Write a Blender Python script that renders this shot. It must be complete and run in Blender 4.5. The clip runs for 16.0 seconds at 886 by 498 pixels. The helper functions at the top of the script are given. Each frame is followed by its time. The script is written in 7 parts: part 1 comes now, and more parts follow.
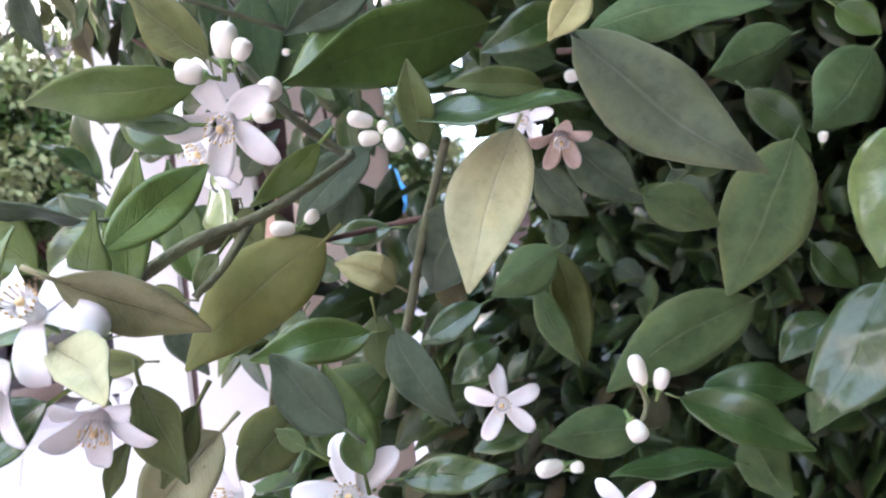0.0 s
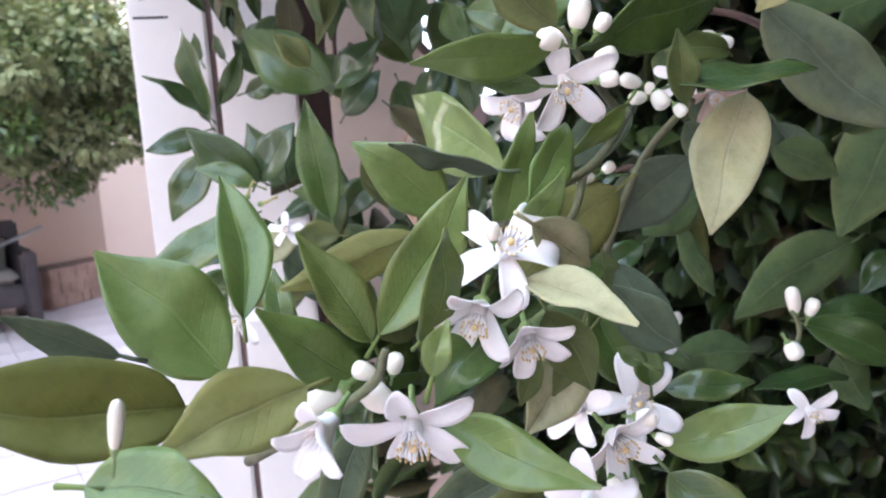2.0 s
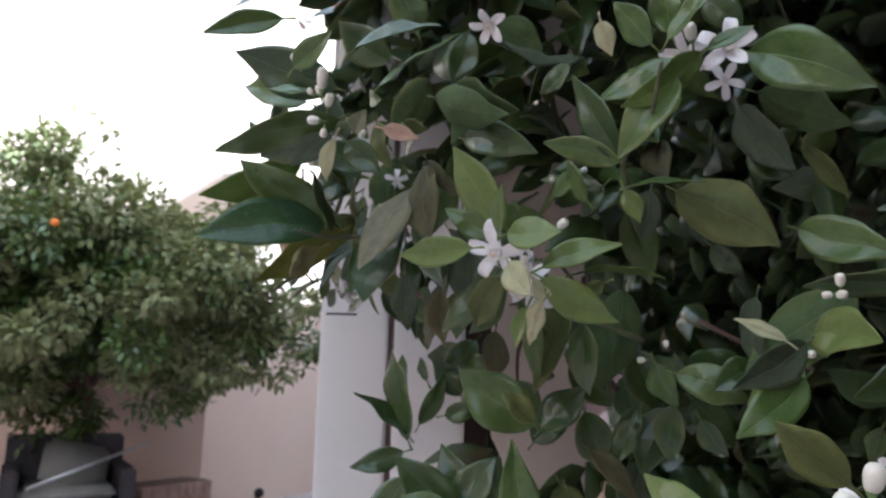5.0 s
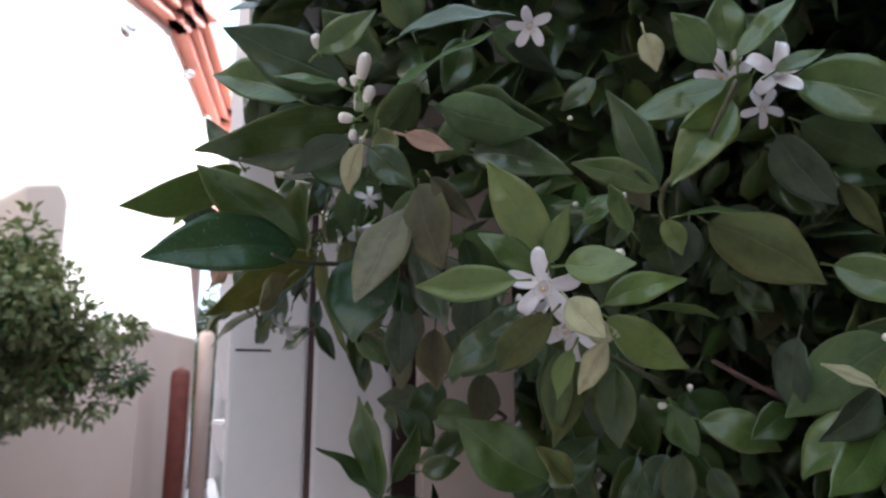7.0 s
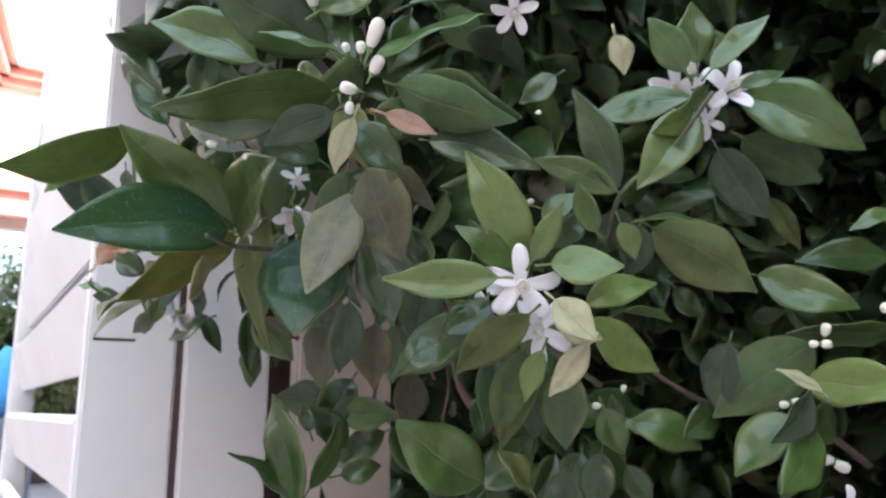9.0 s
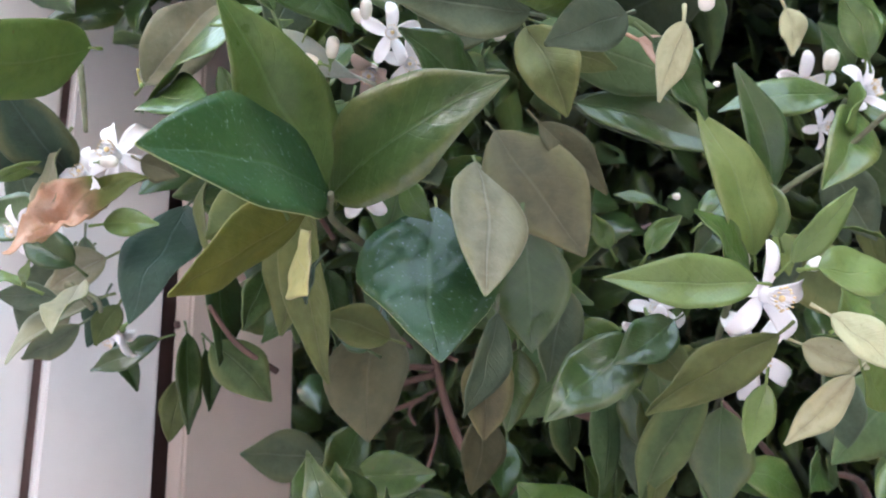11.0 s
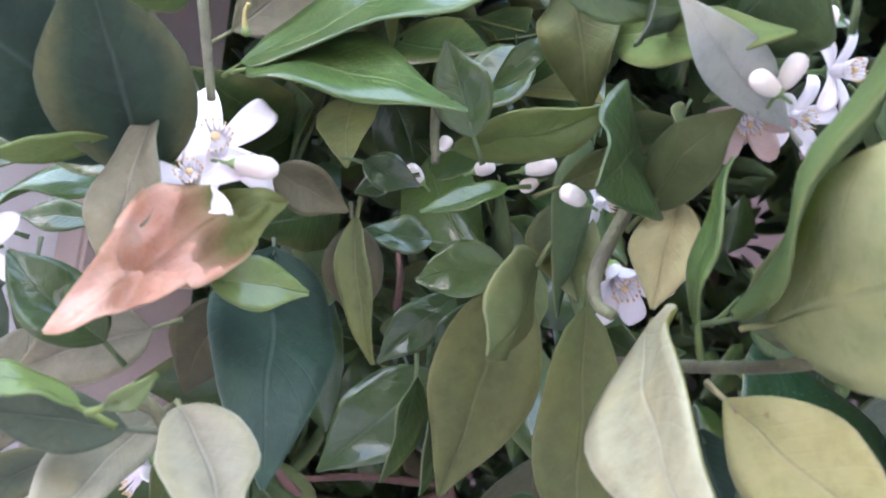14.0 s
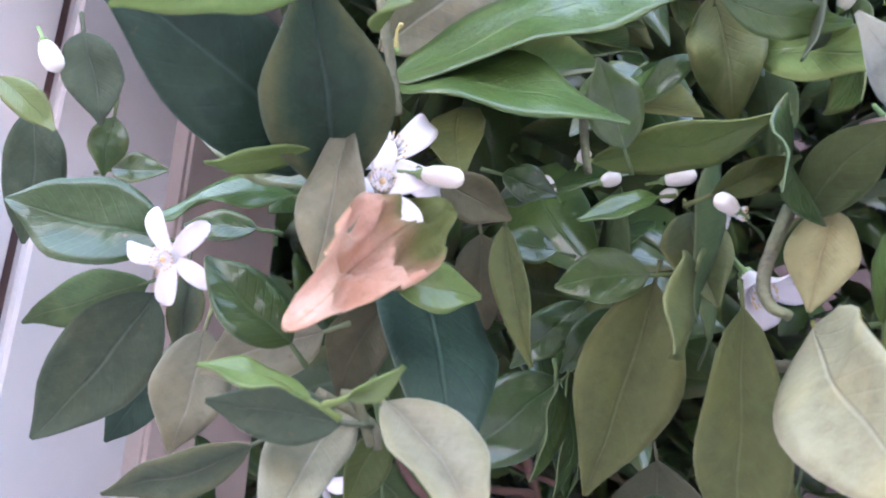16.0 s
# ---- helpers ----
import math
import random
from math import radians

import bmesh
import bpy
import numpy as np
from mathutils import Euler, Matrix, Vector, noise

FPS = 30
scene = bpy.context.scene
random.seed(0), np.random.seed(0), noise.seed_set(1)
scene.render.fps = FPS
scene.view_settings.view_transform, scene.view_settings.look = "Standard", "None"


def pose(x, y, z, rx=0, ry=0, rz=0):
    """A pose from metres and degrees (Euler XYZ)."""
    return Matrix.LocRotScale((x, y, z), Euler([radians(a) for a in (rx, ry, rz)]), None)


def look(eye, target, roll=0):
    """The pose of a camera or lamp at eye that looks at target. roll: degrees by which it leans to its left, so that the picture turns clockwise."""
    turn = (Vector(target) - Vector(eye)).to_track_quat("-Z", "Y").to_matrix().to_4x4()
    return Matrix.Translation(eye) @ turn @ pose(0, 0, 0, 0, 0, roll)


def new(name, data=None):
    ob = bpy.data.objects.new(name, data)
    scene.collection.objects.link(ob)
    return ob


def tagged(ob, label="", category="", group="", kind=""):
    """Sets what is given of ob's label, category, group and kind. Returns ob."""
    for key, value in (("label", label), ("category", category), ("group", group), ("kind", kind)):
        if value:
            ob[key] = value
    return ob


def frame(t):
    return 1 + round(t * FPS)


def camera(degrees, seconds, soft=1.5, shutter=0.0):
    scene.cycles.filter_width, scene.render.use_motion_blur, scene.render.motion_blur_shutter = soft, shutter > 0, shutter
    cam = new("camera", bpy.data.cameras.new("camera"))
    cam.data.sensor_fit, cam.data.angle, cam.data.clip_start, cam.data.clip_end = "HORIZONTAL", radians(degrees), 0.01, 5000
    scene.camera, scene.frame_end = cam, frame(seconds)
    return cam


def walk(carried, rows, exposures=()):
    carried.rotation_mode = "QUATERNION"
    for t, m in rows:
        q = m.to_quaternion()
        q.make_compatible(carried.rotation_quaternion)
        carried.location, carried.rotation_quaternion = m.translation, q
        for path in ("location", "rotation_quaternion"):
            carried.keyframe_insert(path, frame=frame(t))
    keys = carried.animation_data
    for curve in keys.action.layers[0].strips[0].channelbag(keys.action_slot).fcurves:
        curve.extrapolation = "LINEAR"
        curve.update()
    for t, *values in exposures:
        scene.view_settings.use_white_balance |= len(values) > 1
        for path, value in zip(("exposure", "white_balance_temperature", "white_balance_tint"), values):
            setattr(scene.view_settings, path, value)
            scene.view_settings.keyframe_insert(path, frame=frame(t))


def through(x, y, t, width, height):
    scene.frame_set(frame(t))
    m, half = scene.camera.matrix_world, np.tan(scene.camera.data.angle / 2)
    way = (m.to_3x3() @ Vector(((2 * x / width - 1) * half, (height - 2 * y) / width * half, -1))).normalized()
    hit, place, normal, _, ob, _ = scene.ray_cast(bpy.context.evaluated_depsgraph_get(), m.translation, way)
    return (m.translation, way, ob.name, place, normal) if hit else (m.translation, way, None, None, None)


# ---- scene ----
cam = camera(61.07, 16.0, soft=2.0)
PATH = [
    (0, (-0.0000, -0.0000, 1.2200), (-0.0000, 0.9993, 1.1824), -5.16),
    (0.5, (-0.0655, -0.0118, 1.2324), (-0.0571, 0.9853, 1.1566), -4.88),
    (1, (-0.0998, -0.0204, 1.2381), (-0.0385, 0.9730, 1.1417), -4.73),
    (1.5, (-0.1263, -0.0229, 1.2393), (-0.0439, 0.9679, 1.1319), -5.01),
    (2, (-0.1498, -0.0326, 1.2388), (-0.0439, 0.9526, 1.1040), -3.90),
    (2.5, (-0.1902, -0.0421, 1.2302), (-0.0490, 0.9389, 1.0972), -4.86),
    (3, (-0.2334, -0.0374, 1.2253), (-0.0783, 0.9447, 1.1184), -4.62),
    (3.5, (-0.2537, -0.0293, 1.2460), (-0.1664, 0.9644, 1.1755), -3.48),
    (4, (-0.2399, -0.0337, 1.2773), (-0.2087, 0.9642, 1.3337), -0.75),
    (4.5, (-0.2273, -0.0457, 1.3104), (-0.2358, 0.9445, 1.4502), 0.38),
    (5, (-0.2308, -0.0602, 1.3145), (-0.2403, 0.9229, 1.4977), 1.24),
    (7.5, (-0.3749, 0.0404, 1.3312), (-0.0688, 0.9658, 1.5547), -1.35),
    (8, (-0.3913, 0.0410, 1.3240), (-0.0113, 0.9400, 1.5420), -2.03),
    (8.5, (-0.4076, 0.0577, 1.3310), (0.0107, 0.9427, 1.5353), -0.74),
    (11, (-0.5101, 0.3210, 1.3466), (0.2243, 0.9496, 1.6027), -1.98),
    (11.5, (-0.5360, 0.4152, 1.3550), (0.2792, 0.9391, 1.6018), -0.46),
    (12, (-0.5510, 0.4921, 1.3635), (0.3598, 0.8442, 1.5788), -0.53),
    (12.5, (-0.5287, 0.5406, 1.3701), (0.4166, 0.7975, 1.5712), 2.22),
    (13, (-0.4995, 0.5446, 1.3745), (0.4508, 0.7958, 1.5586), 3.49),
    (13.5, (-0.4954, 0.5399, 1.3925), (0.4220, 0.8595, 1.6295), 3.57),
    (14, (-0.5050, 0.5408, 1.4085), (0.3934, 0.8729, 1.6960), 1.88),
    (14.5, (-0.5082, 0.5470, 1.4053), (0.3748, 0.8912, 1.7244), 2.91),
    (15, (-0.5166, 0.5633, 1.3935), (0.3709, 0.8998, 1.7081), 3.43),
    (15.5, (-0.5174, 0.5767, 1.3894), (0.3753, 0.9272, 1.6729), 2.52),
    (16, (-0.5263, 0.5749, 1.4014), (0.3577, 0.9252, 1.7112), 2.13),
]
walk(cam, [(t, look(eye, target, roll)) for t, eye, target, roll in PATH],
     exposures=[(0.0, 3.4, 4680, 8), (1.5, 3.25, 4700, 6), (3.2, 2.45, 4770, 5), (4.0, 2.1, 4800, 3), (5.2, 1.9, 4780, 3), (8.0, 1.6, 4720, 3), (8.6, 2.15, 4700, 1), (10.6, 3.05, 4750, 1), (12.3, 3.5, 4600, 9), (16.0, 3.35, 4470, 13)])

# the phone's lens: a small fixed aperture, focused at arm's length
cam.data.dof.use_dof = True
cam.data.dof.focus_distance = 0.26
cam.data.dof.aperture_fstop = 25.0

# ---- world, sun ----
SUN_ELEVATION, SUN_AZIMUTH = radians(32), radians(122)
world = bpy.data.worlds.new("world")
scene.world = world
world.use_nodes = True
wn = world.node_tree.nodes
sky = wn.new("ShaderNodeTexSky")
sky.sky_type, sky.sun_disc = "NISHITA", False
sky.air_density, sky.dust_density, sky.ozone_density = 0.8, 9.0, 0.4
sky.sun_elevation, sky.sun_rotation = SUN_ELEVATION, SUN_AZIMUTH
wn["Background"].inputs["Strength"].default_value = 0.10
# thin bright haze over the whole sky
haze = wn.new("ShaderNodeMix")
haze.data_type = "RGBA"
haze.inputs[0].default_value, haze.inputs[7].default_value = 0.85, (7.0, 6.5, 5.9, 1)
world.node_tree.links.new(sky.outputs["Color"], haze.inputs[6])
world.node_tree.links.new(haze.outputs[2], wn["Background"].inputs["Color"])
sun = new("sun", bpy.data.lights.new("sun", "SUN"))
sun.data.energy, sun.data.angle, sun.data.color = 5.0, radians(0.6), (1.0, 0.95, 0.88)
sun_way = Vector((math.sin(SUN_AZIMUTH) * math.cos(SUN_ELEVATION), math.cos(SUN_AZIMUTH) * math.cos(SUN_ELEVATION), math.sin(SUN_ELEVATION)))
sun.matrix_world = look(sun_way * 20, (0, 0, 0))


# ---- materials ----
def material(name):
    mat = bpy.data.materials.new(name)
    mat.use_nodes = True
    return mat, mat.node_tree.nodes, mat.node_tree.links, mat.node_tree.nodes["Principled BSDF"]


def math_node(nodes, links, op, a, b=0.0, clamp=False):
    n = nodes.new("ShaderNodeMath")
    n.operation, n.use_clamp = op, clamp
    for socket, value in zip(n.inputs, (a, b)):
        if isinstance(value, (int, float)):
            socket.default_value = value
        else:
            links.new(value, socket)
    return n.outputs[0]


def mix(nodes, links, fac, a, b, blend="MIX"):
    n = nodes.new("ShaderNodeMix")
    n.data_type, n.blend_type = "RGBA", blend
    for socket, value in ((n.inputs[0], fac), (n.inputs[6], a), (n.inputs[7], b)):
        if isinstance(value, (int, float)):
            socket.default_value = value
        elif isinstance(value, tuple):
            socket.default_value = (*value, 1)
        else:
            links.new(value, socket)
    return n.outputs[2]


def noise_node(nodes, links, scale, detail=3, vector=None, rough=0.5):
    n = nodes.new("ShaderNodeTexNoise")
    n.inputs["Scale"].default_value, n.inputs["Detail"].default_value, n.inputs["Roughness"].default_value = scale, detail, rough
    if vector:
        links.new(vector, n.inputs["Vector"])
    return n.outputs["Fac"]


def ramp(nodes, links, fac, low, high):
    n = nodes.new("ShaderNodeMapRange")
    n.inputs[1].default_value, n.inputs[2].default_value = low, high
    links.new(fac, n.inputs[0])
    return n.outputs[0]


def bump(nodes, links, bsdf, height, strength, distance):
    n = nodes.new("ShaderNodeBump")
    n.inputs["Strength"].default_value, n.inputs["Distance"].default_value = strength, distance
    links.new(height, n.inputs["Height"])
    links.new(n.outputs[0], bsdf.inputs["Normal"])


def plain(name, color, dark, rough=0.6, scale=8.0, fine=120.0, relief=0.3, depth=0.002, metal=0.0, spec=0.5):
    """A painted or mineral surface: two scales of mottling between two colours, and fine relief."""
    mat, nodes, links, bsdf = material(name)
    co = nodes.new("ShaderNodeTexCoord").outputs["Object"]
    big = ramp(nodes, links, noise_node(nodes, links, scale, 4, co), 0.35, 0.7)
    small = noise_node(nodes, links, fine, 3, co)
    c = mix(nodes, links, big, color, dark)
    c = mix(nodes, links, math_node(nodes, links, "MULTIPLY", small, 0.25), c, tuple(v * 0.75 for v in dark))
    links.new(c, bsdf.inputs["Base Color"])
    bsdf.inputs["Roughness"].default_value, bsdf.inputs["Metallic"].default_value = rough, metal
    bsdf.inputs["Specular IOR Level"].default_value = spec
    bump(nodes, links, bsdf, small, relief, depth)
    return mat


def leaf_surface(name, color, other, rib, rough, through, blotch=0.16, dust=0.0, tip=None):
    """A leaf's skin. UV: x across from -1 to 1, shifted to 0..1; y along from 0 at the stalk to 1 at the tip."""
    mat, nodes, links, bsdf = material(name)
    tex = nodes.new("ShaderNodeTexCoord")
    uv = nodes.new("ShaderNodeSeparateXYZ")
    links.new(tex.outputs["UV"], uv.inputs[0])
    across = math_node(nodes, links, "ABSOLUTE", math_node(nodes, links, "SUBTRACT", math_node(nodes, links, "MULTIPLY", uv.outputs[0], 2.0), 1.0))
    along = uv.outputs[1]
    who = nodes.new("ShaderNodeObjectInfo").outputs["Random"]
    island = nodes.new("ShaderNodeNewGeometry").outputs["Random Per Island"]
    any_one = math_node(nodes, links, "FRACT", math_node(nodes, links, "ADD", who, island))
    wide = noise_node(nodes, links, 28.0, 3, tex.outputs["Object"])
    fine = noise_node(nodes, links, 420.0, 2, tex.outputs["Object"])
    c = mix(nodes, links, any_one, color, other)
    c = mix(nodes, links, math_node(nodes, links, "MULTIPLY", ramp(nodes, links, wide, 0.45, 0.75), blotch), c, tuple(0.5 * a + 0.5 * b for a, b in zip(other, rib)))
    patch = noise_node(nodes, links, 75.0, 5, tex.outputs["Object"], 0.65)
    c = mix(nodes, links, math_node(nodes, links, "MULTIPLY", ramp(nodes, links, patch, 0.42, 0.72), 0.34), c, tuple(min(1.0, 1.4 * a + 0.004) for a in other))
    c = mix(nodes, links, math_node(nodes, links, "MULTIPLY", ramp(nodes, links, patch, 0.48, 0.25), 0.40), c, tuple(0.55 * a for a in color))
    aged = math_node(nodes, links, "MULTIPLY", ramp(nodes, links, any_one, 0.45, 1.0), ramp(nodes, links, math_node(nodes, links, "ADD", across, math_node(nodes, links, "MULTIPLY", patch, 0.9)), 0.95, 1.5))
    c = mix(nodes, links, math_node(nodes, links, "MULTIPLY", aged, 0.45), c, (0.24, 0.22, 0.07))
    if rough > 0.36:
        # older leaves: a dull brownish zone that follows the midrib unevenly, and yellowed areas
        zone = ramp(nodes, links, math_node(nodes, links, "ADD", across, math_node(nodes, links, "MULTIPLY", patch, 0.9)), 0.85, 0.40)
        c = mix(nodes, links, math_node(nodes, links, "MULTIPLY", zone, math_node(nodes, links, "MULTIPLY", any_one, 0.65)), c, tuple(a * b for a, b in zip(color, (0.62, 0.52, 0.50))))
        pale = ramp(nodes, links, noise_node(nodes, links, 45.0, 3, tex.outputs["Object"]), 0.50, 0.72)
        c = mix(nodes, links, math_node(nodes, links, "MULTIPLY", pale, 0.45), c, tuple(min(0.8, a * b) for a, b in zip(other, (1.55, 1.40, 0.95))))
    spots = ramp(nodes, links, noise_node(nodes, links, 260.0, 2, tex.outputs["Object"]), 0.73, 0.78)
    c = mix(nodes, links, math_node(nodes, links, "MULTIPLY", spots, 0.5), c, (0.16, 0.10, 0.05))
    if tip:
        edge = ramp(nodes, links, math_node(nodes, links, "ADD", along, math_node(nodes, links, "MULTIPLY", wide, 0.22)), 0.46, 0.62)
        crease = ramp(nodes, links, noise_node(nodes, links, 60.0, 4, tex.outputs["Object"], 0.65), 0.40, 0.70)
        c = mix(nodes, links, edge, c, mix(nodes, links, crease, tip, (0.72, 0.54, 0.42)))
        brown = math_node(nodes, links, "MULTIPLY", edge, ramp(nodes, links, edge, 1.0, 0.35))
        c = mix(nodes, links, math_node(nodes, links, "MULTIPLY", brown, 0.8), c, (0.30, 0.12, 0.06))
    mottle = noise_node(nodes, links, 190.0, 5, tex.outputs["Object"], 0.75)
    c = mix(nodes, links, math_node(nodes, links, "MULTIPLY", ramp(nodes, links, mottle, 0.52, 0.70), 0.30), c, tuple(min(0.8, 0.5 * a + 0.5 * b) for a, b in zip(other, rib)))
    c = mix(nodes, links, math_node(nodes, links, "MULTIPLY", ramp(nodes, links, mottle, 0.46, 0.28), 0.35), c, tuple(0.5 * a for a in color))
    side = math_node(nodes, links, "SUBTRACT", math_node(nodes, links, "MULTIPLY", along, 11.0), math_node(nodes, links, "MULTIPLY", across, 2.6))
    wave = math_node(nodes, links, "ABSOLUTE", math_node(nodes, links, "SUBTRACT", math_node(nodes, links, "FRACT", side), 0.5))
    veins = ramp(nodes, links, math_node(nodes, links, "ADD", wave, math_node(nodes, links, "MULTIPLY", wide, 0.22)), 0.20, 0.04)
    midrib = ramp(nodes, links, across, 0.055, 0.012)
    margin = ramp(nodes, links, across, 0.93, 0.985)
    c = mix(nodes, links, math_node(nodes, links, "MULTIPLY", veins, 0.055), c, rib)
    c = mix(nodes, links, math_node(nodes, links, "MULTIPLY", midrib, 0.26), c, rib)
    c = mix(nodes, links, math_node(nodes, links, "MULTIPLY", margin, 0.32), c, rib)
    if dust:
        specks = ramp(nodes, links, noise_node(nodes, links, 520.0, 4, tex.outputs["Object"], 0.7), 0.60, 0.72)
        c = mix(nodes, links, math_node(nodes, links, "MULTIPLY", specks, dust), c, (0.62, 0.66, 0.62))
    links.new(c, bsdf.inputs["Base Color"])
    links.new(math_node(nodes, links, "ADD", rough, math_node(nodes, links, "MULTIPLY", patch, 0.34)), bsdf.inputs["Roughness"])
    bsdf.inputs["Specular IOR Level"].default_value = 0.28 if rough < 0.45 else 0.25
    bsdf.inputs["Coat Weight"].default_value, bsdf.inputs["Coat Roughness"].default_value = (0.55, 0.12) if rough < 0.35 else (0.0, 0.3)
    h = math_node(nodes, links, "ADD", math_node(nodes, links, "MULTIPLY", midrib, -0.35), math_node(nodes, links, "MULTIPLY", veins, -0.13))
    h = math_node(nodes, links, "ADD", h, math_node(nodes, links, "MULTIPLY", fine, 0.25))
    h = math_node(nodes, links, "ADD", h, math_node(nodes, links, "ADD", math_node(nodes, links, "MULTIPLY", wide, 2.2), math_node(nodes, links, "MULTIPLY", patch, 0.7)))
    bump(nodes, links, bsdf, h, 0.75, 0.0015)
    glow = nodes.new("ShaderNodeBsdfTranslucent")
    links.new(mix(nodes, links, 0.6, c, (0.30, 0.36, 0.05)), glow.inputs["Color"])
    both = nodes.new("ShaderNodeMixShader")
    both.inputs[0].default_value = through
    links.new(bsdf.outputs[0], both.inputs[1])
    links.new(glow.outputs[0], both.inputs[2])
    links.new(both.outputs[0], nodes["Material Output"].inputs["Surface"])
    return mat


def petal_surface(name, color, shade):
    mat, nodes, links, bsdf = material(name)
    co = nodes.new("ShaderNodeTexCoord").outputs["Object"]
    c = mix(nodes, links, ramp(nodes, links, noise_node(nodes, links, 120.0, 3, co), 0.4, 0.75), color, shade)
    links.new(c, bsdf.inputs["Base Color"])
    bsdf.inputs["Roughness"].default_value = 0.5
    bsdf.inputs["Subsurface Weight"].default_value = 0.15
    bsdf.inputs["Subsurface Radius"].default_value = (0.002, 0.0018, 0.0016)
    bump(nodes, links, bsdf, noise_node(nodes, links, 500.0, 2, co), 0.2, 0.0005)
    return mat


LEAF = {
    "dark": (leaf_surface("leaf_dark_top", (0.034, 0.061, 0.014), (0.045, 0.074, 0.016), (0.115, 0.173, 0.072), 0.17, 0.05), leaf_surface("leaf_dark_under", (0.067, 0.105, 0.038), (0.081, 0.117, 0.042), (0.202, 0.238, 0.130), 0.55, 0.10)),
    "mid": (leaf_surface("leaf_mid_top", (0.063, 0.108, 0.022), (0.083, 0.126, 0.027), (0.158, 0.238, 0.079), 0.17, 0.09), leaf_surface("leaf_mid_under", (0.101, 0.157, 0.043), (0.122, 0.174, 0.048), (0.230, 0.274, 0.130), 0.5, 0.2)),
    "young": (leaf_surface("leaf_young_top", (0.135, 0.195, 0.046), (0.165, 0.215, 0.055), (0.245, 0.324, 0.101), 0.32, 0.24), leaf_surface("leaf_young_under", (0.144, 0.216, 0.054), (0.173, 0.238, 0.061), (0.288, 0.346, 0.144), 0.5, 0.28)),
    "olive": (leaf_surface("leaf_olive_top", (0.078, 0.098, 0.026), (0.105, 0.118, 0.033), (0.245, 0.259, 0.115), 0.38, 0.2), leaf_surface("leaf_olive_under", (0.088, 0.112, 0.039), (0.109, 0.131, 0.046), (0.245, 0.259, 0.122), 0.55, 0.22)),
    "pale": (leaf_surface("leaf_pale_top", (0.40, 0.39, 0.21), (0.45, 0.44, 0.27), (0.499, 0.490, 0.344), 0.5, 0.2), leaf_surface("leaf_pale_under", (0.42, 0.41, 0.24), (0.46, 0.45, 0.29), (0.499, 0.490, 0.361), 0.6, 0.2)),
    "grey": (leaf_surface("leaf_grey_top", (0.055, 0.074, 0.043), (0.074, 0.092, 0.052), (0.202, 0.230, 0.158), 0.5, 0.1), leaf_surface("leaf_grey_under", (0.070, 0.090, 0.054), (0.088, 0.106, 0.062), (0.202, 0.223, 0.158), 0.6, 0.12)),
    "brownish": (leaf_surface("leaf_brownish_top", (0.071, 0.071, 0.035), (0.092, 0.082, 0.043), (0.187, 0.173, 0.108), 0.55, 0.12), leaf_surface("leaf_brownish_under", (0.076, 0.073, 0.038), (0.095, 0.086, 0.045), (0.194, 0.180, 0.115), 0.6, 0.12)),
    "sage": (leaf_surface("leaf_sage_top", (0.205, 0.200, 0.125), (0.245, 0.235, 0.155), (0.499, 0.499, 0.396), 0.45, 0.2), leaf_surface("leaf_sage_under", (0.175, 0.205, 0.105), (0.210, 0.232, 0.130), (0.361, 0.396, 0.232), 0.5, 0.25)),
    "teal": (leaf_surface("leaf_teal_top", (0.019, 0.037, 0.020), (0.025, 0.045, 0.023), (0.09, 0.13, 0.10), 0.44, 0.06), leaf_surface("leaf_teal_under", (0.075, 0.10, 0.075), (0.09, 0.115, 0.085), (0.18, 0.21, 0.14), 0.55, 0.12)),
    "gold": (leaf_surface("leaf_gold_top", (0.370, 0.353, 0.129), (0.421, 0.396, 0.189), (0.430, 0.396, 0.241), 0.5, 0.2), leaf_surface("leaf_gold_under", (0.361, 0.327, 0.163), (0.413, 0.378, 0.232), (0.447, 0.413, 0.258), 0.55, 0.2)),
    # dust specks on top; the underside's bright yellow imitates light coming through
    "dusty": (leaf_surface("leaf_dusty_top", (0.023, 0.065, 0.023), (0.029, 0.076, 0.026), (0.122, 0.180, 0.079), 0.32, 0.34, dust=0.5), leaf_surface("leaf_dusty_backlit_under", (0.50, 0.53, 0.24), (0.54, 0.56, 0.28), (0.62, 0.64, 0.36), 0.5, 0.5)),
    # a pale sage leaf, lightened further to stand for the light on it
    "lit_sage": (leaf_surface("leaf_lit_sage_top", (0.42, 0.45, 0.39), (0.47, 0.50, 0.43), (0.55, 0.58, 0.50), 0.45, 0.25), leaf_surface("leaf_lit_sage_under", (0.40, 0.43, 0.37), (0.45, 0.48, 0.41), (0.55, 0.58, 0.50), 0.5, 0.25)),
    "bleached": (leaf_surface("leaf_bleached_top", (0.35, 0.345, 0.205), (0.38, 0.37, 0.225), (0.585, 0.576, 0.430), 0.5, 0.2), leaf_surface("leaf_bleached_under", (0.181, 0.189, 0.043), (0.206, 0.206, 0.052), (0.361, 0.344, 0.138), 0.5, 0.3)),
    "dry": (leaf_surface("leaf_dry_top", (0.44, 0.29, 0.21), (0.50, 0.35, 0.27), (0.533, 0.396, 0.292), 0.7, 0.12), leaf_surface("leaf_dry_under", (0.430, 0.267, 0.172), (0.482, 0.318, 0.224), (0.533, 0.396, 0.292), 0.7, 0.12)),
    # far tree: haze and soft light put into a paler, greyer leaf colour
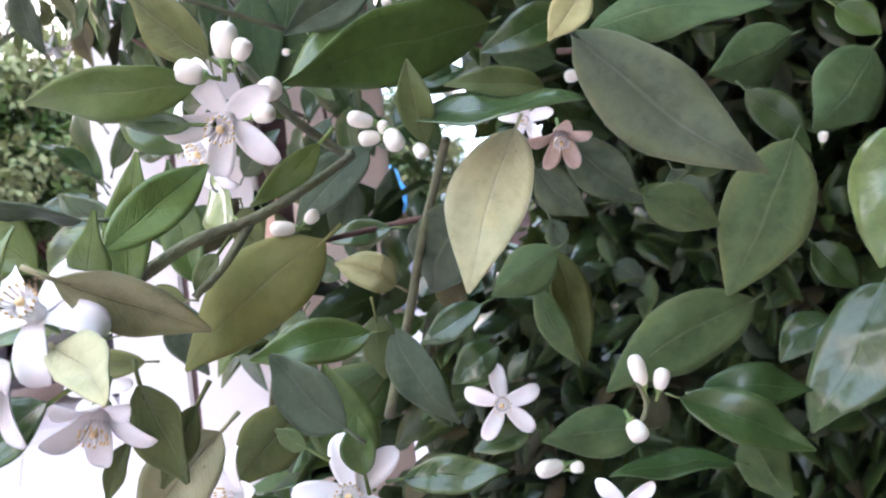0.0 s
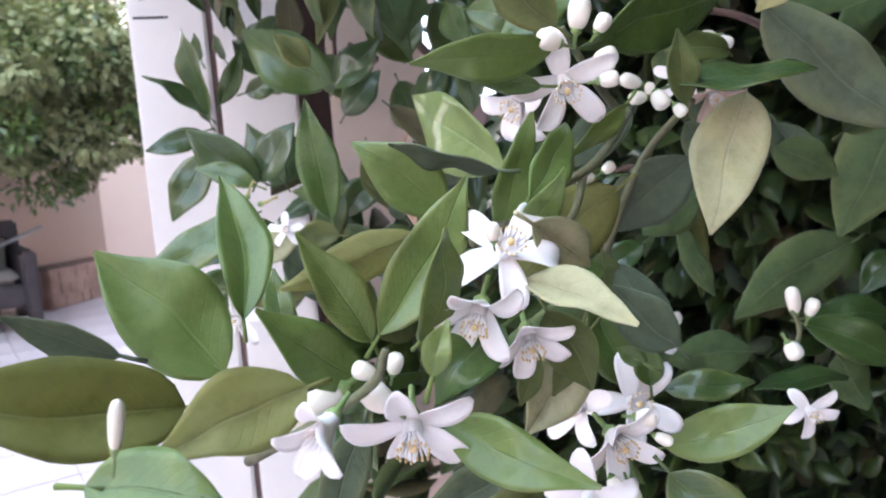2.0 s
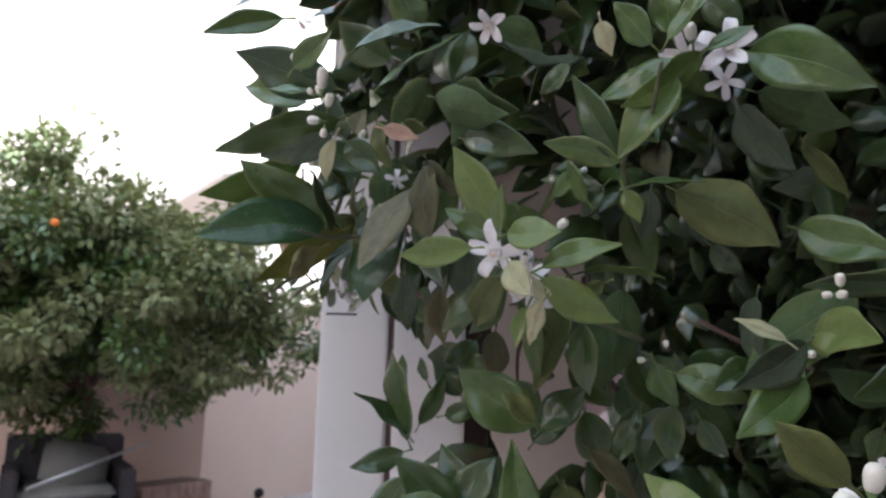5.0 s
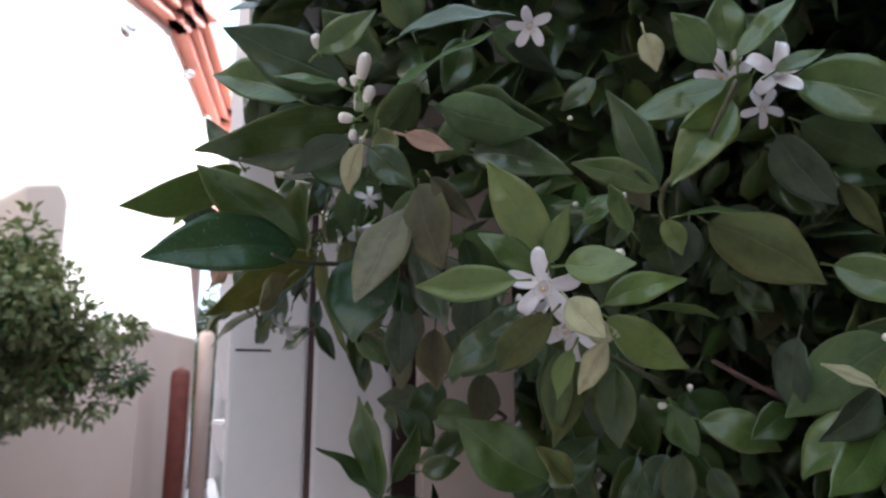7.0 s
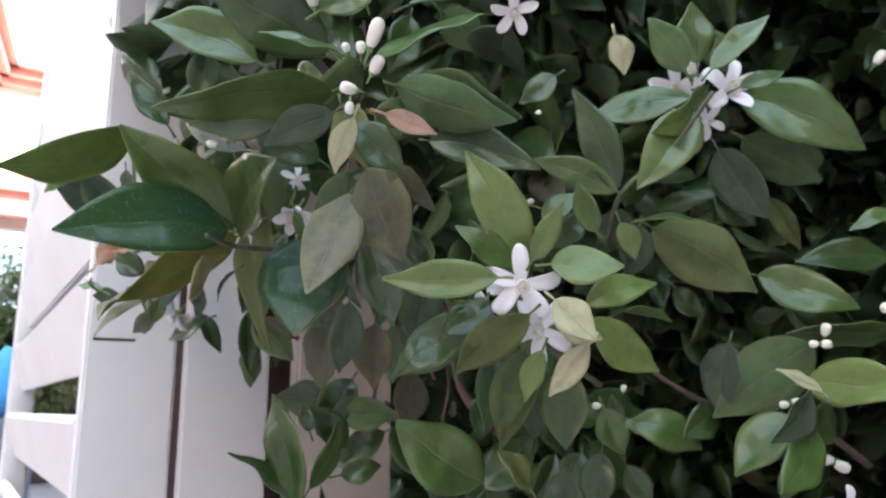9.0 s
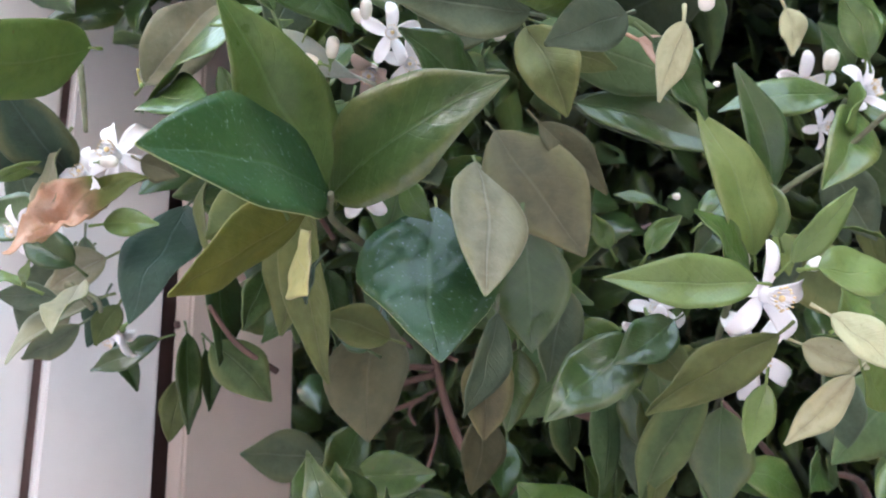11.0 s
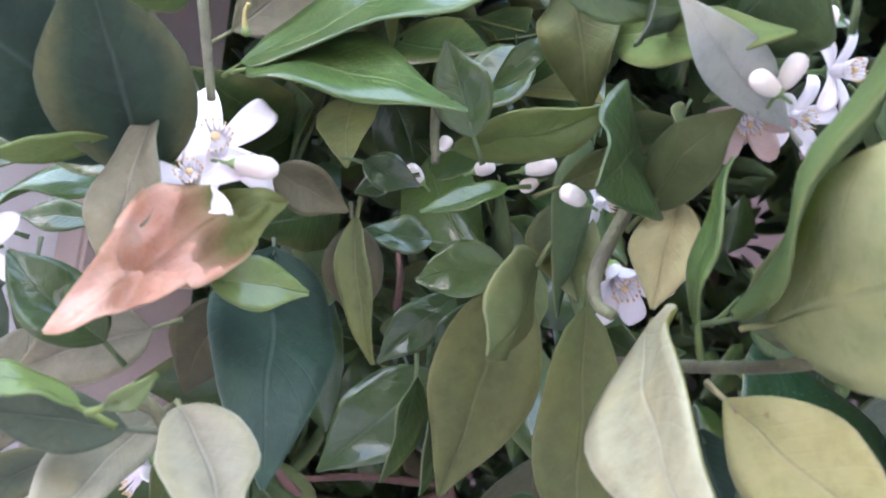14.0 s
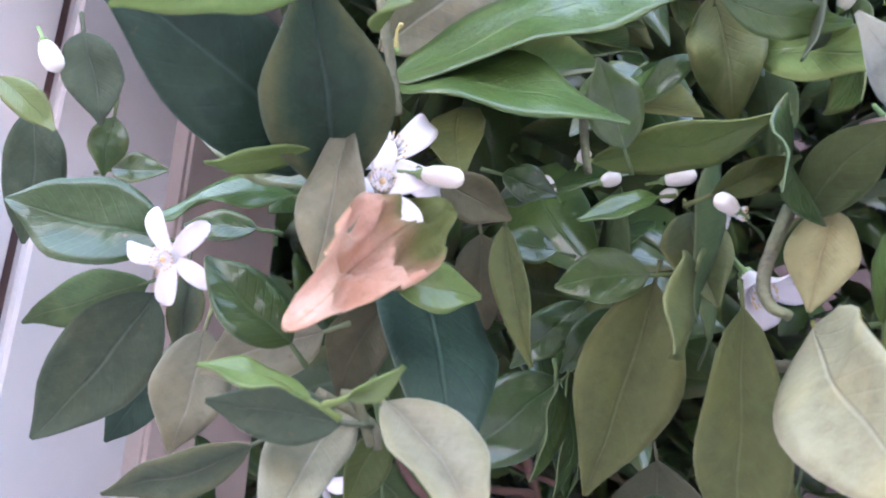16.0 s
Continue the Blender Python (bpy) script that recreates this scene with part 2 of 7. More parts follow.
    "hazy": (leaf_surface("leaf_hazy_top", (0.180, 0.205, 0.095), (0.255, 0.262, 0.125), (0.20, 0.22, 0.12), 0.46, 0.10), leaf_surface("leaf_hazy_under", (0.10, 0.13, 0.06), (0.14, 0.155, 0.08), (0.22, 0.24, 0.14), 0.55, 0.12)),
    # leaves lit from behind: the glow is partly put into this brighter colour
    "thin": (leaf_surface("leaf_backlit_top", (0.21, 0.215, 0.060), (0.26, 0.255, 0.085), (0.34, 0.34, 0.16), 0.40, 0.45), leaf_surface("leaf_backlit_under", (0.22, 0.225, 0.070), (0.27, 0.265, 0.095), (0.34, 0.34, 0.17), 0.5, 0.45)),
    "half_dry": (leaf_surface("leaf_half_dry_top", (0.144, 0.158, 0.043), (0.166, 0.173, 0.050), (0.288, 0.274, 0.108), 0.5, 0.32, tip=(0.62, 0.36, 0.24)), leaf_surface("leaf_half_dry_under", (0.151, 0.158, 0.050), (0.173, 0.173, 0.058), (0.288, 0.274, 0.115), 0.6, 0.32, tip=(0.62, 0.36, 0.24))),
}
PETAL = petal_surface("petal_white", (0.86, 0.83, 0.82), (0.78, 0.74, 0.74))
WILTED = petal_surface("petal_wilted", (0.62, 0.50, 0.42), (0.50, 0.36, 0.28))
BUD = petal_surface("bud_cream", (0.80, 0.75, 0.65), (0.72, 0.66, 0.55))
SPENT = plain("spent_style_yellow", (0.50, 0.45, 0.16), (0.38, 0.34, 0.10), 0.6, 200, 900)
ANTHER = plain("anther_yellow", (0.78, 0.62, 0.34), (0.66, 0.48, 0.22), 0.7, 200, 900)
GREEN_PART = plain("calyx_green", (0.25, 0.34, 0.10), (0.18, 0.26, 0.08), 0.5, 200, 900)
TWIG = plain("twig_green_bark", (0.16, 0.17, 0.08), (0.11, 0.10, 0.06), 0.75, 60, 500, 0.6)
BARK = plain("brown_bark", (0.17, 0.10, 0.075), (0.09, 0.055, 0.045), 0.85, 25, 260, 0.8)
WHITE = plain("white_painted_timber", (0.80, 0.76, 0.74), (0.74, 0.69, 0.66), 0.5, 3, 60, 0.15)
CREAM = plain("cream_painted_timber", (0.74, 0.62, 0.54), (0.67, 0.55, 0.47), 0.5, 3, 60, 0.15)
RUSTY = plain("brown_metal", (0.12, 0.07, 0.06), (0.08, 0.045, 0.04), 0.6, 20, 200, 0.3)
WALL = plain("pinkish_render_plaster", (0.78, 0.62, 0.52), (0.73, 0.56, 0.46), 0.9, 0.8, 40, 0.4)
TRIM = plain("terracotta_paint", (0.62, 0.27, 0.19), (0.52, 0.21, 0.15), 0.8, 1.5, 40, 0.3)
STONE = plain("planter_stone", (0.50, 0.34, 0.27), (0.30, 0.19, 0.15), 0.85, 5, 40, 0.8, 0.01)
TILE = plain("pale_floor_tile", (0.50, 0.45, 0.46), (0.40, 0.35, 0.37), 0.35, 1.2, 30, 0.1)
JOINT = plain("grey_joint", (0.455, 0.41, 0.42), (0.40, 0.355, 0.365), 0.9, 5, 60)
WICKER = plain("dark_wicker", (0.045, 0.034, 0.036), (0.028, 0.022, 0.024), 0.5, 12, 90, 0.8, 0.006)
CUSHION = plain("beige_cushion_cloth", (0.26, 0.24, 0.21), (0.21, 0.19, 0.17), 0.95, 6, 300, 0.5)
STEEL = plain("light_metal", (0.62, 0.62, 0.62), (0.5, 0.5, 0.5), 0.35, 10, 100, 0.1, metal=0.8)
BLUE = plain("light_blue_cloth", (0.12, 0.36, 0.72), (0.09, 0.28, 0.60), 0.85, 8, 120, 0.5)
GREYBOX = plain("grey_plastic", (0.22, 0.23, 0.28), (0.17, 0.18, 0.22), 0.6, 6, 80)
DARKFENCE = plain("dark_brown_timber", (0.085, 0.05, 0.04), (0.055, 0.033, 0.028), 0.8, 3, 60, 0.5)
DARKWOOD = plain("red_brown_stained_timber", (0.24, 0.07, 0.045), (0.17, 0.045, 0.03), 0.6, 8, 120, 0.4)
ORANGE = plain("orange_peel", (0.85, 0.26, 0.03), (0.75, 0.20, 0.02), 0.45, 20, 300, 0.6)
EARTH = plain("garden_earth", (0.16, 0.10, 0.075), (0.09, 0.06, 0.045), 0.95, 4, 60, 1.0, 0.02)
BLACK = plain("black_rubber", (0.02, 0.02, 0.02), (0.015, 0.015, 0.015), 0.7, 10, 100)


# ---- building helpers ----
def mesh_of(name, bm, *mats, smooth=True):
    me = bpy.data.meshes.new(name)
    bm.normal_update()
    bm.to_mesh(me)
    bm.free()
    for m in mats:
        me.materials.append(m)
    if smooth:
        for p in me.polygons:
            p.use_smooth = True
    return me


def part(name, bm, mat, parent, label="", smooth=False):
    ob = new(name, mesh_of(name, bm, *(mat if isinstance(mat, tuple) else (mat,)), smooth=smooth))
    ob.parent = parent
    return tagged(ob, label) if label else ob


def thing(name, label, category, group="", kind="", at=(0, 0, 0), turn=0.0):
    ob = new(name)
    ob.matrix_basis = pose(*at, 0, 0, turn)
    return tagged(ob, label, category, group, kind)


def box(bm, x0, x1, y0, y1, z0, z1, bevel=0.0, m=None):
    made = bmesh.ops.create_cube(bm, size=1.0)["verts"]
    for v in made:
        v.co = Vector(((x0 + x1) / 2 + v.co.x * (x1 - x0), (y0 + y1) / 2 + v.co.y * (y1 - y0), (z0 + z1) / 2 + v.co.z * (z1 - z0)))
        if m:
            v.co = m @ v.co
    if bevel:
        edges = list({e for v in made for e in v.link_edges})
        bmesh.ops.bevel(bm, geom=edges, offset=bevel, segments=2, affect="EDGES", clamp_overlap=True)
    return bm


def tube(bm, points, radii, sides=6):
    """A tapered round stem through the points."""
    rings, points = [], [Vector(p) for p in points]
    for n, p in enumerate(points):
        way = (points[min(n + 1, len(points) - 1)] - points[max(n - 1, 0)]).normalized()
        a = way.orthogonal().normalized()
        b = way.cross(a)
        rings.append([bm.verts.new(p + radii[n] * (math.cos(2 * math.pi * k / sides) * a + math.sin(2 * math.pi * k / sides) * b)) for k in range(sides)])
    for lower, upper in zip(rings, rings[1:]):
        shift = min(range(sides), key=lambda s: sum((lower[k].co - upper[(k + s) % sides].co).length for k in range(sides)))
        for k in range(sides):
            bm.faces.new((lower[k], lower[(k + 1) % sides], upper[(k + 1 + shift) % sides], upper[(k + shift) % sides]))
    bm.faces.new(rings[0][::-1])
    bm.faces.new(rings[-1])
    return bm


def smooth_line(points, steps=5):
    """A soft curve through the points."""
    p = [Vector(q) for q in points]
    p = [2 * p[0] - p[1], *p, 2 * p[-1] - p[-2]]
    out = []
    for a, b, c, d in zip(p, p[1:], p[2:], p[3:]):
        for k in range(steps):
            t = k / steps
            out.append(0.5 * (2 * b + (c - a) * t + (2 * a - 5 * b + 4 * c - d) * t * t + (3 * b - a - 3 * c + d) * t**3))
    return [*out, p[-2]]


def ellipsoid(bm, middle, radii, u=10, v=7):
    made = bmesh.ops.create_uvsphere(bm, u_segments=u, v_segments=v, radius=1.0)["verts"]
    for w in made:
        w.co = Vector(middle) + Vector(a * b for a, b in zip(w.co, radii))
    return bm


# ---- leaves, flowers, buds ----
def leaf_sheet(bm, uv, length, width, m=None, curl=0.0, fold=0.2, wave=0.0, twist=0.0, cup=0.0, rows=10, cols=3, fat=0.42, seed=0, stalk=0.0, crumple=0.0):
    """A leaf from its base at 0 along y, its upper side to z: two skins and a rim. curl bends the tip down (radians), fold lifts
    the two halves, fat is where it is widest."""
    rnd = random.Random(seed)
    ph, skew = rnd.uniform(0, 6.3), rnd.uniform(-0.06, 0.06)
    half = 0.00028
    top, low = [], []
    y = z = 0.0
    power = math.log(0.5) / math.log(fat)
    for i in range(rows + 1):
        t = i / rows
        bend = curl * (t - 0.15) + 0.12 * curl * math.sin(5 * t + ph)
        if i:
            y += math.cos(bend) * length / rows
            z -= math.sin(bend) * length / rows
        w = width / 2 * math.sin(math.pi * min(max(t, 0.0), 1.0) ** power) ** 0.74
        w *= 1 - 0.10 * max(0, t - 0.75) / 0.25
        w *= 1 - 0.32 * max(0.0, (t - 0.55) / 0.45) ** 1.2
        w = max(w, 0.0006)
        up, side = [], []
        for k in range(-cols, cols + 1):
            s = k / cols
            lift = fold * abs(s) * w - cup * s * s * w + wave * w * abs(s) * math.sin(9 * t + ph + (1.7 if s > 0 else 0))
            tw = twist * t
            dx, dz = w * s * math.cos(tw) - lift * math.sin(tw), lift * math.cos(tw) + w * s * math.sin(tw)
            p = Vector((dx + skew * length * math.sin(math.pi * t), y + math.sin(bend) * dz * 0.9, z + dz * math.cos(bend)))
            if crumple:
                q = Vector((p.x * 1.3, p.y, 0)) / length * 3.2 + Vector((seed * 1.7, seed * 0.9, 0))
                p.z += crumple * length * noise.noise(q) * min(1.0, 3 * t)
                if crumple > 0.1:
                    ridge = 1 - 2 * abs(noise.noise(q * 1.9 + Vector((3, 1, 5))))
                    p.z += 0.75 * crumple * length * (ridge - 0.5) * min(1.0, 2 * t)
                    p.z += 0.25 * crumple * length * (1 - 2 * abs(noise.noise(q * 4.1))) * min(1.0, 2 * t)
                p.x += 0.45 * crumple * length * noise.noise(q + Vector((9, 4, 2))) * min(1.0, 3 * t)
            for out, off in ((up, half), (side, -half)):
                q = p + Vector((0, 0, off))
                out.append((bm.verts.new(m @ q if m else q), 0.5 + 0.5 * s, t))
        top.append(up)
        low.append(side)

    def quad(a, b, c, d, slot):
        f = bm.faces.new((a[0], b[0], c[0], d[0]))
        f.material_index, f.smooth = slot, True
        for loop, v in zip(f.loops, (a, b, c, d)):
            loop[uv].uv = v[1:]

    n = 2 * cols
    for i in range(rows):
        for k in range(n):
            quad(top[i][k], top[i][k + 1], top[i + 1][k + 1], top[i + 1][k], 0)
            quad(low[i][k], low[i + 1][k], low[i + 1][k + 1], low[i][k + 1], 1)
        quad(top[i][0], top[i + 1][0], low[i + 1][0], low[i][0], 1)
        quad(top[i][n], low[i][n], low[i + 1][n], top[i + 1][n], 1)
    if stalk:
        before = set(bm.verts)
        tube(bm, [(0, 0.004, 0), (0, -stalk * 0.5, -0.001), (0, -stalk, -stalk * 0.25)], [0.0006, 0.0007, 0.0009], 5)
        for v in set(bm.verts) - before:
            if m:
                v.co = m @ v.co
            for f in v.link_faces:
                f.material_index, f.smooth = 1, True
                for loop in f.loops:
                    loop[uv].uv = (0.5, 0.02)


def leaf_pose(base, tip, face, roll=0.0):
    """The pose of a leaf from base to tip whose upper side looks towards face, turned by roll degrees about its length."""
    base, way = Vector(base), (Vector(tip) - Vector(base)).normalized()
    up = Vector(face) - way * way.dot(Vector(face))
    up.normalize()
    m = Matrix((way.cross(up), way, up)).transposed().to_4x4()
    m.translation = base
    return m @ Matrix.Rotation(radians(roll), 4, "Y")


tree = thing("orange_tree", "blossoming orange tree with glossy green leaves beside a white fence", "tree")
leaf_count = 0


def leaf(kind, base, tip, width, face, roll=0.0, curl=0.3, fold=0.22, wave=0.05, twist=0.0, cup=0.0, fat=0.44, label="", crumple=0.055):
    """One leaf of the tree: its base, tip and width in metres, and the way its upper side looks."""
    global leaf_count
    leaf_count += 1
    length = (Vector(tip) - Vector(base)).length * (1 + curl * curl / 24)
    face = Vector(face).normalized()
    if kind in ("dark", "mid", "young") and face.y < 0.3 and face.z < 0.35:
        face += Vector((-0.16, 0.0, 0.32))  # upper sides turn to the light
    width = min(width, (0.62 if fat < 0.5 else 0.85) * length)
    bm = bmesh.new()
    uv = bm.loops.layers.uv.new("UVMap")
    leaf_sheet(bm, uv, length, width, None, curl, fold, wave, twist, cup, *((30, 9) if crumple > 0.1 else (14, 4)), fat, leaf_count, 0.008, crumple)
    ob = part("leaf", bm, LEAF[kind], tree, label, True)
    ob.matrix_basis = leaf_pose(base, tip, face, roll) @ Matrix.Rotation(curl * 0.35, 4, "X")
    return ob


def petal_mesh(length, width, curl, cup, seed):
    """A waxy strap-shaped petal from its base along y, blunt at the tip, thick in the middle and bent back by curl."""
    rnd = random.Random(seed)
    ph, rows, cols = rnd.uniform(0, 6.3), 10, 3
    bm = bmesh.new()
    skins = ([], [])
    y = z = 0.0
    for i in range(rows + 1):
        t = i / rows
        bend = curl * (t * t + 0.1 * t)
        if i:
            y += math.cos(bend) * length / rows
            z -= math.sin(bend) * length / rows
        w = width / 2 * (0.50 + 0.50 * math.sin(min(t / 0.6, 1.0) * math.pi / 2) if t < 0.6 else max(0.10, 1 - ((t - 0.6) / 0.4) ** 2.6) ** 0.6)
        for skin, sign in zip(skins, (1, -1)):
            row = []
            for k in range(-cols, cols + 1):
                q = k / cols
                lift = cup * q * q * w + 0.05 * w * q * math.sin(7 * t + ph)
                thick = 0.00055 * (1 - 0.75 * q * q) * (1 - 0.5 * t)
                dz = lift + sign * thick
                row.append(bm.verts.new((w * q + 0.03 * length * math.sin(math.pi * t) * math.sin(ph), y + math.sin(bend) * dz, z + math.cos(bend) * dz)))
            skin.append(row)
    top, low = skins
    n = 2 * cols
    for i in range(rows):
        for k in range(n):
            bm.faces.new((top[i][k], top[i][k + 1], top[i + 1][k + 1], top[i + 1][k]))
            bm.faces.new((low[i][k], low[i + 1][k], low[i + 1][k + 1], low[i][k + 1]))
        bm.faces.new((top[i][0], top[i + 1][0], low[i + 1][0], low[i][0]))
        bm.faces.new((top[i][n], low[i][n], low[i + 1][n], top[i + 1][n]))
    for k in range(n):
        bm.faces.new((top[rows][k], top[rows][k + 1], low[rows][k + 1], low[rows][k]))
    return mesh_of("petal", bm, PETAL, PETAL)


PETALS = [petal_mesh(0.0185, 0.0085, c, 0.35, n) for n, c in enumerate((0.7, 1.1, 1.6, 0.4))]


def stamen_meshes():
    """The white filaments, grown together into a fluted tube that frays at its mouth, with pale anthers and the style inside."""
    white, tips = bmesh.new(), bmesh.new()
    sides, rings = 32, []
    for h, r in ((0.0, 0.0030), (0.0025, 0.0027), (0.005, 0.0027), (0.0066, 0.0030)):
        rings.append([white.verts.new((r * (1.0 if k % 2 else 0.86) * math.cos(2 * math.pi * k / sides), r * (1.0 if k % 2 else 0.86) * math.sin(2 * math.pi * k / sides), h)) for k in range(sides)])
    for lower, upper in zip(rings, rings[1:]):
        for k in range(sides):
            white.faces.new((lower[k], lower[(k + 1) % sides], upper[(k + 1) % sides], upper[k]))
    for k in range(16):
        a = 2 * math.pi * (2 * k + 1) / sides
        r1, h = 0.0036 + 0.0009 * random.random(), 0.0090 + 0.0014 * random.random()
        top = Vector((r1 * math.cos(a), r1 * math.sin(a), h))
        tube(white, [(0.0028 * math.cos(a), 0.0028 * math.sin(a), 0.0058), (0.0031 * math.cos(a), 0.0031 * math.sin(a), 0.0075), top], [0.0006, 0.0005, 0.0003], 4)
        ellipsoid(tips, top + Vector((0, 0, 0.0005)), (0.00042, 0.00042, 0.0008), 5, 4)
    bmesh.ops.create_circle(white, cap_ends=True, segments=16, radius=0.0028, matrix=Matrix.Translation((0, 0, 0.0060)))
    tube(white, [(0, 0, 0), (0, 0, 0.0085)], [0.0009, 0.0006], 6)
    ellipsoid(tips, (0, 0, 0.0092), (0.0013, 0.0013, 0.0011), 8, 6)
    return mesh_of("stamens", white, PETAL), mesh_of("anther_ring", tips, ANTHER)


STAMENS, ANTHERS = stamen_meshes()
cup_bm = bmesh.new()
tube(cup_bm, [(0, 0, -0.012), (0, 0, -0.004), (0, 0, -0.002), (0, 0, 0.0002)], [0.0009, 0.0011, 0.0028, 0.0030], 7)
CALYX = mesh_of("calyx", cup_bm, GREEN_PART)


def child(name, me, parent, m):
    ob = new(name, me)
    ob.parent, ob.matrix_basis = parent, m
    return ob


def flower(at, face, size=0.036, opening=65, spin=0.0, petals=5, curl=0, stamens=True, wilted=False, label=""):
    """An orange blossom: five waxy petals round a tube of stamens. opening: degrees by which the petals lean out."""
    rnd = random.Random(round(sum(at) * 9999))
    me = STAMENS.copy()
    head = new("flower", me)
    head.parent = tree
    if label:
        tagged(head, label)
    turn = Vector(face).to_track_quat("Z", "Y").to_matrix().to_4x4()
    head.matrix_basis = Matrix.Translation(at) @ turn @ Matrix.Scale(size / 0.036, 4)
    for k in range(petals):
        mesh = PETALS[(curl + (rnd.random() < 0.3)) % 4]
        if wilted:
            mesh = mesh.copy()
            mesh.materials[0] = mesh.materials[1] = WILTED
        a = spin + 360 * k / 5 + rnd.uniform(-9, 9)
        child("petal", mesh, head, pose(0, 0, 0, 0, 0, a) @ pose(0, 0.0018, 0, 90 - opening + rnd.uniform(-10, 10), 0, 0) @ Matrix.Rotation(rnd.uniform(-0.25, 0.25), 4, "Y"))
    if stamens:
        child("anther_ring", ANTHERS, head, Matrix())
    child("calyx", CALYX, head, Matrix())
    return head


bud_bm = bmesh.new()
tube(bud_bm, [(0, 0, 0), (0, 0, 0.001), (0, 0, 0.003), (0, 0, 0.006), (0, 0, 0.0095), (0, 0, 0.0125), (0, 0, 0.0143), (0, 0, 0.0150)], [0.0022, 0.0030, 0.0038, 0.0043, 0.0045, 0.0040, 0.0026, 0.0008], 12)
BUD_MESH = mesh_of("bud", bud_bm, BUD)


def bud(at, way, length=0.014, girth=1.0):
    """A closed bud: at is its middle, way the way it points."""
    ob = new("bud", BUD_MESH)
    ob.parent = tree
    s = length / 0.015
    m = Vector(way).to_track_quat("Z", "Y").to_matrix().to_4x4()
    ob.matrix_basis = Matrix.Translation(Vector(at) - Vector(way).normalized() * length / 2) @ m @ Matrix.Diagonal((s * girth, s * girth, s, 1))
    child("calyx", CALYX, ob, Matrix.Scale(0.8, 4))
    return ob


def style(at, way, length):
    """What is left of a shed blossom: a green ovary with its bent style."""
    bm = bmesh.new()
    tube(bm, [(0, 0, -0.5), (0, 0, -0.3), (0.02, 0, 0.0), (0.08, 0.03, 0.28), (0.2, 0.05, 0.42)], [0.06, 0.11, 0.07, 0.06, 0.07], 7)
    ellipsoid(bm, (0.22, 0.05, 0.44), (0.10, 0.10, 0.08), 8, 6)
    ob = part("spent_style", bm, SPENT, tree, "", True)
    ob.matrix_basis = Matrix.Translation(at) @ Vector(way).to_track_quat("Z", "Y").to_matrix().to_4x4() @ Matrix.Scale(length, 4)
    bm = bmesh.new()
    ellipsoid(bm, (0, 0, -0.36), (0.15, 0.15, 0.16), 10, 7)
    part("ovary", bm, GREEN_PART, ob, "", True)


def twig(points, thick, thin, mat=TWIG, label="", name="twig"):
    line = smooth_line(points)
    bm = bmesh.new()
    tube(bm, line, [thick + (thin - thick) * n / (len(line) - 1) for n in range(len(line))], 7)
    return part(name, bm, mat, tree, label, True)

# ---- the place: ground, walls, fence ----
bm = bmesh.new()
bmesh.ops.create_grid(bm, x_segments=2, y_segments=2, size=60)
for v in bm.verts:
    v.co.z = -0.012
tagged(part("ground", bm, JOINT, None), "grey jointing bed under the patio paving", "ground", kind="structure")

ang = radians(4.3)


def wall_box(name, x0, y0, x1, y1, thick, z0, z1, mat, label, category="wall"):
    """A wall from one corner to the other, its thickness to the left of that way."""
    d = Vector((x1 - x0, y1 - y0, 0))
    m = Matrix.Translation((x0, y0, 0)) @ Matrix.Rotation(math.atan2(d.y, d.x), 4, "Z")
    bm = bmesh.new()
    box(bm, 0, d.length, 0, thick, z0, z1, 0.0, m)
    return tagged(part(name, bm, mat, None), label, category, kind="structure")


wall_box("wall_house_front", -2.80, 8.10, -1.84, 9.90, 0.3, 0, 6.6, WALL, "tall pinkish rendered house wall behind the patio")
wall_box("wall_house_return", -1.84, 9.90, -1.55, 13.6, 0.3, 0, 6.6, WALL, "rendered house wall in shade, going back to the porch")
wall_box("wall_recess", -9.0, 7.45, -2.80, 8.10, 0.3, 0, 6.6, WALL, "shaded rendered wall behind the patio seat")
wall_box("wall_porch_back", -1.55, 13.6, 9.0, 15.0, 0.3, 4.2, 6.6, WALL, "rendered wing of the house above the porch")
# unseen walls, added to close the patio and steer its light
wall_box("wall_side", -6.3, -9.0, -6.0, 8.6, 0.3, 0, 7.0, WALL, "unseen plain wall added along the patio, bouncing light back")
wall_box("wall_behind", 7.0, -9.3, -9.0, -9.0, 0.3, 0, 5.0, WALL, "unseen plain wall added at the near side, blocking low sky")
# added out of view: keeps sky light from the near side off the tree
wall_box("wall_near_blocker", 3.6, -1.35, -0.25, -1.35, 0.3, 0, 4.5, WALL, "unseen plain wall added close to the tree to block sky light")
# three added sun blockers out of view, heights set by where shade should end
wall_box("wall_sun_blocker", 3.6, 15.0, 3.6, 4.6, 0.3, 0, 6.5, DARKFENCE, "unseen dark wall added to keep the sun off the lower house walls")
wall_box("wall_sun_blocker_middle", 3.6, 4.6, 3.6, -1.0, 0.3, 0, 8.4, DARKFENCE, "unseen dark wall added to keep the sun off the patio tree")
wall_box("wall_sun_blocker_tall", 3.6, -1.0, 3.6, -12.0, 0.3, 0, 12.5, DARKFENCE, "taller unseen dark wall added to keep the sun off the side wall")


# the fence: upright boards, the first of them the corner post of a slatted screen
fence = thing("fence", "white painted timber fence of upright boards with dark gaps", "fence", at=(-0.387, 0.858, 0), turn=4.3)
for x0, x1, y, mat, label in ((0.0, 0.083, 0.0, WHITE, "white corner board"), (0.090, 0.178, 0.0, WHITE, ""), (0.216, 0.334, 0.020, CREAM, "cream painted board")):
    bm = bmesh.new()
    box(bm, x0, x1, y, y + 0.024, 0.03, 2.15, 0.003)
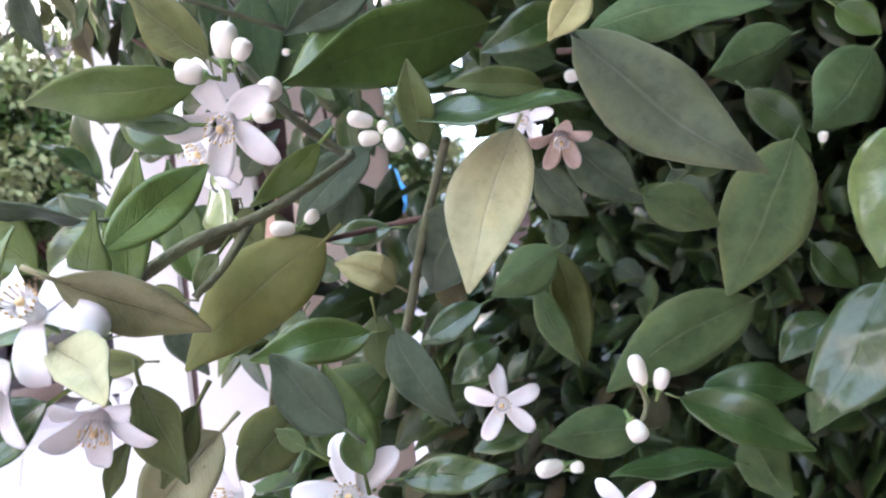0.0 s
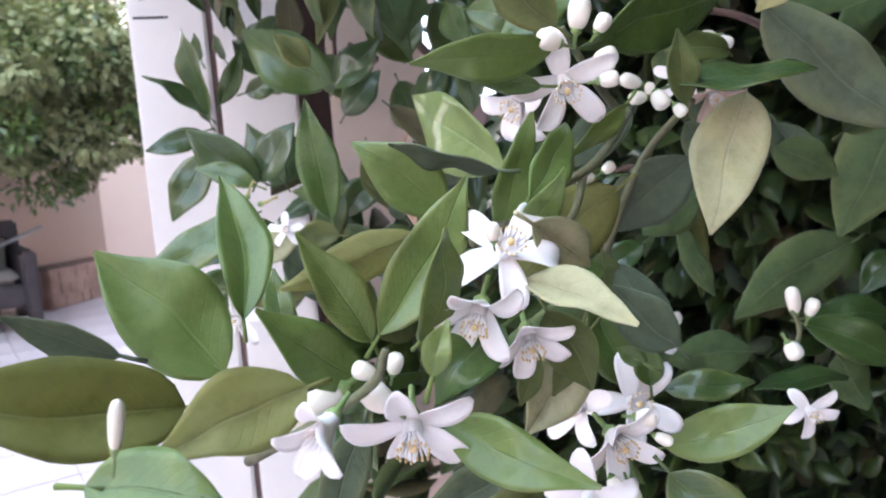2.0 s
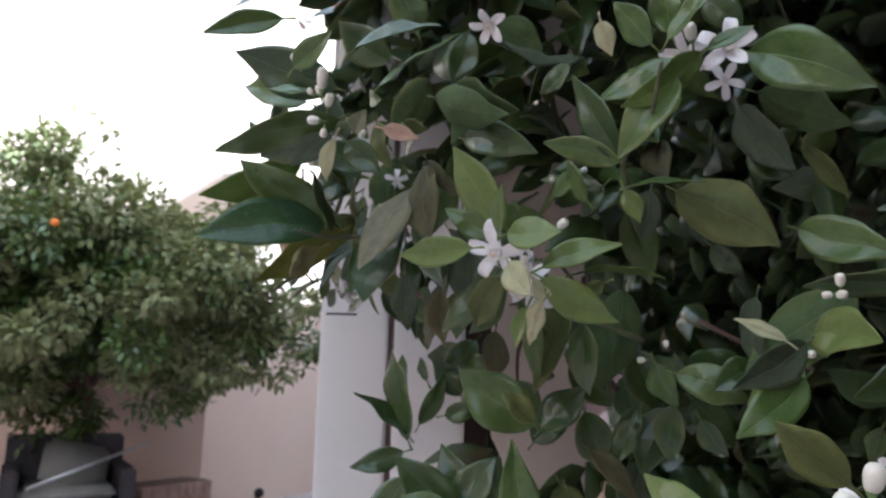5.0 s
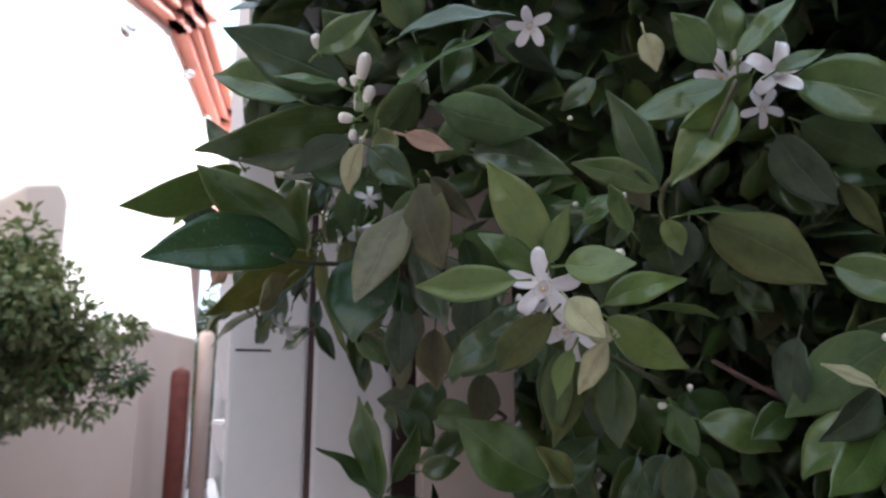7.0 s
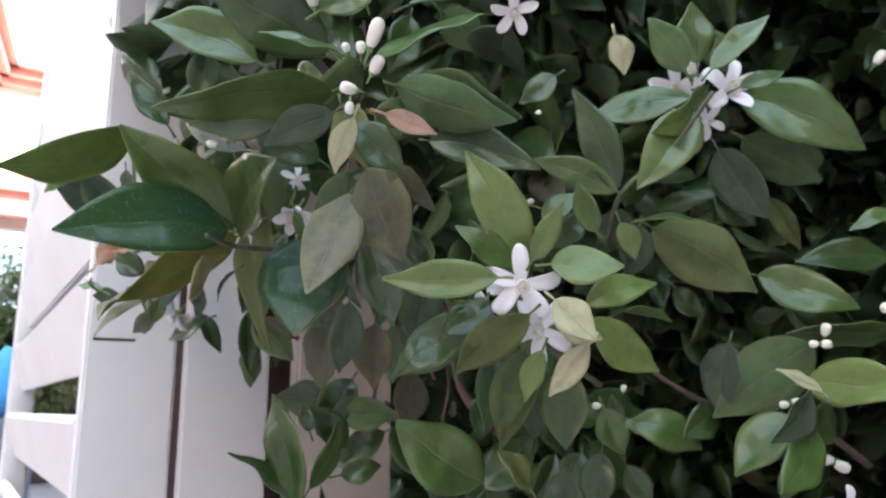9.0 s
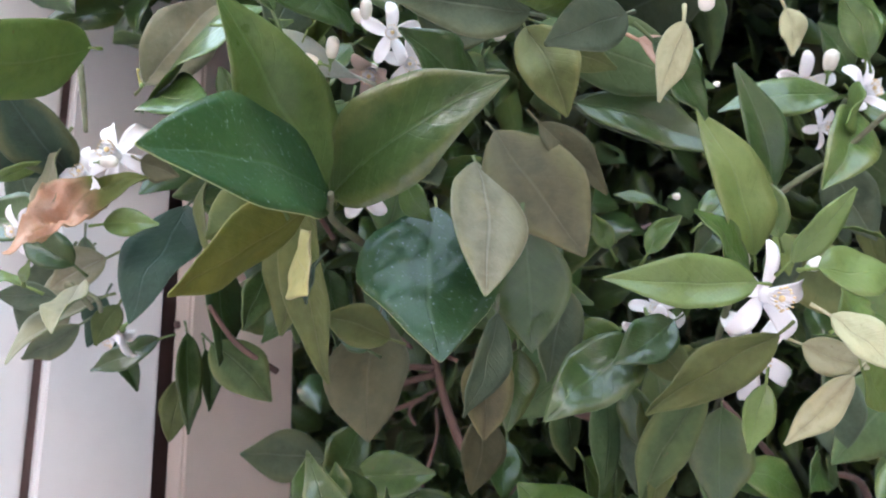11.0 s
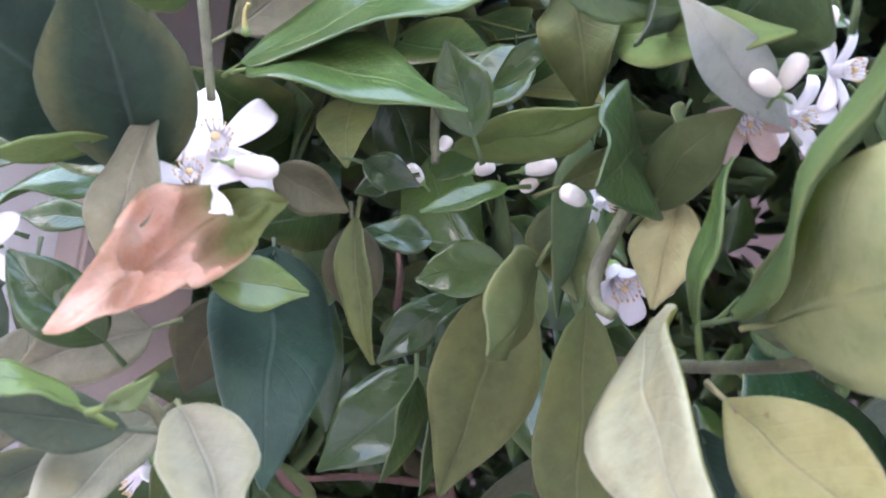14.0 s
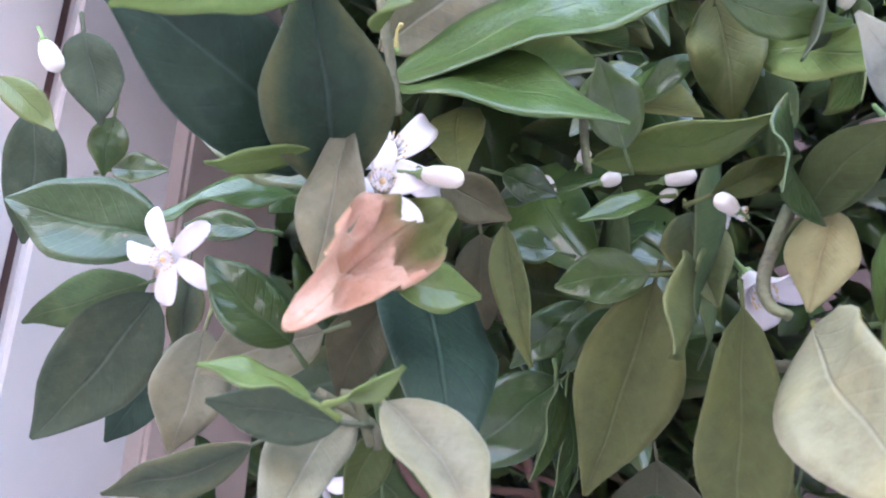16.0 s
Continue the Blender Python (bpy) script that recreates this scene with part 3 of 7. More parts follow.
    part("board", bm, mat, fence, label)
bm = bmesh.new()
box(bm, 0.0, 0.36, 0.056, 0.09, 0.4, 0.49, 0.003)
part("rail", bm, RUSTY, fence, "brown back rail")
bm = bmesh.new()
box(bm, 0.0, 0.36, 0.056, 0.09, 1.86, 1.95, 0.003)
part("rail", bm, RUSTY, fence)
bm = bmesh.new()
box(bm, 0.079, 0.094, 0.006, 0.02, 0.03, 2.15, 0.001)
part("gap_strip", bm, RUSTY, fence, "dark brown strip between boards")
bm = bmesh.new()
box(bm, 0.006, 0.043, -0.0006, 0.001, 1.401, 1.4035)
part("pencil_mark", bm, BLACK, fence, "thin dark score mark")
for x in (0.200, 0.236):
    bm = bmesh.new()
    ellipsoid(bm, (x + 0.01, 0.029, 1.455), (0.0035, 0.002, 0.0035), 8, 6)
    part("screw", bm, RUSTY, fence)

bm = bmesh.new()
box(bm, 0.10, 0.33, 0.092, 0.104, 0.03, 2.15, 0.002)
part("back_panel", bm, RUSTY, fence, "dark brown panel behind the boards")

screen = thing("slatted_screen", "white slatted timber screen going back from the fence corner", "screen", at=(-0.387, 0.885, 0), turn=4.3)
for n in range(15):
    bm = bmesh.new()
    m = Matrix.Translation((0.034, 0, 0.12 + n * 0.14)) @ Matrix.Rotation(radians(-18), 4, "Y")
    box(bm, -0.010, 0.010, 0.01, 1.15, 0.0, 0.095, 0.003, m)
    part("slat", bm, WHITE, screen)
bm = bmesh.new()
box(bm, 0.0, 0.05, 1.13, 1.20, 0.0, 2.15, 0.004)
part("post", bm, WHITE, screen)


# the porch and the cornices of the house
def bar(bm, a, b, wide, high):
    """A squared moulding from a to b, whose top outer edge runs along the line."""
    a, b = Vector(a), Vector(b)
    d = b - a
    m = Matrix.Translation(a) @ Matrix.Rotation(math.atan2(d.y, d.x), 4, "Z")
    box(bm, -wide, d.length + wide, -wide, 0.0, -high, 0.0, 0.0, m)


cornice = thing("cornice", "terracotta painted roof cornice with a stepped moulding", "cornice", kind="structure")
for step, (wide, high, top) in enumerate(((0.45, 0.16, 6.95), (0.32, 0.14, 6.79), (0.2, 0.12, 6.65))):
    bm = bmesh.new()
    bar(bm, (-2.80, 8.10, top), (-1.84, 9.90, top), wide, high)
    bar(bm, (-1.84, 9.90, top), (-1.55, 13.6, top), wide, high)
    bar(bm, (-1.55, 13.6, top), (9.0, 15.0, top), wide, high)
    bar(bm, (-9.0, 7.45, top), (-2.80, 8.10, top), wide, high)
    part("moulding", bm, TRIM, cornice)
for x, y, z in ((-2.20, 9.12, 6.05), (-1.70, 11.02, 6.4), (-1.57, 12.79, 6.4), (-2.62, 8.35, 6.05)):
    bm = bmesh.new()
    ellipsoid(bm, (0, 0, 0), (0.10, 0.10, 0.06), 12, 8)
    tube(bm, [(0, 0, 0.03), (-0.14, 0, 0.10)], [0.03, 0.03], 8)
    tagged(part("wall_lamp", bm, STEEL, None, "", True), "small grey lamp fitting high on the house wall", "lamp", "lamps under the cornice").location = (x, y, z)
lintel = thing("porch_beam", "terracotta painted porch beam", "beam", kind="structure")
for wide, high, top in ((0.30, 0.30, 4.75), (0.18, 0.35, 4.45)):
    bm = bmesh.new()
    bar(bm, (-1.62, 12.4, top), (6.0, 13.2, top), wide, high)
    part("moulding", bm, TRIM, lintel)
for x, y, r, h, mat, label in ((-1.42, 10.4, 0.12, 2.0, DARKWOOD, "red-brown rounded wooden post on the porch"), (-1.27, 12.3, 0.12, 2.7, WALL, "rendered porch column in shade")):
    bm = bmesh.new()
    tube(bm, [(0, 0, 0), (0, 0, h - r), (0, 0, h - r * 0.4), (0, 0, h - 0.02), (0, 0, h)], [r, r, r * 0.9, r * 0.5, r * 0.1], 14)
    tagged(part("porch_post", bm, mat, None, "", True), label, "post").location = (x, y, 0)
bm = bmesh.new()
box(bm, -0.3, 0.3, -0.25, 0.25, 0, 1.25, 0.05)
bin_ = tagged(part("storage_box", bm, GREYBOX, None), "grey plastic storage box on the porch", "box")
bin_.location = (-0.66, 10.8, 0)
bm = bmesh.new()
bmesh.ops.create_icosphere(bm, subdivisions=3, radius=1.0)
for v in bm.verts:
    w = noise.noise(v.co * 2.2) * 0.25
    v.co = Vector((v.co.x * (0.26 + w * 0.3), v.co.y * 0.22, 0.30 + v.co.z * 0.30 + max(0, v.co.z) * 0.25 + w * 0.2))
    v.co.z = max(v.co.z, 0.0)
cloth = tagged(part("cloth", bm, BLUE, None, "", True), "crumpled light blue cloth lying on a grey box", "cloth")
cloth.location = (-0.72, 10.8, 1.25)

# wall behind the porch, closing the view; its dark colour stands for the porch's shade
bm = bmesh.new()
box(bm, -1.8, 8.0, 16.5, 16.7, 0, 2.3)
tagged(part("wall_garden_back", bm, DARKFENCE, None), "wall beyond the porch, coloured dark for the shade in there", "wall", kind="structure")
bm = bmesh.new()
box(bm, -1.5, 8.0, 12.75, 15.0, 4.46, 4.60)
tagged(part("porch_roof", bm, WALL, None), "plain rendered slab over the porch", "roof", kind="structure")


def small_leaf(bm, uv, p, way, face, size):
    """A small folded leaf far off: two halves that meet at the midrib, closed below."""
    m = leaf_pose(p, p + way, face)
    rim = [bm.verts.new(m @ (Vector(q) * size)) for q in ((0, 0, 0), (0.24, 0.35, 0.07), (0.20, 0.7, 0.03), (0, 1, -0.1), (-0.20, 0.7, 0.03), (-0.24, 0.35, 0.07))]
    for corners in ((0, 1, 2, 3), (0, 3, 4, 5)):
        f = bm.faces.new([rim[c] for c in corners])
        for loop, c in zip(f.loops, corners):
            loop[uv].uv = ((0.5, 0), (1, 0.35), (0.9, 0.7), (0.5, 1), (0.1, 0.7), (0, 0.35))[c]


def crown(parts, middle, radii, clumps, leaves, size, seed):
    """Rounded clumps of small leaves on the shoots of a crown, each with a lit cap and a darker underside, with gaps between them."""
    rnd = random.Random(seed)
    for n in range(clumps):
        d = Vector((rnd.gauss(0, 1), rnd.gauss(0, 1), rnd.gauss(0.1, 1))).normalized()
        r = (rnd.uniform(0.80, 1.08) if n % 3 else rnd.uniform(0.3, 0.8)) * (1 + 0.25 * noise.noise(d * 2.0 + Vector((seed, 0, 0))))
        c = Vector(middle) + Vector(a * b * r for a, b in zip(d, radii))
        c.z -= 0.30 * max(0.0, c.x - middle[0]) * (c.z > middle[2])
        wide = rnd.uniform(0.7, 1.3) * size * 3.1
        tall = rnd.uniform(0.55, 0.9) * (2.0 if d.z > 0.55 and rnd.random() < 0.5 else 1.0)
        # inner clumps always take the darker leaf colour, as shade within the crown
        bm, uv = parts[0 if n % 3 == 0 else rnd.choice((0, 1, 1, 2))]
        for _ in range(leaves):
            q = Vector((rnd.gauss(0, 1), rnd.gauss(0, 1), rnd.gauss(0, 1)))
            q = q.normalized() * rnd.uniform(0.45, 1.0)
            out = q.copy()
            q.z *= tall
            way = (out + Vector((rnd.gauss(0, 0.5), rnd.gauss(0, 0.5), rnd.gauss(-0.2, 0.4)))).normalized()
            small_leaf(bm, uv, c + q * wide, way, (out.x * 0.6 + rnd.gauss(0, 0.4), out.y * 0.6 + rnd.gauss(0, 0.4), 0.9), size * rnd.uniform(0.7, 1.2))


def far_tree(name, label, at, middle, radii, count, leaves, size, seed, fruit=()):
    ob = thing(name, label, "tree", at=at)
    bm = bmesh.new()
    line = smooth_line([(0, 0, 0), (0.04, 0.03, 0.6), (-0.03, 0, 1.1), (middle[0] * 0.5, middle[1] * 0.5, middle[2])])
    tube(bm, line, [0.10 - 0.07 * n / (len(line) - 1) for n in range(len(line))], 8)
    for k in range(7):
        a = k * 0.9 + seed
        end = Vector(middle) + Vector((math.cos(a) * radii[0] * 0.7, math.sin(a) * radii[1] * 0.7, radii[2] * 0.5 * math.sin(k * 2.1)))
        limb = smooth_line([(0, 0, 1.0 + 0.1 * k), (Vector((0, 0, 1.2)) + end) / 2 + Vector((0, 0, 0.15)), end])
        tube(bm, limb, [0.04 - 0.03 * n / (len(limb) - 1) for n in range(len(limb))], 6)
    part("trunk", bm, BARK, ob, "", True)
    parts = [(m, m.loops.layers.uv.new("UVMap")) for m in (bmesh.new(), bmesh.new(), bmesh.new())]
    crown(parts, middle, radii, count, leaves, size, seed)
    for (bm, uv), kind in zip(parts, ("mid", "hazy", "hazy")):
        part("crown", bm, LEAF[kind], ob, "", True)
    for p in fruit:
        bm = bmesh.new()
        ellipsoid(bm, p, (0.032, 0.032, 0.030), 12, 8)
        part("orange", bm, ORANGE, ob, "ripe orange", True)
    return ob


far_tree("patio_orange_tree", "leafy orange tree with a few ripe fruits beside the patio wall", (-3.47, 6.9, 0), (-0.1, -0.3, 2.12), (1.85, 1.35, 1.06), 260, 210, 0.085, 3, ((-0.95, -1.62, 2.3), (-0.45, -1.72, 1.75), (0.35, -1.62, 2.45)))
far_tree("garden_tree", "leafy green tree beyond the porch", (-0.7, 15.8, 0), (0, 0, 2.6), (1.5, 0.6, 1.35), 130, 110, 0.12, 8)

# seat, cushion, planter
chair = thing("wicker_armchair", "dark brown woven wicker armchair on the patio", "armchair", at=(-3.35, 6.35, 0), turn=30)


def woven(bm, x0, x1, y0, y1, z0, z1):
    box(bm, x0, x1, y0, y1, z0, z1, 0.025)


for name, spec in (("seat", (-0.38, 0.38, -0.40, 0.36, 0.20, 0.38)), ("backrest", (-0.46, 0.46, 0.34, 0.46, 0.16, 0.86)), ("armrest", (-0.48, -0.36, -0.42, 0.36, 0.14, 0.64)), ("armrest", (0.36, 0.48, -0.42, 0.36, 0.14, 0.64))):
    bm = bmesh.new()
    woven(bm, *spec)
    part(name, bm, WICKER, chair)
for x in (-0.42, 0.42):
    for y in (-0.37, 0.41):
        bm = bmesh.new()
        box(bm, x - 0.05, x + 0.05, y - 0.05, y + 0.05, 0, 0.17, 0.01)
        part("leg", bm, WICKER, chair)
for name, m, size, label in (("seat_cushion", pose(0, -0.03, 0.435), (0.70, 0.70, 0.11), "beige seat cushion on the wicker armchair"), ("back_cushion", pose(0.06, 0.12, 0.62, 48, 10, 0), (0.52, 0.46, 0.10), "beige back cushion leaning in the wicker armchair")):
    bm = bmesh.new()
    box(bm, -size[0] / 2, size[0] / 2, -size[1] / 2, size[1] / 2, -size[2] / 2, size[2] / 2, 0.04)
    ob = tagged(part(name, bm, CUSHION, None, "", True), label, "cushion")
    ob.matrix_basis = chair.matrix_basis @ m
bm = bmesh.new()
tube(bm, [(-0.30, -0.40, 0.50), (0.15, -0.28, 0.66), (0.58, -0.16, 0.81)], [0.014, 0.014, 0.014], 8)
ob = tagged(part("metal_pole", bm, STEEL, None, "", True), "light metal pole leaning across the armrest", "pole")
ob.matrix_basis = chair.matrix_basis.copy()

planter = thing("planter", "low planter clad in rough pinkish stone", "planter", at=(-2.98, 7.55, 0), turn=62)
bm = bmesh.new()
box(bm, -0.44, 0.44, -0.20, 0.20, 0, 0.36, 0.008)
part("core", bm, STONE, planter)
bm = bmesh.new()
box(bm, -0.40, 0.40, -0.16, 0.16, 0.355, 0.37)
part("earth", bm, EARTH, planter)
rnd = random.Random(5)
for row in range(3):
    x = -0.44
    while x < 0.40:
        w = min(rnd.uniform(0.09, 0.2), 0.44 - x)
        for side in (-1, 1):
            bm = bmesh.new()
            y = side * (0.206 + rnd.uniform(0, 0.012))
            box(bm, x + 0.004, x + w - 0.004, min(y, side * 0.19), max(y, side * 0.19), row * 0.12 + 0.004, row * 0.12 + 0.116, 0.008)
            part("stone", bm, STONE, planter)
        x += w
bm = bmesh.new()
tube(bm, [(0, 0.02, 0), (0, -0.06, 0)], [0.05, 0.05], 12)
pipe = tagged(part("drain_pipe", bm, BLACK, None, "", True), "black drain pipe end low in the wall", "pipe")
pipe.location = (-2.36, 8.90, 0.10)

# patio tiles
tile_bm = bmesh.new()
box(tile_bm, -0.222, 0.222, -0.222, 0.222, -0.010, 0.0, 0.002)
TILE_MESH = mesh_of("tile", tile_bm, TILE, smooth=False)
paving = thing("patio_paving", "pale square floor tiles with narrow joints", "paving", kind="structure", turn=28)
for i in range(-13, 7):
    for j in range(2, 17):
        ob = new("tile", TILE_MESH)
        ob.parent, ob.matrix_basis = paving, pose(i * 0.45, j * 0.45, random.uniform(-0.0008, 0.0008))
rest = bmesh.new()
for i in range(-30, 25):
    for j in range(-14, 40):
        if not (-13 <= i < 7 and 2 <= j < 17):
            x, y = i * 0.45, j * 0.45
            vs = [rest.verts.new((x + a * 0.222, y + b * 0.222, 0.0)) for a, b in ((-1, -1), (1, -1), (1, 1), (-1, 1))]
            rest.faces.new(vs)
tagged(part("far_tiles", rest, TILE, paving), kind="stuff")


# ---- the tree's leaves, shoot by shoot ----
# foreground shoots
leaf("young", (-0.1942, 0.1932, 1.1756), (-0.2278, 0.1946, 1.2152), 0.0304, (0.36, -0.92, 0.19), roll=-7, curl=0.2, fold=0.12, wave=0.09)
leaf("young", (-0.1926, 0.2282, 1.1846), (-0.2005, 0.2562, 1.2338), 0.0194, (0.25, -0.96, 0.11), roll=20, fold=0.6, curl=0.13, wave=0.04)
leaf("young", (-0.1495, 0.1864, 1.1832), (-0.1674, 0.1743, 1.2180), 0.0145, (0.15, -0.97, 0.19), roll=1, curl=0.20, fold=0.30, wave=0.05)
leaf("young", (-0.1521, 0.1931, 1.1691), (-0.1803, 0.1735, 1.1984), 0.0174, (0.18, -0.95, 0.26), roll=1, curl=0.23, fold=0.26, wave=0.14)
leaf("young", (-0.1468, 0.1859, 1.1850), (-0.1153, 0.2049, 1.2287), 0.0194, (0.02, -0.99, 0.15), roll=18, fold=0.35, curl=0.18, wave=0.15)
leaf("young", (-0.1341, 0.1919, 1.1805), (-0.1277, 0.1650, 1.2176), 0.0157, (0.02, -0.98, 0.20), roll=62, curl=0.38, fold=0.14, wave=0.08)
leaf("young", (-0.1348, 0.1532, 1.1809), (-0.1297, 0.1543, 1.1947), 0.0081, (0.03, -0.96, 0.28), roll=4, curl=0.36, fold=0.27, wave=0.15)
leaf("young", (-0.1207, 0.2232, 1.2162), (-0.1508, 0.2217, 1.2420), 0.0216, (0.04, -1.00, 0.04), roll=-12, curl=0.31, fold=0.23, wave=0.10)
leaf("young", (-0.0833, 0.3055, 1.2288), (-0.1155, 0.3960, 1.2687), 0.0354, (-0.07, -1.00, -0.03), roll=-43, curl=0.19, fold=0.16, wave=0.15)
leaf("young", (-0.0996, 0.2349, 1.2070), (-0.0881, 0.2245, 1.2485), 0.0151, (-0.13, -0.99, 0.05), roll=30, curl=0.10, fold=0.16, wave=0.12)
leaf("young", (-0.0938, 0.2096, 1.2202), (-0.0717, 0.2395, 1.2448), 0.0152, (-0.17, -0.98, 0.03), roll=44, curl=0.40, fold=0.20, wave=0.09)
leaf("young", (-0.0995, 0.2094, 1.2053), (-0.0868, 0.1893, 1.2297), 0.0116, (-0.15, -0.98, 0.10), roll=40, curl=0.25, fold=0.13, wave=0.08)
leaf("grey", (-0.1030, 0.2164, 1.2293), (-0.1386, 0.2156, 1.2412), 0.0128, (-0.02, -1.00, 0.02), roll=-62, curl=0.13, fold=0.19, wave=0.16)
leaf("thin", (-0.1327, 0.2118, 1.2112), (-0.1759, 0.1989, 1.1986), 0.0159, (-0.12, 0.98, -0.15), roll=1, curl=-0.33, fold=0.24, wave=0.06)
leaf("pale", (-0.1016, 0.1917, 1.1964), (-0.0764, 0.1625, 1.1864), 0.0136, (-0.18, -0.96, 0.23), roll=-30, curl=0.12, fold=0.28, wave=0.12)
leaf("pale", (-0.0982, 0.1890, 1.2139), (-0.0705, 0.2220, 1.1938), 0.0161, (-0.18, -0.97, 0.15), roll=-2, curl=0.16, fold=0.19, wave=0.11)
leaf("young", (-0.0749, 0.2454, 1.2713), (-0.1281, 0.2392, 1.2687), 0.0182, (-0.09, -0.99, -0.11), roll=-45, curl=0.42, fold=0.12, wave=0.05)
leaf("mid", (-0.0789, 0.2478, 1.2586), (-0.1062, 0.2507, 1.2643), 0.0095, (-0.12, -0.99, -0.08), roll=-44, curl=0.20, fold=0.22, wave=0.14)
leaf("mid", (0.0276, 0.3181, 1.3009), (-0.0546, 0.2796, 1.2757), 0.0321, (0.04, -0.97, -0.22), roll=-41, curl=0.22, fold=0.14, wave=0.10)
leaf("dark", (-0.0077, 0.2914, 1.2592), (0.0598, 0.2904, 1.2634), 0.0230, (-0.44, -0.90, -0.06), roll=-37, curl=0.22, fold=0.12, wave=0.16)
leaf("pale", (0.0335, 0.3054, 1.2544), (0.0082, 0.2922, 1.1909), 0.0335, (-0.42, -0.91, 0.05), roll=-6, curl=0.35, fold=0.24, wave=0.08)
leaf("grey", (0.0691, 0.3533, 1.3013), (0.1464, 0.3305, 1.2280), 0.0430, (0.30, 0.95, 0.12), roll=-5, curl=-0.21, fold=0.13, wave=0.12)
leaf("dark", (0.0784, 0.3634, 1.3043), (0.1676, 0.3637, 1.3104), 0.0304, (0.31, 0.92, 0.22), roll=-42, curl=-0.20, fold=0.14, wave=0.09)
leaf("dark", (0.2259, 0.4639, 1.3146), (0.1645, 0.4430, 1.2912), 0.0366, (0.39, 0.91, 0.17), roll=-10, curl=-0.23, fold=0.29, wave=0.08)
leaf("dark", (0.2734, 0.4634, 1.3017), (0.2226, 0.4416, 1.2541), 0.0457, (0.48, 0.87, 0.11), roll=-14, curl=-0.12, fold=0.13, wave=0.13)
leaf("mid", (0.2099, 0.3362, 1.2456), (0.1940, 0.3338, 1.1813), 0.0542, (-0.52, -0.86, 0.02), roll=-4, curl=0.20, fold=0.12, wave=0.16)
leaf("dark", (0.2010, 0.4214, 1.2482), (0.1553, 0.4182, 1.1636), 0.0490, (0.39, 0.92, -0.03), roll=-2, curl=-0.17, fold=0.11, wave=0.05)
leaf("dark", (0.1749, 0.4280, 1.1592), (0.0839, 0.4164, 1.1177), 0.0422, (0.29, 0.94, -0.18), roll=-9, curl=-0.34, fold=0.13, wave=0.04)
leaf("dark", (0.1190, 0.3963, 1.1145), (0.1835, 0.3851, 1.0837), 0.0273, (-0.35, -0.90, 0.28), roll=-0, curl=0.19, fold=0.30, wave=0.05)
leaf("dark", (0.1364, 0.4162, 1.1123), (0.1994, 0.4160, 1.1073), 0.0246, (-0.36, -0.90, 0.24), roll=1, curl=0.37, fold=0.18, wave=0.16)
leaf("dark", (0.2441, 0.4182, 1.1635), (0.1956, 0.4152, 1.0835), 0.0458, (-0.46, -0.87, 0.20), roll=-1, curl=0.18, fold=0.18, wave=0.04)
leaf("dark", (0.1120, 0.4452, 1.0846), (0.0496, 0.4451, 1.0828), 0.0311, (0.17, 0.94, -0.29), roll=-2, curl=-0.19, fold=0.28, wave=0.14)
leaf("dark", (0.1408, 0.3851, 1.0816), (0.0734, 0.3751, 1.0841), 0.0232, (-0.26, -0.91, 0.33), roll=39, curl=0.17, fold=0.11, wave=0.07)
leaf("dark", (-0.0221, 0.2758, 1.1258), (0.0163, 0.2688, 1.1272), 0.0147, (-0.36, -0.87, 0.33), roll=1, curl=0.37, fold=0.18, wave=0.07)
leaf("young", (-0.0235, 0.2747, 1.0999), (0.0271, 0.2546, 1.1193), 0.0228, (-0.38, -0.84, 0.38), roll=-5, curl=0.41, fold=0.16, wave=0.05)
leaf("mid", (-0.1075, 0.1964, 1.1815), (-0.1311, 0.1910, 1.1603), 0.0226, (-0.03, -0.95, 0.30), roll=2, curl=0.44, fold=0.23, wave=0.14)
leaf("mid", (-0.0362, 0.2817, 1.1278), (-0.0498, 0.2883, 1.1694), 0.0255, (0.14, -0.96, 0.24), roll=6, curl=0.11, fold=0.18, wave=0.09)
leaf("mid", (-0.0346, 0.2609, 1.1338), (-0.0358, 0.2632, 1.1542), 0.0126, (-0.29, -0.91, 0.30), roll=12, curl=0.30, fold=0.29, wave=0.06)
leaf("olive", (-0.0761, 0.2180, 1.1725), (-0.0876, 0.2165, 1.1494), 0.0105, (-0.17, -0.94, 0.31), roll=-6, curl=0.26, fold=0.28, wave=0.08)
leaf("grey", (-0.0249, 0.3251, 1.1752), (0.0009, 0.3085, 1.1350), 0.0192, (-0.31, -0.92, 0.23), roll=-2, curl=0.7, fold=0.14, wave=0.14)
leaf("olive", (-0.0318, 0.3264, 1.1817), (-0.0299, 0.3232, 1.1540), 0.0179, (0.26, 0.95, -0.19), roll=8, curl=-0.22, fold=0.18, wave=0.10)
leaf("dark", (-0.0190, 0.3327, 1.1564), (-0.0030, 0.3284, 1.1289), 0.0173, (-0.30, -0.92, 0.25), roll=10, curl=0.20, fold=0.23, wave=0.06)
leaf("grey", (0.0129, 0.3188, 1.2259), (-0.0089, 0.3743, 1.1847), 0.0332, (-0.33, -0.94, 0.09), roll=-3, curl=0.32, fold=0.25, wave=0.07)
leaf("grey", (-0.0256, 0.2980, 1.2507), (-0.0577, 0.3028, 1.2236), 0.0212, (-0.25, -0.97, 0.01), roll=10, curl=0.40, fold=0.24, wave=0.10)
leaf("dark", (-0.0223, 0.3296, 1.2188), (-0.0519, 0.3317, 1.2154), 0.0125, (-0.24, -0.97, 0.06), roll=-1, curl=0.24, fold=0.18, wave=0.14)
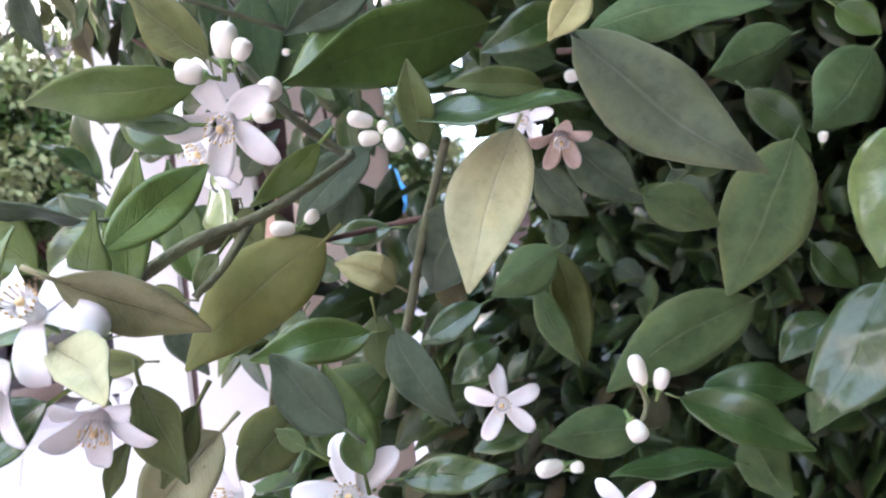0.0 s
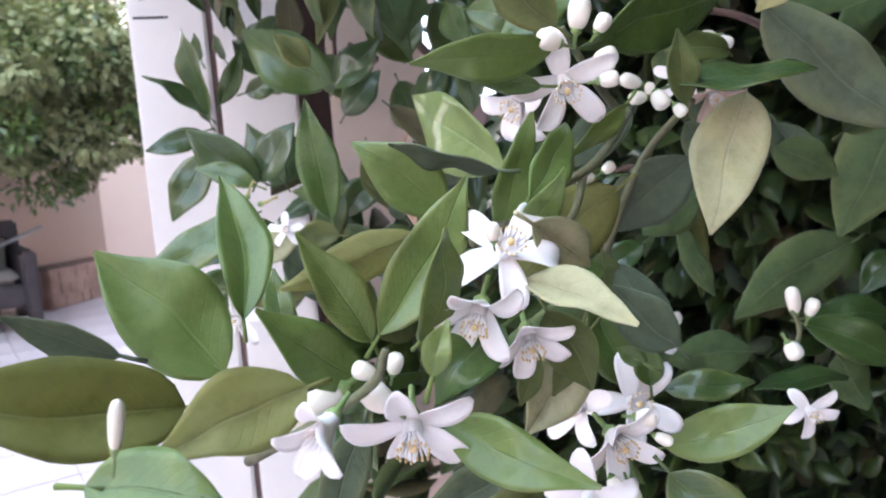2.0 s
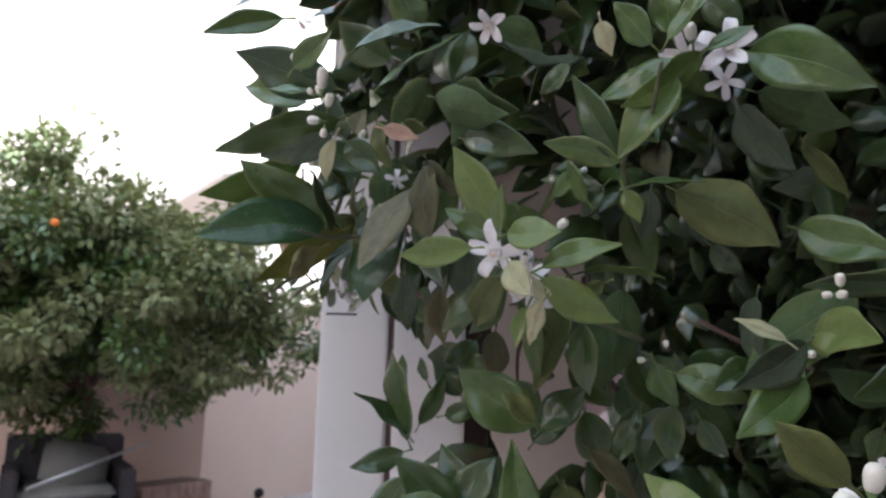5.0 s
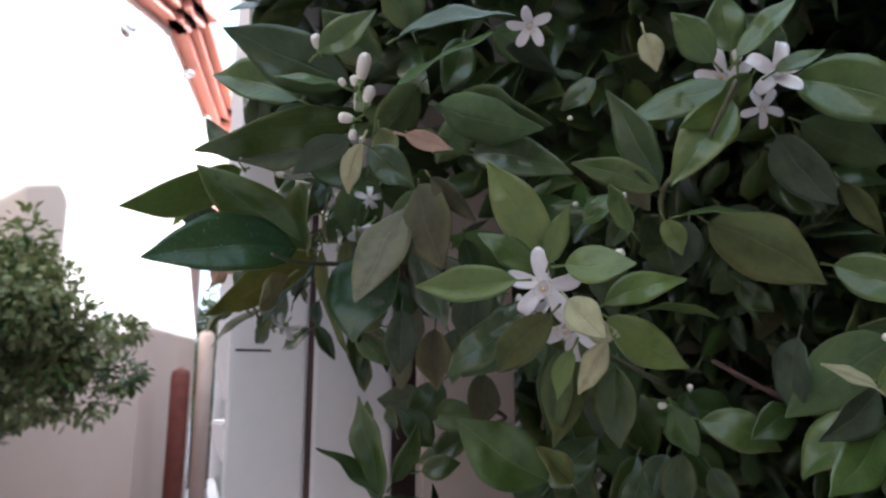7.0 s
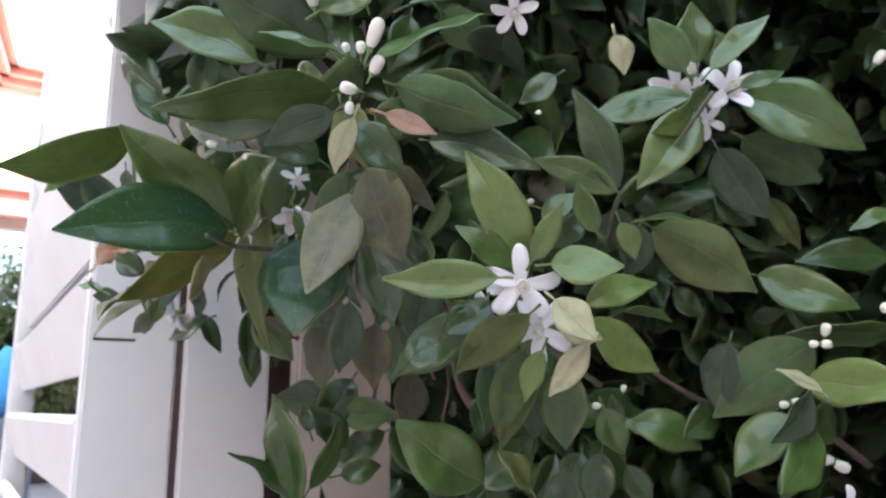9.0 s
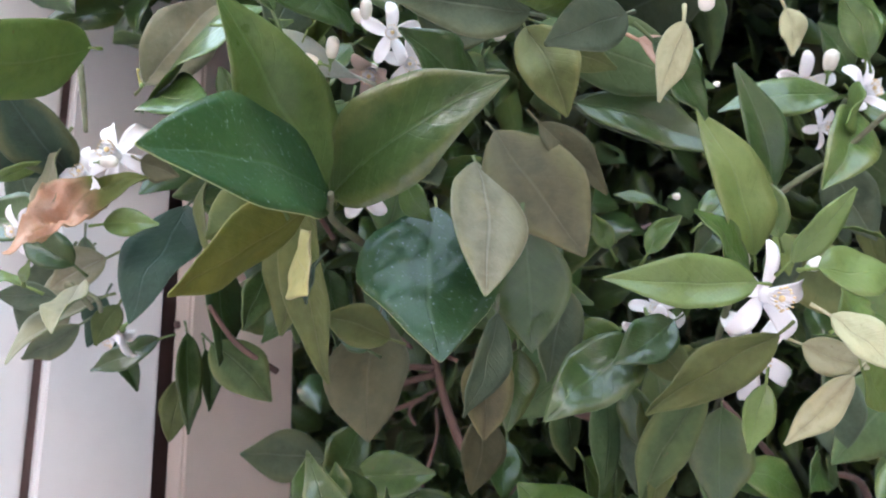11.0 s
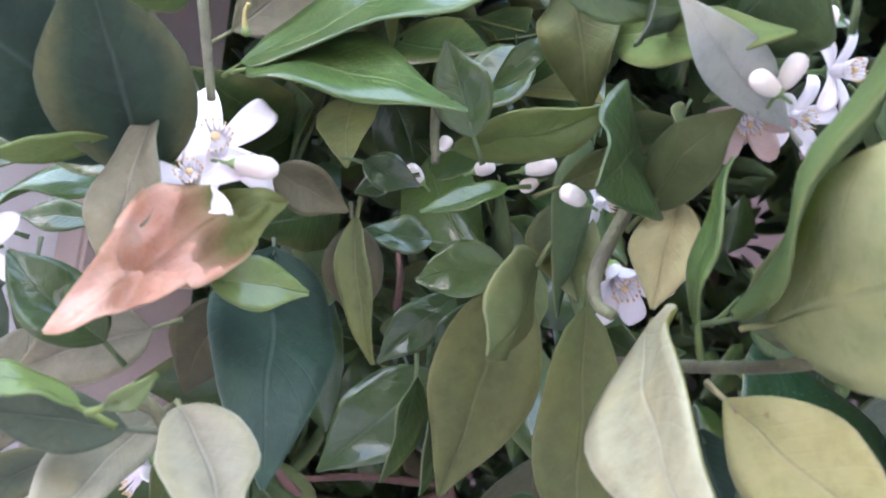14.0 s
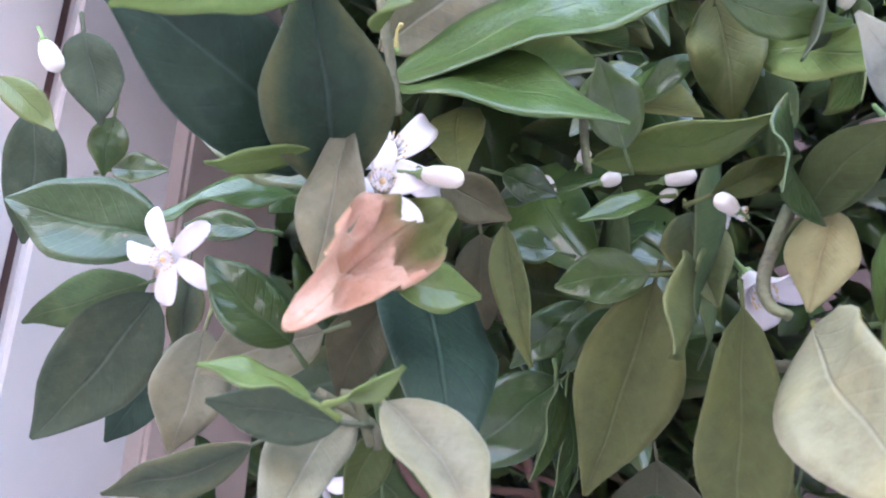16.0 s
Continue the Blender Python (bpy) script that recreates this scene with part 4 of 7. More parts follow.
leaf("young", (-0.0399, 0.2639, 1.2504), (-0.0658, 0.2639, 1.2309), 0.0110, (-0.25, -0.97, -0.00), roll=-56, curl=0.42, fold=0.10, wave=0.15)
leaf("olive", (-0.0026, 0.2914, 1.2507), (-0.0076, 0.2875, 1.2825), 0.0143, (0.02, -0.99, -0.16), roll=-11, curl=0.38, fold=0.26, wave=0.15)
leaf("dark", (0.0503, 0.4201, 1.1781), (0.0698, 0.4136, 1.1328), 0.0169, (0.38, 0.91, -0.17), roll=-26, curl=-0.41, fold=0.14, wave=0.12)
leaf("olive", (0.0550, 0.3625, 1.2792), (0.0092, 0.3526, 1.2829), 0.0160, (-0.09, -0.98, -0.17), roll=25, curl=1.4, fold=0.26, wave=0.11)
leaf("gold", (0.0725, 0.3339, 1.3171), (0.0542, 0.3330, 1.2946), 0.0189, (-0.18, -0.95, -0.25), roll=8, curl=0.42, fold=0.19, wave=0.05)
leaf("mid", (-0.0342, 0.3185, 1.1751), (-0.0806, 0.2984, 1.1718), 0.0215, (0.18, -0.97, 0.15), roll=5, curl=0.14, fold=0.21, wave=0.07)
leaf("thin", (-0.0420, 0.2701, 1.2169), (-0.0926, 0.2585, 1.1764), 0.0311, (-0.25, 0.97, -0.09), roll=8, curl=-0.11, fold=0.12, wave=0.15)
leaf("gold", (-0.0242, 0.3592, 1.1913), (-0.0522, 0.3547, 1.2049), 0.0188, (0.11, -0.99, 0.06), roll=11, curl=1, fold=0.16, wave=0.08)
leaf("olive", (-0.0555, 0.2777, 1.1551), (-0.0846, 0.2718, 1.1291), 0.0234, (-0.24, 0.93, -0.27), roll=-12, curl=-0.44, fold=0.19, wave=0.06)
leaf("dark", (-0.0291, 0.3279, 1.1582), (-0.0885, 0.3172, 1.1408), 0.0249, (-0.18, 0.96, -0.21), roll=13, curl=-0.24, fold=0.25, wave=0.14)
leaf("pale", (-0.0734, 0.2294, 1.1613), (-0.0978, 0.2179, 1.1356), 0.0221, (0.03, -0.94, 0.34), roll=-3, curl=0.13, fold=0.28, wave=0.14)
leaf("grey", (0.0821, 0.4719, 1.2627), (0.1279, 0.4703, 1.2195), 0.0318, (-0.22, -0.98, -0.04), roll=-4, curl=0.45, fold=0.18, wave=0.13)
leaf("grey", (0.1506, 0.4811, 1.2395), (0.1687, 0.4795, 1.1987), 0.0325, (-0.32, -0.95, 0.00), roll=-2, curl=0.32, fold=0.29, wave=0.12)
leaf("grey", (0.0562, 0.4212, 1.2438), (0.0829, 0.4201, 1.2154), 0.0253, (-0.16, -0.99, -0.02), roll=12, curl=0.27, fold=0.12, wave=0.11)
leaf("grey", (0.0616, 0.4201, 1.2148), (0.0678, 0.4194, 1.1959), 0.0158, (-0.15, -0.99, 0.03), roll=-4, curl=0.16, fold=0.24, wave=0.08)
leaf("dark", (0.0633, 0.4195, 1.1988), (0.0247, 0.4186, 1.1753), 0.0284, (0.10, 0.99, -0.08), roll=10, curl=-0.19, fold=0.29, wave=0.04)
leaf("olive", (0.0659, 0.4595, 1.1971), (0.0811, 0.4567, 1.1235), 0.0256, (-0.16, -0.98, 0.13), roll=-27, curl=0.10, fold=0.16, wave=0.11)
leaf("dark", (0.0171, 0.3985, 1.1735), (-0.0163, 0.3978, 1.1554), 0.0181, (-0.00, -0.99, 0.14), roll=-0, curl=0.35, fold=0.20, wave=0.05)
leaf("dark", (0.0254, 0.4176, 1.1477), (-0.0018, 0.4168, 1.1286), 0.0253, (-0.03, -0.98, 0.19), roll=-7, curl=0.40, fold=0.17, wave=0.13)
leaf("dark", (0.0400, 0.4158, 1.0995), (0.0074, 0.4154, 1.0897), 0.0190, (-0.05, -0.96, 0.29), roll=14, curl=0.32, fold=0.24, wave=0.11)
leaf("dark", (0.1669, 0.4350, 1.0791), (0.1897, 0.4334, 1.0372), 0.0298, (0.36, 0.87, -0.33), roll=-5, curl=-0.42, fold=0.19, wave=0.15)
leaf("dark", (0.2264, 0.4590, 1.1861), (0.2515, 0.4579, 1.1561), 0.0346, (-0.46, -0.88, 0.09), roll=-5, curl=0.40, fold=0.26, wave=0.11)
leaf("dark", (0.2327, 0.4573, 1.1404), (0.1992, 0.4564, 1.1156), 0.0311, (-0.42, -0.89, 0.18), roll=-2, curl=0.15, fold=0.25, wave=0.08)
leaf("dark", (0.1851, 0.4426, 1.2801), (0.2197, 0.4411, 1.2404), 0.0232, (-0.42, -0.91, -0.08), roll=5, curl=0.15, fold=0.12, wave=0.06)
leaf("mid", (0.1982, 0.3635, 1.3057), (0.2186, 0.3629, 1.2903), 0.0244, (-0.49, -0.85, -0.18), roll=9, curl=0.16, fold=0.28, wave=0.08)
leaf("dark", (0.1143, 0.4198, 1.2244), (0.1539, 0.4143, 1.2036), 0.0311, (0.51, 0.86, -0.05), roll=2, curl=-0.22, fold=0.22, wave=0.05)
leaf("dark", (0.1196, 0.3596, 1.2321), (0.1452, 0.3592, 1.2479), 0.0451, (0.56, 0.83, 0.00), roll=-3, curl=-0.43, fold=0.14, wave=0.12)
leaf("olive", (-0.0713, 0.2495, 1.2803), (-0.0974, 0.2543, 1.3043), 0.0187, (-0.15, -0.97, -0.19), roll=-5, curl=0.21, fold=0.10, wave=0.04)
leaf("olive", (-0.0761, 0.2530, 1.2155), (-0.0838, 0.2521, 1.2014), 0.0147, (-0.17, -0.98, 0.11), roll=13, curl=0.39, fold=0.26, wave=0.14)
leaf("olive", (-0.1733, 0.4531, 1.2938), (-0.1936, 0.4539, 1.3143), 0.0305, (0.37, -0.91, -0.17), roll=13, curl=0.16, fold=0.22, wave=0.10)
leaf("dark", (-0.0201, 0.4546, 1.3343), (-0.0523, 0.4540, 1.3168), 0.0237, (0.08, -0.97, -0.23), roll=2, curl=0.43, fold=0.25, wave=0.16)
leaf("grey", (-0.2196, 0.1805, 1.1871), (-0.2448, 0.1711, 1.2034), 0.0107, (0.19, -0.97, 0.16), roll=-22, curl=0.16, fold=0.20, wave=0.15)
leaf("thin", (-0.2039, 0.1811, 1.1706), (-0.2501, 0.1300, 1.1957), 0.0271, (-0.15, -0.85, 0.50), roll=0, curl=0.35, fold=0.22, wave=0.10)
leaf("young", (-0.2101, 0.1214, 1.1747), (-0.1816, 0.1166, 1.1696), 0.0205, (0.03, -0.94, 0.34), roll=-6, curl=0.42, fold=0.18, wave=0.11)
leaf("thin", (-0.1666, 0.1518, 1.1817), (-0.1996, 0.1352, 1.1743), 0.0214, (-0.15, -0.85, 0.50), roll=0, curl=0.35, fold=0.20, wave=0.10)
leaf("grey", (-0.2304, 0.1044, 1.1782), (-0.2572, 0.1029, 1.1758), 0.0091, (0.33, -0.89, 0.32), roll=57, curl=0.29, fold=0.21, wave=0.09)
leaf("mid", (-0.1878, 0.1178, 1.1718), (-0.1782, 0.1090, 1.1548), 0.0116, (-0.04, -0.92, 0.39), roll=8, curl=0.28, fold=0.29, wave=0.08)
leaf("grey", (-0.1540, 0.2070, 1.1510), (-0.1671, 0.1936, 1.1138), 0.0157, (-0.11, -0.92, 0.37), roll=-2, curl=0.31, fold=0.15, wave=0.15)
leaf("young", (-0.1290, 0.1900, 1.1547), (-0.0883, 0.1628, 1.1409), 0.0175, (-0.33, -0.88, 0.33), roll=-1, curl=0.30, fold=0.27, wave=0.09)
leaf("dark", (-0.0453, 0.2171, 1.1156), (-0.0193, 0.1991, 1.0854), 0.0322, (-0.49, -0.77, 0.40), roll=-3, curl=0.11, fold=0.20, wave=0.09)
leaf("olive", (-0.0999, 0.1862, 1.1306), (-0.1360, 0.1792, 1.1158), 0.0170, (-0.28, -0.87, 0.41), roll=13, curl=0.32, fold=0.17, wave=0.14)
leaf("grey", (-0.0925, 0.2442, 1.1149), (-0.1384, 0.2385, 1.0993), 0.0188, (-0.23, -0.89, 0.39), roll=11, curl=0.36, fold=0.20, wave=0.12)
leaf("mid", (-0.1817, 0.2741, 1.1658), (-0.1871, 0.2787, 1.1939), 0.0130, (-0.02, -0.99, 0.16), roll=-1, curl=0.31, fold=0.11, wave=0.15)
leaf("mid", (-0.0483, 0.2328, 1.1528), (-0.0578, 0.2350, 1.1592), 0.0135, (-0.43, -0.87, 0.23), roll=-12, curl=0.15, fold=0.11, wave=0.09)
leaf("olive", (-0.0896, 0.2120, 1.1811), (-0.0764, 0.2064, 1.1536), 0.0183, (-0.38, -0.90, 0.22), roll=2, curl=0.32, fold=0.24, wave=0.10)
leaf("grey", (-0.0355, 0.2317, 1.1584), (-0.0576, 0.2382, 1.1828), 0.0226, (-0.45, -0.87, 0.19), roll=0, curl=0.30, fold=0.20, wave=0.08)
leaf("mid", (-0.2502, 0.1355, 1.1981), (-0.2356, 0.1334, 1.1983), 0.0050, (0.28, -0.94, 0.17), roll=52, curl=0.13, fold=0.15, wave=0.15)
leaf("olive", (-0.0933, 0.2104, 1.1652), (-0.1010, 0.2094, 1.1496), 0.0081, (-0.33, -0.91, 0.26), roll=4, curl=0.31, fold=0.23, wave=0.06)
# back shoot, 2.5-5 s
leaf("mid", (-0.1617, 0.5242, 1.2898), (-0.2230, 0.5275, 1.3303), 0.0432, (-0.11, -0.99, -0.11), roll=-10, curl=0.25, fold=0.13, wave=0.13)
leaf("dark", (-0.1599, 0.5238, 1.2859), (-0.1247, 0.5180, 1.3185), 0.0341, (-0.20, -0.98, -0.10), roll=-12, curl=0.23, fold=0.10, wave=0.15)
leaf("dark", (-0.2638, 0.5973, 1.2710), (-0.2811, 0.6043, 1.3476), 0.0268, (0.03, -0.99, -0.10), roll=-37, curl=0.28, fold=0.13, wave=0.14)
leaf("dark", (-0.2635, 0.5976, 1.2756), (-0.3105, 0.5941, 1.3101), 0.0199, (0.05, -1.00, -0.07), roll=49, curl=0.28, fold=0.18, wave=0.06)
leaf("dark", (-0.2541, 0.5974, 1.2844), (-0.2334, 0.5987, 1.3288), 0.0167, (-0.02, -1.00, -0.10), roll=26, curl=0.28, fold=0.21, wave=0.08)
leaf("dark", (-0.2658, 0.5768, 1.2631), (-0.3081, 0.5695, 1.2499), 0.0197, (0.06, -1.00, -0.02), roll=-3, curl=0.16, fold=0.11, wave=0.16)
leaf("dark", (-0.2623, 0.5601, 1.2449), (-0.2911, 0.5542, 1.1969), 0.0298, (0.04, -1.00, 0.04), roll=-6, curl=0.34, fold=0.16, wave=0.13)
leaf("dark", (-0.2210, 0.5348, 1.2237), (-0.2699, 0.5369, 1.2635), 0.0330, (-0.01, -1.00, 0.00), roll=-12, curl=0.14, fold=0.22, wave=0.04)
leaf("dark", (-0.2238, 0.5400, 1.2220), (-0.1923, 0.5402, 1.2638), 0.0334, (-0.08, -1.00, 0.01), roll=-8, curl=0.10, fold=0.28, wave=0.10)
leaf("mid", (-0.1703, 0.5130, 1.1922), (-0.1825, 0.5152, 1.2787), 0.0297, (-0.14, -0.99, 0.02), roll=11, curl=0.26, fold=0.25, wave=0.14)
leaf("mid", (-0.2221, 0.5196, 1.2202), (-0.2640, 0.5244, 1.2360), 0.0174, (-0.02, -1.00, 0.03), roll=5, curl=0.34, fold=0.17, wave=0.06)
leaf("mid", (-0.2247, 0.4983, 1.2005), (-0.2995, 0.4822, 1.1641), 0.0305, (0.02, -0.99, 0.12), roll=1, curl=0.17, fold=0.19, wave=0.15)
leaf("dark", (-0.2104, 0.5165, 1.1913), (-0.2616, 0.5092, 1.1662), 0.0262, (-0.03, -0.99, 0.12), roll=-4, curl=0.43, fold=0.27, wave=0.09)
leaf("pale", (-0.1925, 0.4946, 1.1882), (-0.2313, 0.4862, 1.1634), 0.0213, (-0.08, -0.99, 0.13), roll=7, curl=0.39, fold=0.14, wave=0.11)
leaf("olive", (-0.1645, 0.4717, 1.1847), (-0.1939, 0.4745, 1.1865), 0.0246, (-0.15, -0.98, 0.12), roll=8, curl=0.31, fold=0.26, wave=0.10)
leaf("dark", (-0.2326, 0.5961, 1.2924), (-0.2034, 0.5939, 1.2981), 0.0205, (-0.06, -1.00, -0.08), roll=9, curl=0.38, fold=0.12, wave=0.07)
leaf("dry", (-0.1137, 0.5217, 1.2422), (-0.1104, 0.5119, 1.1798), 0.0150, (-0.25, -0.97, 0.06), roll=39, curl=0.8, twist=0.8, fold=0.28, wave=0.12)
leaf("brownish", (-0.1208, 0.5344, 1.2706), (-0.0853, 0.5286, 1.2324), 0.0178, (-0.26, -0.97, -0.01), roll=-24, curl=0.31, fold=0.21, wave=0.16)
leaf("olive", (-0.1390, 0.5339, 1.2417), (-0.1278, 0.5303, 1.2050), 0.0266, (-0.21, -0.98, 0.04), roll=-4, curl=0.13, fold=0.24, wave=0.10)
leaf("dark", (-0.0514, 0.5608, 1.3033), (-0.0748, 0.5590, 1.2497), 0.0352, (-0.31, -0.95, -0.05), roll=1, curl=0.31, fold=0.15, wave=0.06)
leaf("dark", (-0.0748, 0.5628, 1.3029), (-0.1006, 0.5626, 1.2670), 0.0199, (-0.27, -0.96, -0.06), roll=-12, curl=0.37, fold=0.28, wave=0.12)
leaf("mid", (-0.0351, 0.5609, 1.3249), (-0.0594, 0.5645, 1.3453), 0.0253, (-0.33, -0.93, -0.14), roll=-11, curl=0.44, fold=0.27, wave=0.10)
leaf("dark", (-0.0208, 0.5799, 1.3271), (0.0290, 0.5760, 1.3334), 0.0299, (-0.39, -0.91, -0.13), roll=-14, curl=0.40, fold=0.22, wave=0.11)
leaf("mid", (-0.0256, 0.3789, 1.3250), (-0.0701, 0.3704, 1.2910), 0.0262, (-0.45, -0.88, -0.14), roll=-13, curl=0.36, fold=0.11, wave=0.10)
leaf("grey", (-0.0229, 0.3801, 1.3454), (-0.0689, 0.3722, 1.3187), 0.0231, (-0.45, -0.87, -0.19), roll=-10, curl=0.23, fold=0.28, wave=0.13)
leaf("olive", (-0.1427, 0.4940, 1.3837), (-0.1686, 0.4912, 1.3121), 0.0259, (-0.18, -0.97, -0.19), roll=35, curl=0.40, fold=0.23, wave=0.09)
leaf("dark", (-0.1184, 0.5327, 1.3912), (-0.1100, 0.5266, 1.3157), 0.0388, (0.24, 0.95, 0.18), roll=-9, curl=-0.27, fold=0.11, wave=0.10)
leaf("dark", (-0.2689, 0.7338, 1.4190), (-0.2649, 0.7336, 1.3657), 0.0179, (0.05, -0.99, -0.10), roll=0, curl=0.30, fold=0.30, wave=0.08)
leaf("mid", (-0.2486, 0.5264, 1.1422), (-0.2710, 0.5270, 1.1225), 0.0169, (0.01, -0.98, 0.20), roll=6, curl=0.21, fold=0.14, wave=0.10)
leaf("mid", (-0.2353, 0.5165, 1.1598), (-0.2775, 0.5192, 1.1458), 0.0207, (0.00, -0.99, 0.17), roll=-2, curl=0.44, fold=0.17, wave=0.15)
leaf("dark", (-0.3037, 0.7540, 1.4178), (-0.2845, 0.7602, 1.3855), 0.0148, (0.08, -0.99, -0.11), roll=0, curl=0.30, fold=0.30, wave=0.08)
leaf("dark", (-0.0755, 0.5344, 1.1847), (-0.0957, 0.5378, 1.2077), 0.0262, (-0.28, -0.96, 0.08), roll=-8, curl=0.20, fold=0.12, wave=0.09)
leaf("grey", (-0.1169, 0.5282, 1.1880), (-0.1289, 0.5302, 1.2016), 0.0214, (-0.23, -0.97, 0.09), roll=3, curl=0.34, fold=0.23, wave=0.11)
leaf("dark", (-0.1030, 0.5354, 1.1645), (-0.1183, 0.5343, 1.1306), 0.0349, (-0.24, -0.96, 0.17), roll=-5, curl=0.43, fold=0.26, wave=0.11)
leaf("olive", (-0.1893, 0.4614, 1.1497), (-0.2452, 0.4668, 1.1568), 0.0192, (-0.07, -0.98, 0.18), roll=-12, curl=0.43, fold=0.15, wave=0.07)
leaf("dark", (-0.2625, 0.7370, 1.4020), (-0.2580, 0.7450, 1.3594), 0.0132, (0.04, -1.00, -0.08), roll=0, curl=0.30, fold=0.30, wave=0.08)
leaf("dark", (-0.2425, 0.7555, 1.4131), (-0.2331, 0.7628, 1.3745), 0.0148, (0.01, -1.00, -0.10), roll=0, curl=0.30, fold=0.30, wave=0.08)
leaf("dark", (-0.0917, 0.5361, 1.3959), (-0.1100, 0.5411, 1.3177), 0.0393, (0.23, 0.96, 0.13), roll=-11, curl=-0.44, fold=0.16, wave=0.11)
leaf("dark", (-0.1474, 0.5183, 1.3882), (-0.1608, 0.5226, 1.3190), 0.0253, (0.15, 0.98, 0.13), roll=4, curl=-0.42, fold=0.12, wave=0.14)
leaf("dark", (-0.0266, 0.5790, 1.3102), (0.0079, 0.5801, 1.2725), 0.0420, (-0.35, -0.94, -0.02), roll=-9, curl=0.35, fold=0.11, wave=0.13)
leaf("dark", (-0.0309, 0.5773, 1.3428), (0.0271, 0.5768, 1.3188), 0.0373, (-0.36, -0.93, -0.08), roll=-9, curl=0.17, fold=0.11, wave=0.08)
# blossom shoot seen 4-11 s
leaf("young", (-0.1956, 0.4199, 1.4197), (-0.2308, 0.4216, 1.4744), 0.0276, (-0.45, -0.85, -0.27), roll=-5, curl=0.44, fold=0.22, wave=0.08)
leaf("young", (-0.2014, 0.4046, 1.4128), (-0.2001, 0.3779, 1.4375), 0.0127, (-0.51, -0.83, -0.23), roll=14, curl=0.16, fold=0.14, wave=0.15)
leaf("young", (-0.2169, 0.4140, 1.4039), (-0.2657, 0.4526, 1.4049), 0.0212, (-0.40, -0.90, -0.18), roll=-12, curl=0.34, fold=0.30, wave=0.05)
leaf("mid", (-0.2011, 0.4214, 1.4127), (-0.2346, 0.4271, 1.4323), 0.0178, (-0.45, -0.87, -0.22), roll=11, curl=0.35, fold=0.23, wave=0.14)
leaf("young", (-0.1955, 0.3968, 1.4099), (-0.1655, 0.3748, 1.4075), 0.0254, (-0.56, -0.81, -0.19), roll=-11, curl=0.17, fold=0.13, wave=0.10)
leaf("young", (-0.1739, 0.3970, 1.3895), (-0.1250, 0.3944, 1.4047), 0.0184, (-0.60, -0.79, -0.15), roll=1, curl=0.29, fold=0.17, wave=0.13)
leaf("mid", (-0.1522, 0.3987, 1.3867), (-0.0924, 0.4175, 1.3883), 0.0213, (-0.63, -0.77, -0.12), roll=-68, curl=0.37, fold=0.11, wave=0.06)
leaf("pale", (-0.1948, 0.3952, 1.3912), (-0.1832, 0.3778, 1.3694), 0.0201, (-0.55, -0.83, -0.12), roll=-8, curl=0.18, fold=0.21, wave=0.06)
leaf("young", (-0.1740, 0.3932, 1.3819), (-0.1284, 0.3932, 1.3561), 0.0223, (-0.60, -0.79, -0.09), roll=3, curl=0.22, fold=0.17, wave=0.12)
leaf("pale", (-0.1736, 0.3959, 1.3691), (-0.1790, 0.4244, 1.3432), 0.0149, (-0.55, -0.83, -0.06), roll=12, curl=0.17, fold=0.17, wave=0.16)
leaf("olive", (-0.1973, 0.4146, 1.3857), (-0.2136, 0.4666, 1.3558), 0.0234, (-0.47, -0.88, -0.09), roll=-8, curl=0.11, fold=0.14, wave=0.14)
leaf("young", (-0.1805, 0.4277, 1.3679), (-0.1866, 0.4369, 1.3405), 0.0136, (-0.51, -0.86, -0.05), roll=6, curl=0.43, fold=0.20, wave=0.04)
leaf("dark", (-0.1722, 0.4570, 1.3706), (-0.1640, 0.4999, 1.3166), 0.0236, (0.49, 0.87, 0.03), roll=20, curl=-0.38, fold=0.26, wave=0.06)
leaf("dark", (-0.1360, 0.4647, 1.3613), (-0.1315, 0.4740, 1.3118), 0.0354, (-0.55, -0.83, -0.01), roll=14, curl=0.32, fold=0.17, wave=0.04)
leaf("dark", (-0.1918, 0.4600, 1.3979), (-0.2182, 0.4769, 1.3790), 0.0215, (-0.44, -0.89, -0.12), roll=6, curl=0.26, fold=0.25, wave=0.15)
leaf("dark", (-0.1927, 0.4738, 1.3891), (-0.2362, 0.5019, 1.3561), 0.0297, (-0.41, -0.91, -0.09), roll=6, curl=0.17, fold=0.17, wave=0.11)
# left cluster
leaf("dusty", (-0.3323, 0.5301, 1.4414), (-0.4253, 0.4980, 1.4250), 0.0430, (0.50, -0.80, 0.32), roll=0, curl=0.2, fold=0.22, wave=0.05)
leaf("mid", (-0.3255, 0.5366, 1.4465), (-0.3974, 0.5059, 1.4870), 0.0380, (-0.35, -0.85, -0.38), roll=0, curl=0.22, fold=0.20, wave=0.08)
leaf("dark", (-0.3259, 0.5358, 1.4443), (-0.3275, 0.4467, 1.4620), 0.0399, (-0.67, -0.63, -0.39), roll=9, fold=0.15, curl=0.18, wave=0.08)
leaf("young", (-0.3761, 0.6487, 1.5336), (-0.4558, 0.5923, 1.4800), 0.0379, (-0.01, 0.95, 0.30), roll=-28, curl=-0.35, fold=0.10, wave=0.09)
leaf("teal", (-0.3244, 0.5452, 1.4197), (-0.3340, 0.5402, 1.4004), 0.0092, (-0.99, -0.02, -0.11), roll=0, curl=0.50, fold=0.20, wave=0.08)
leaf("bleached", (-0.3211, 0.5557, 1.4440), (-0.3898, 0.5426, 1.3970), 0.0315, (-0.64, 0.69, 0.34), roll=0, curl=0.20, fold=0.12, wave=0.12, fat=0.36)
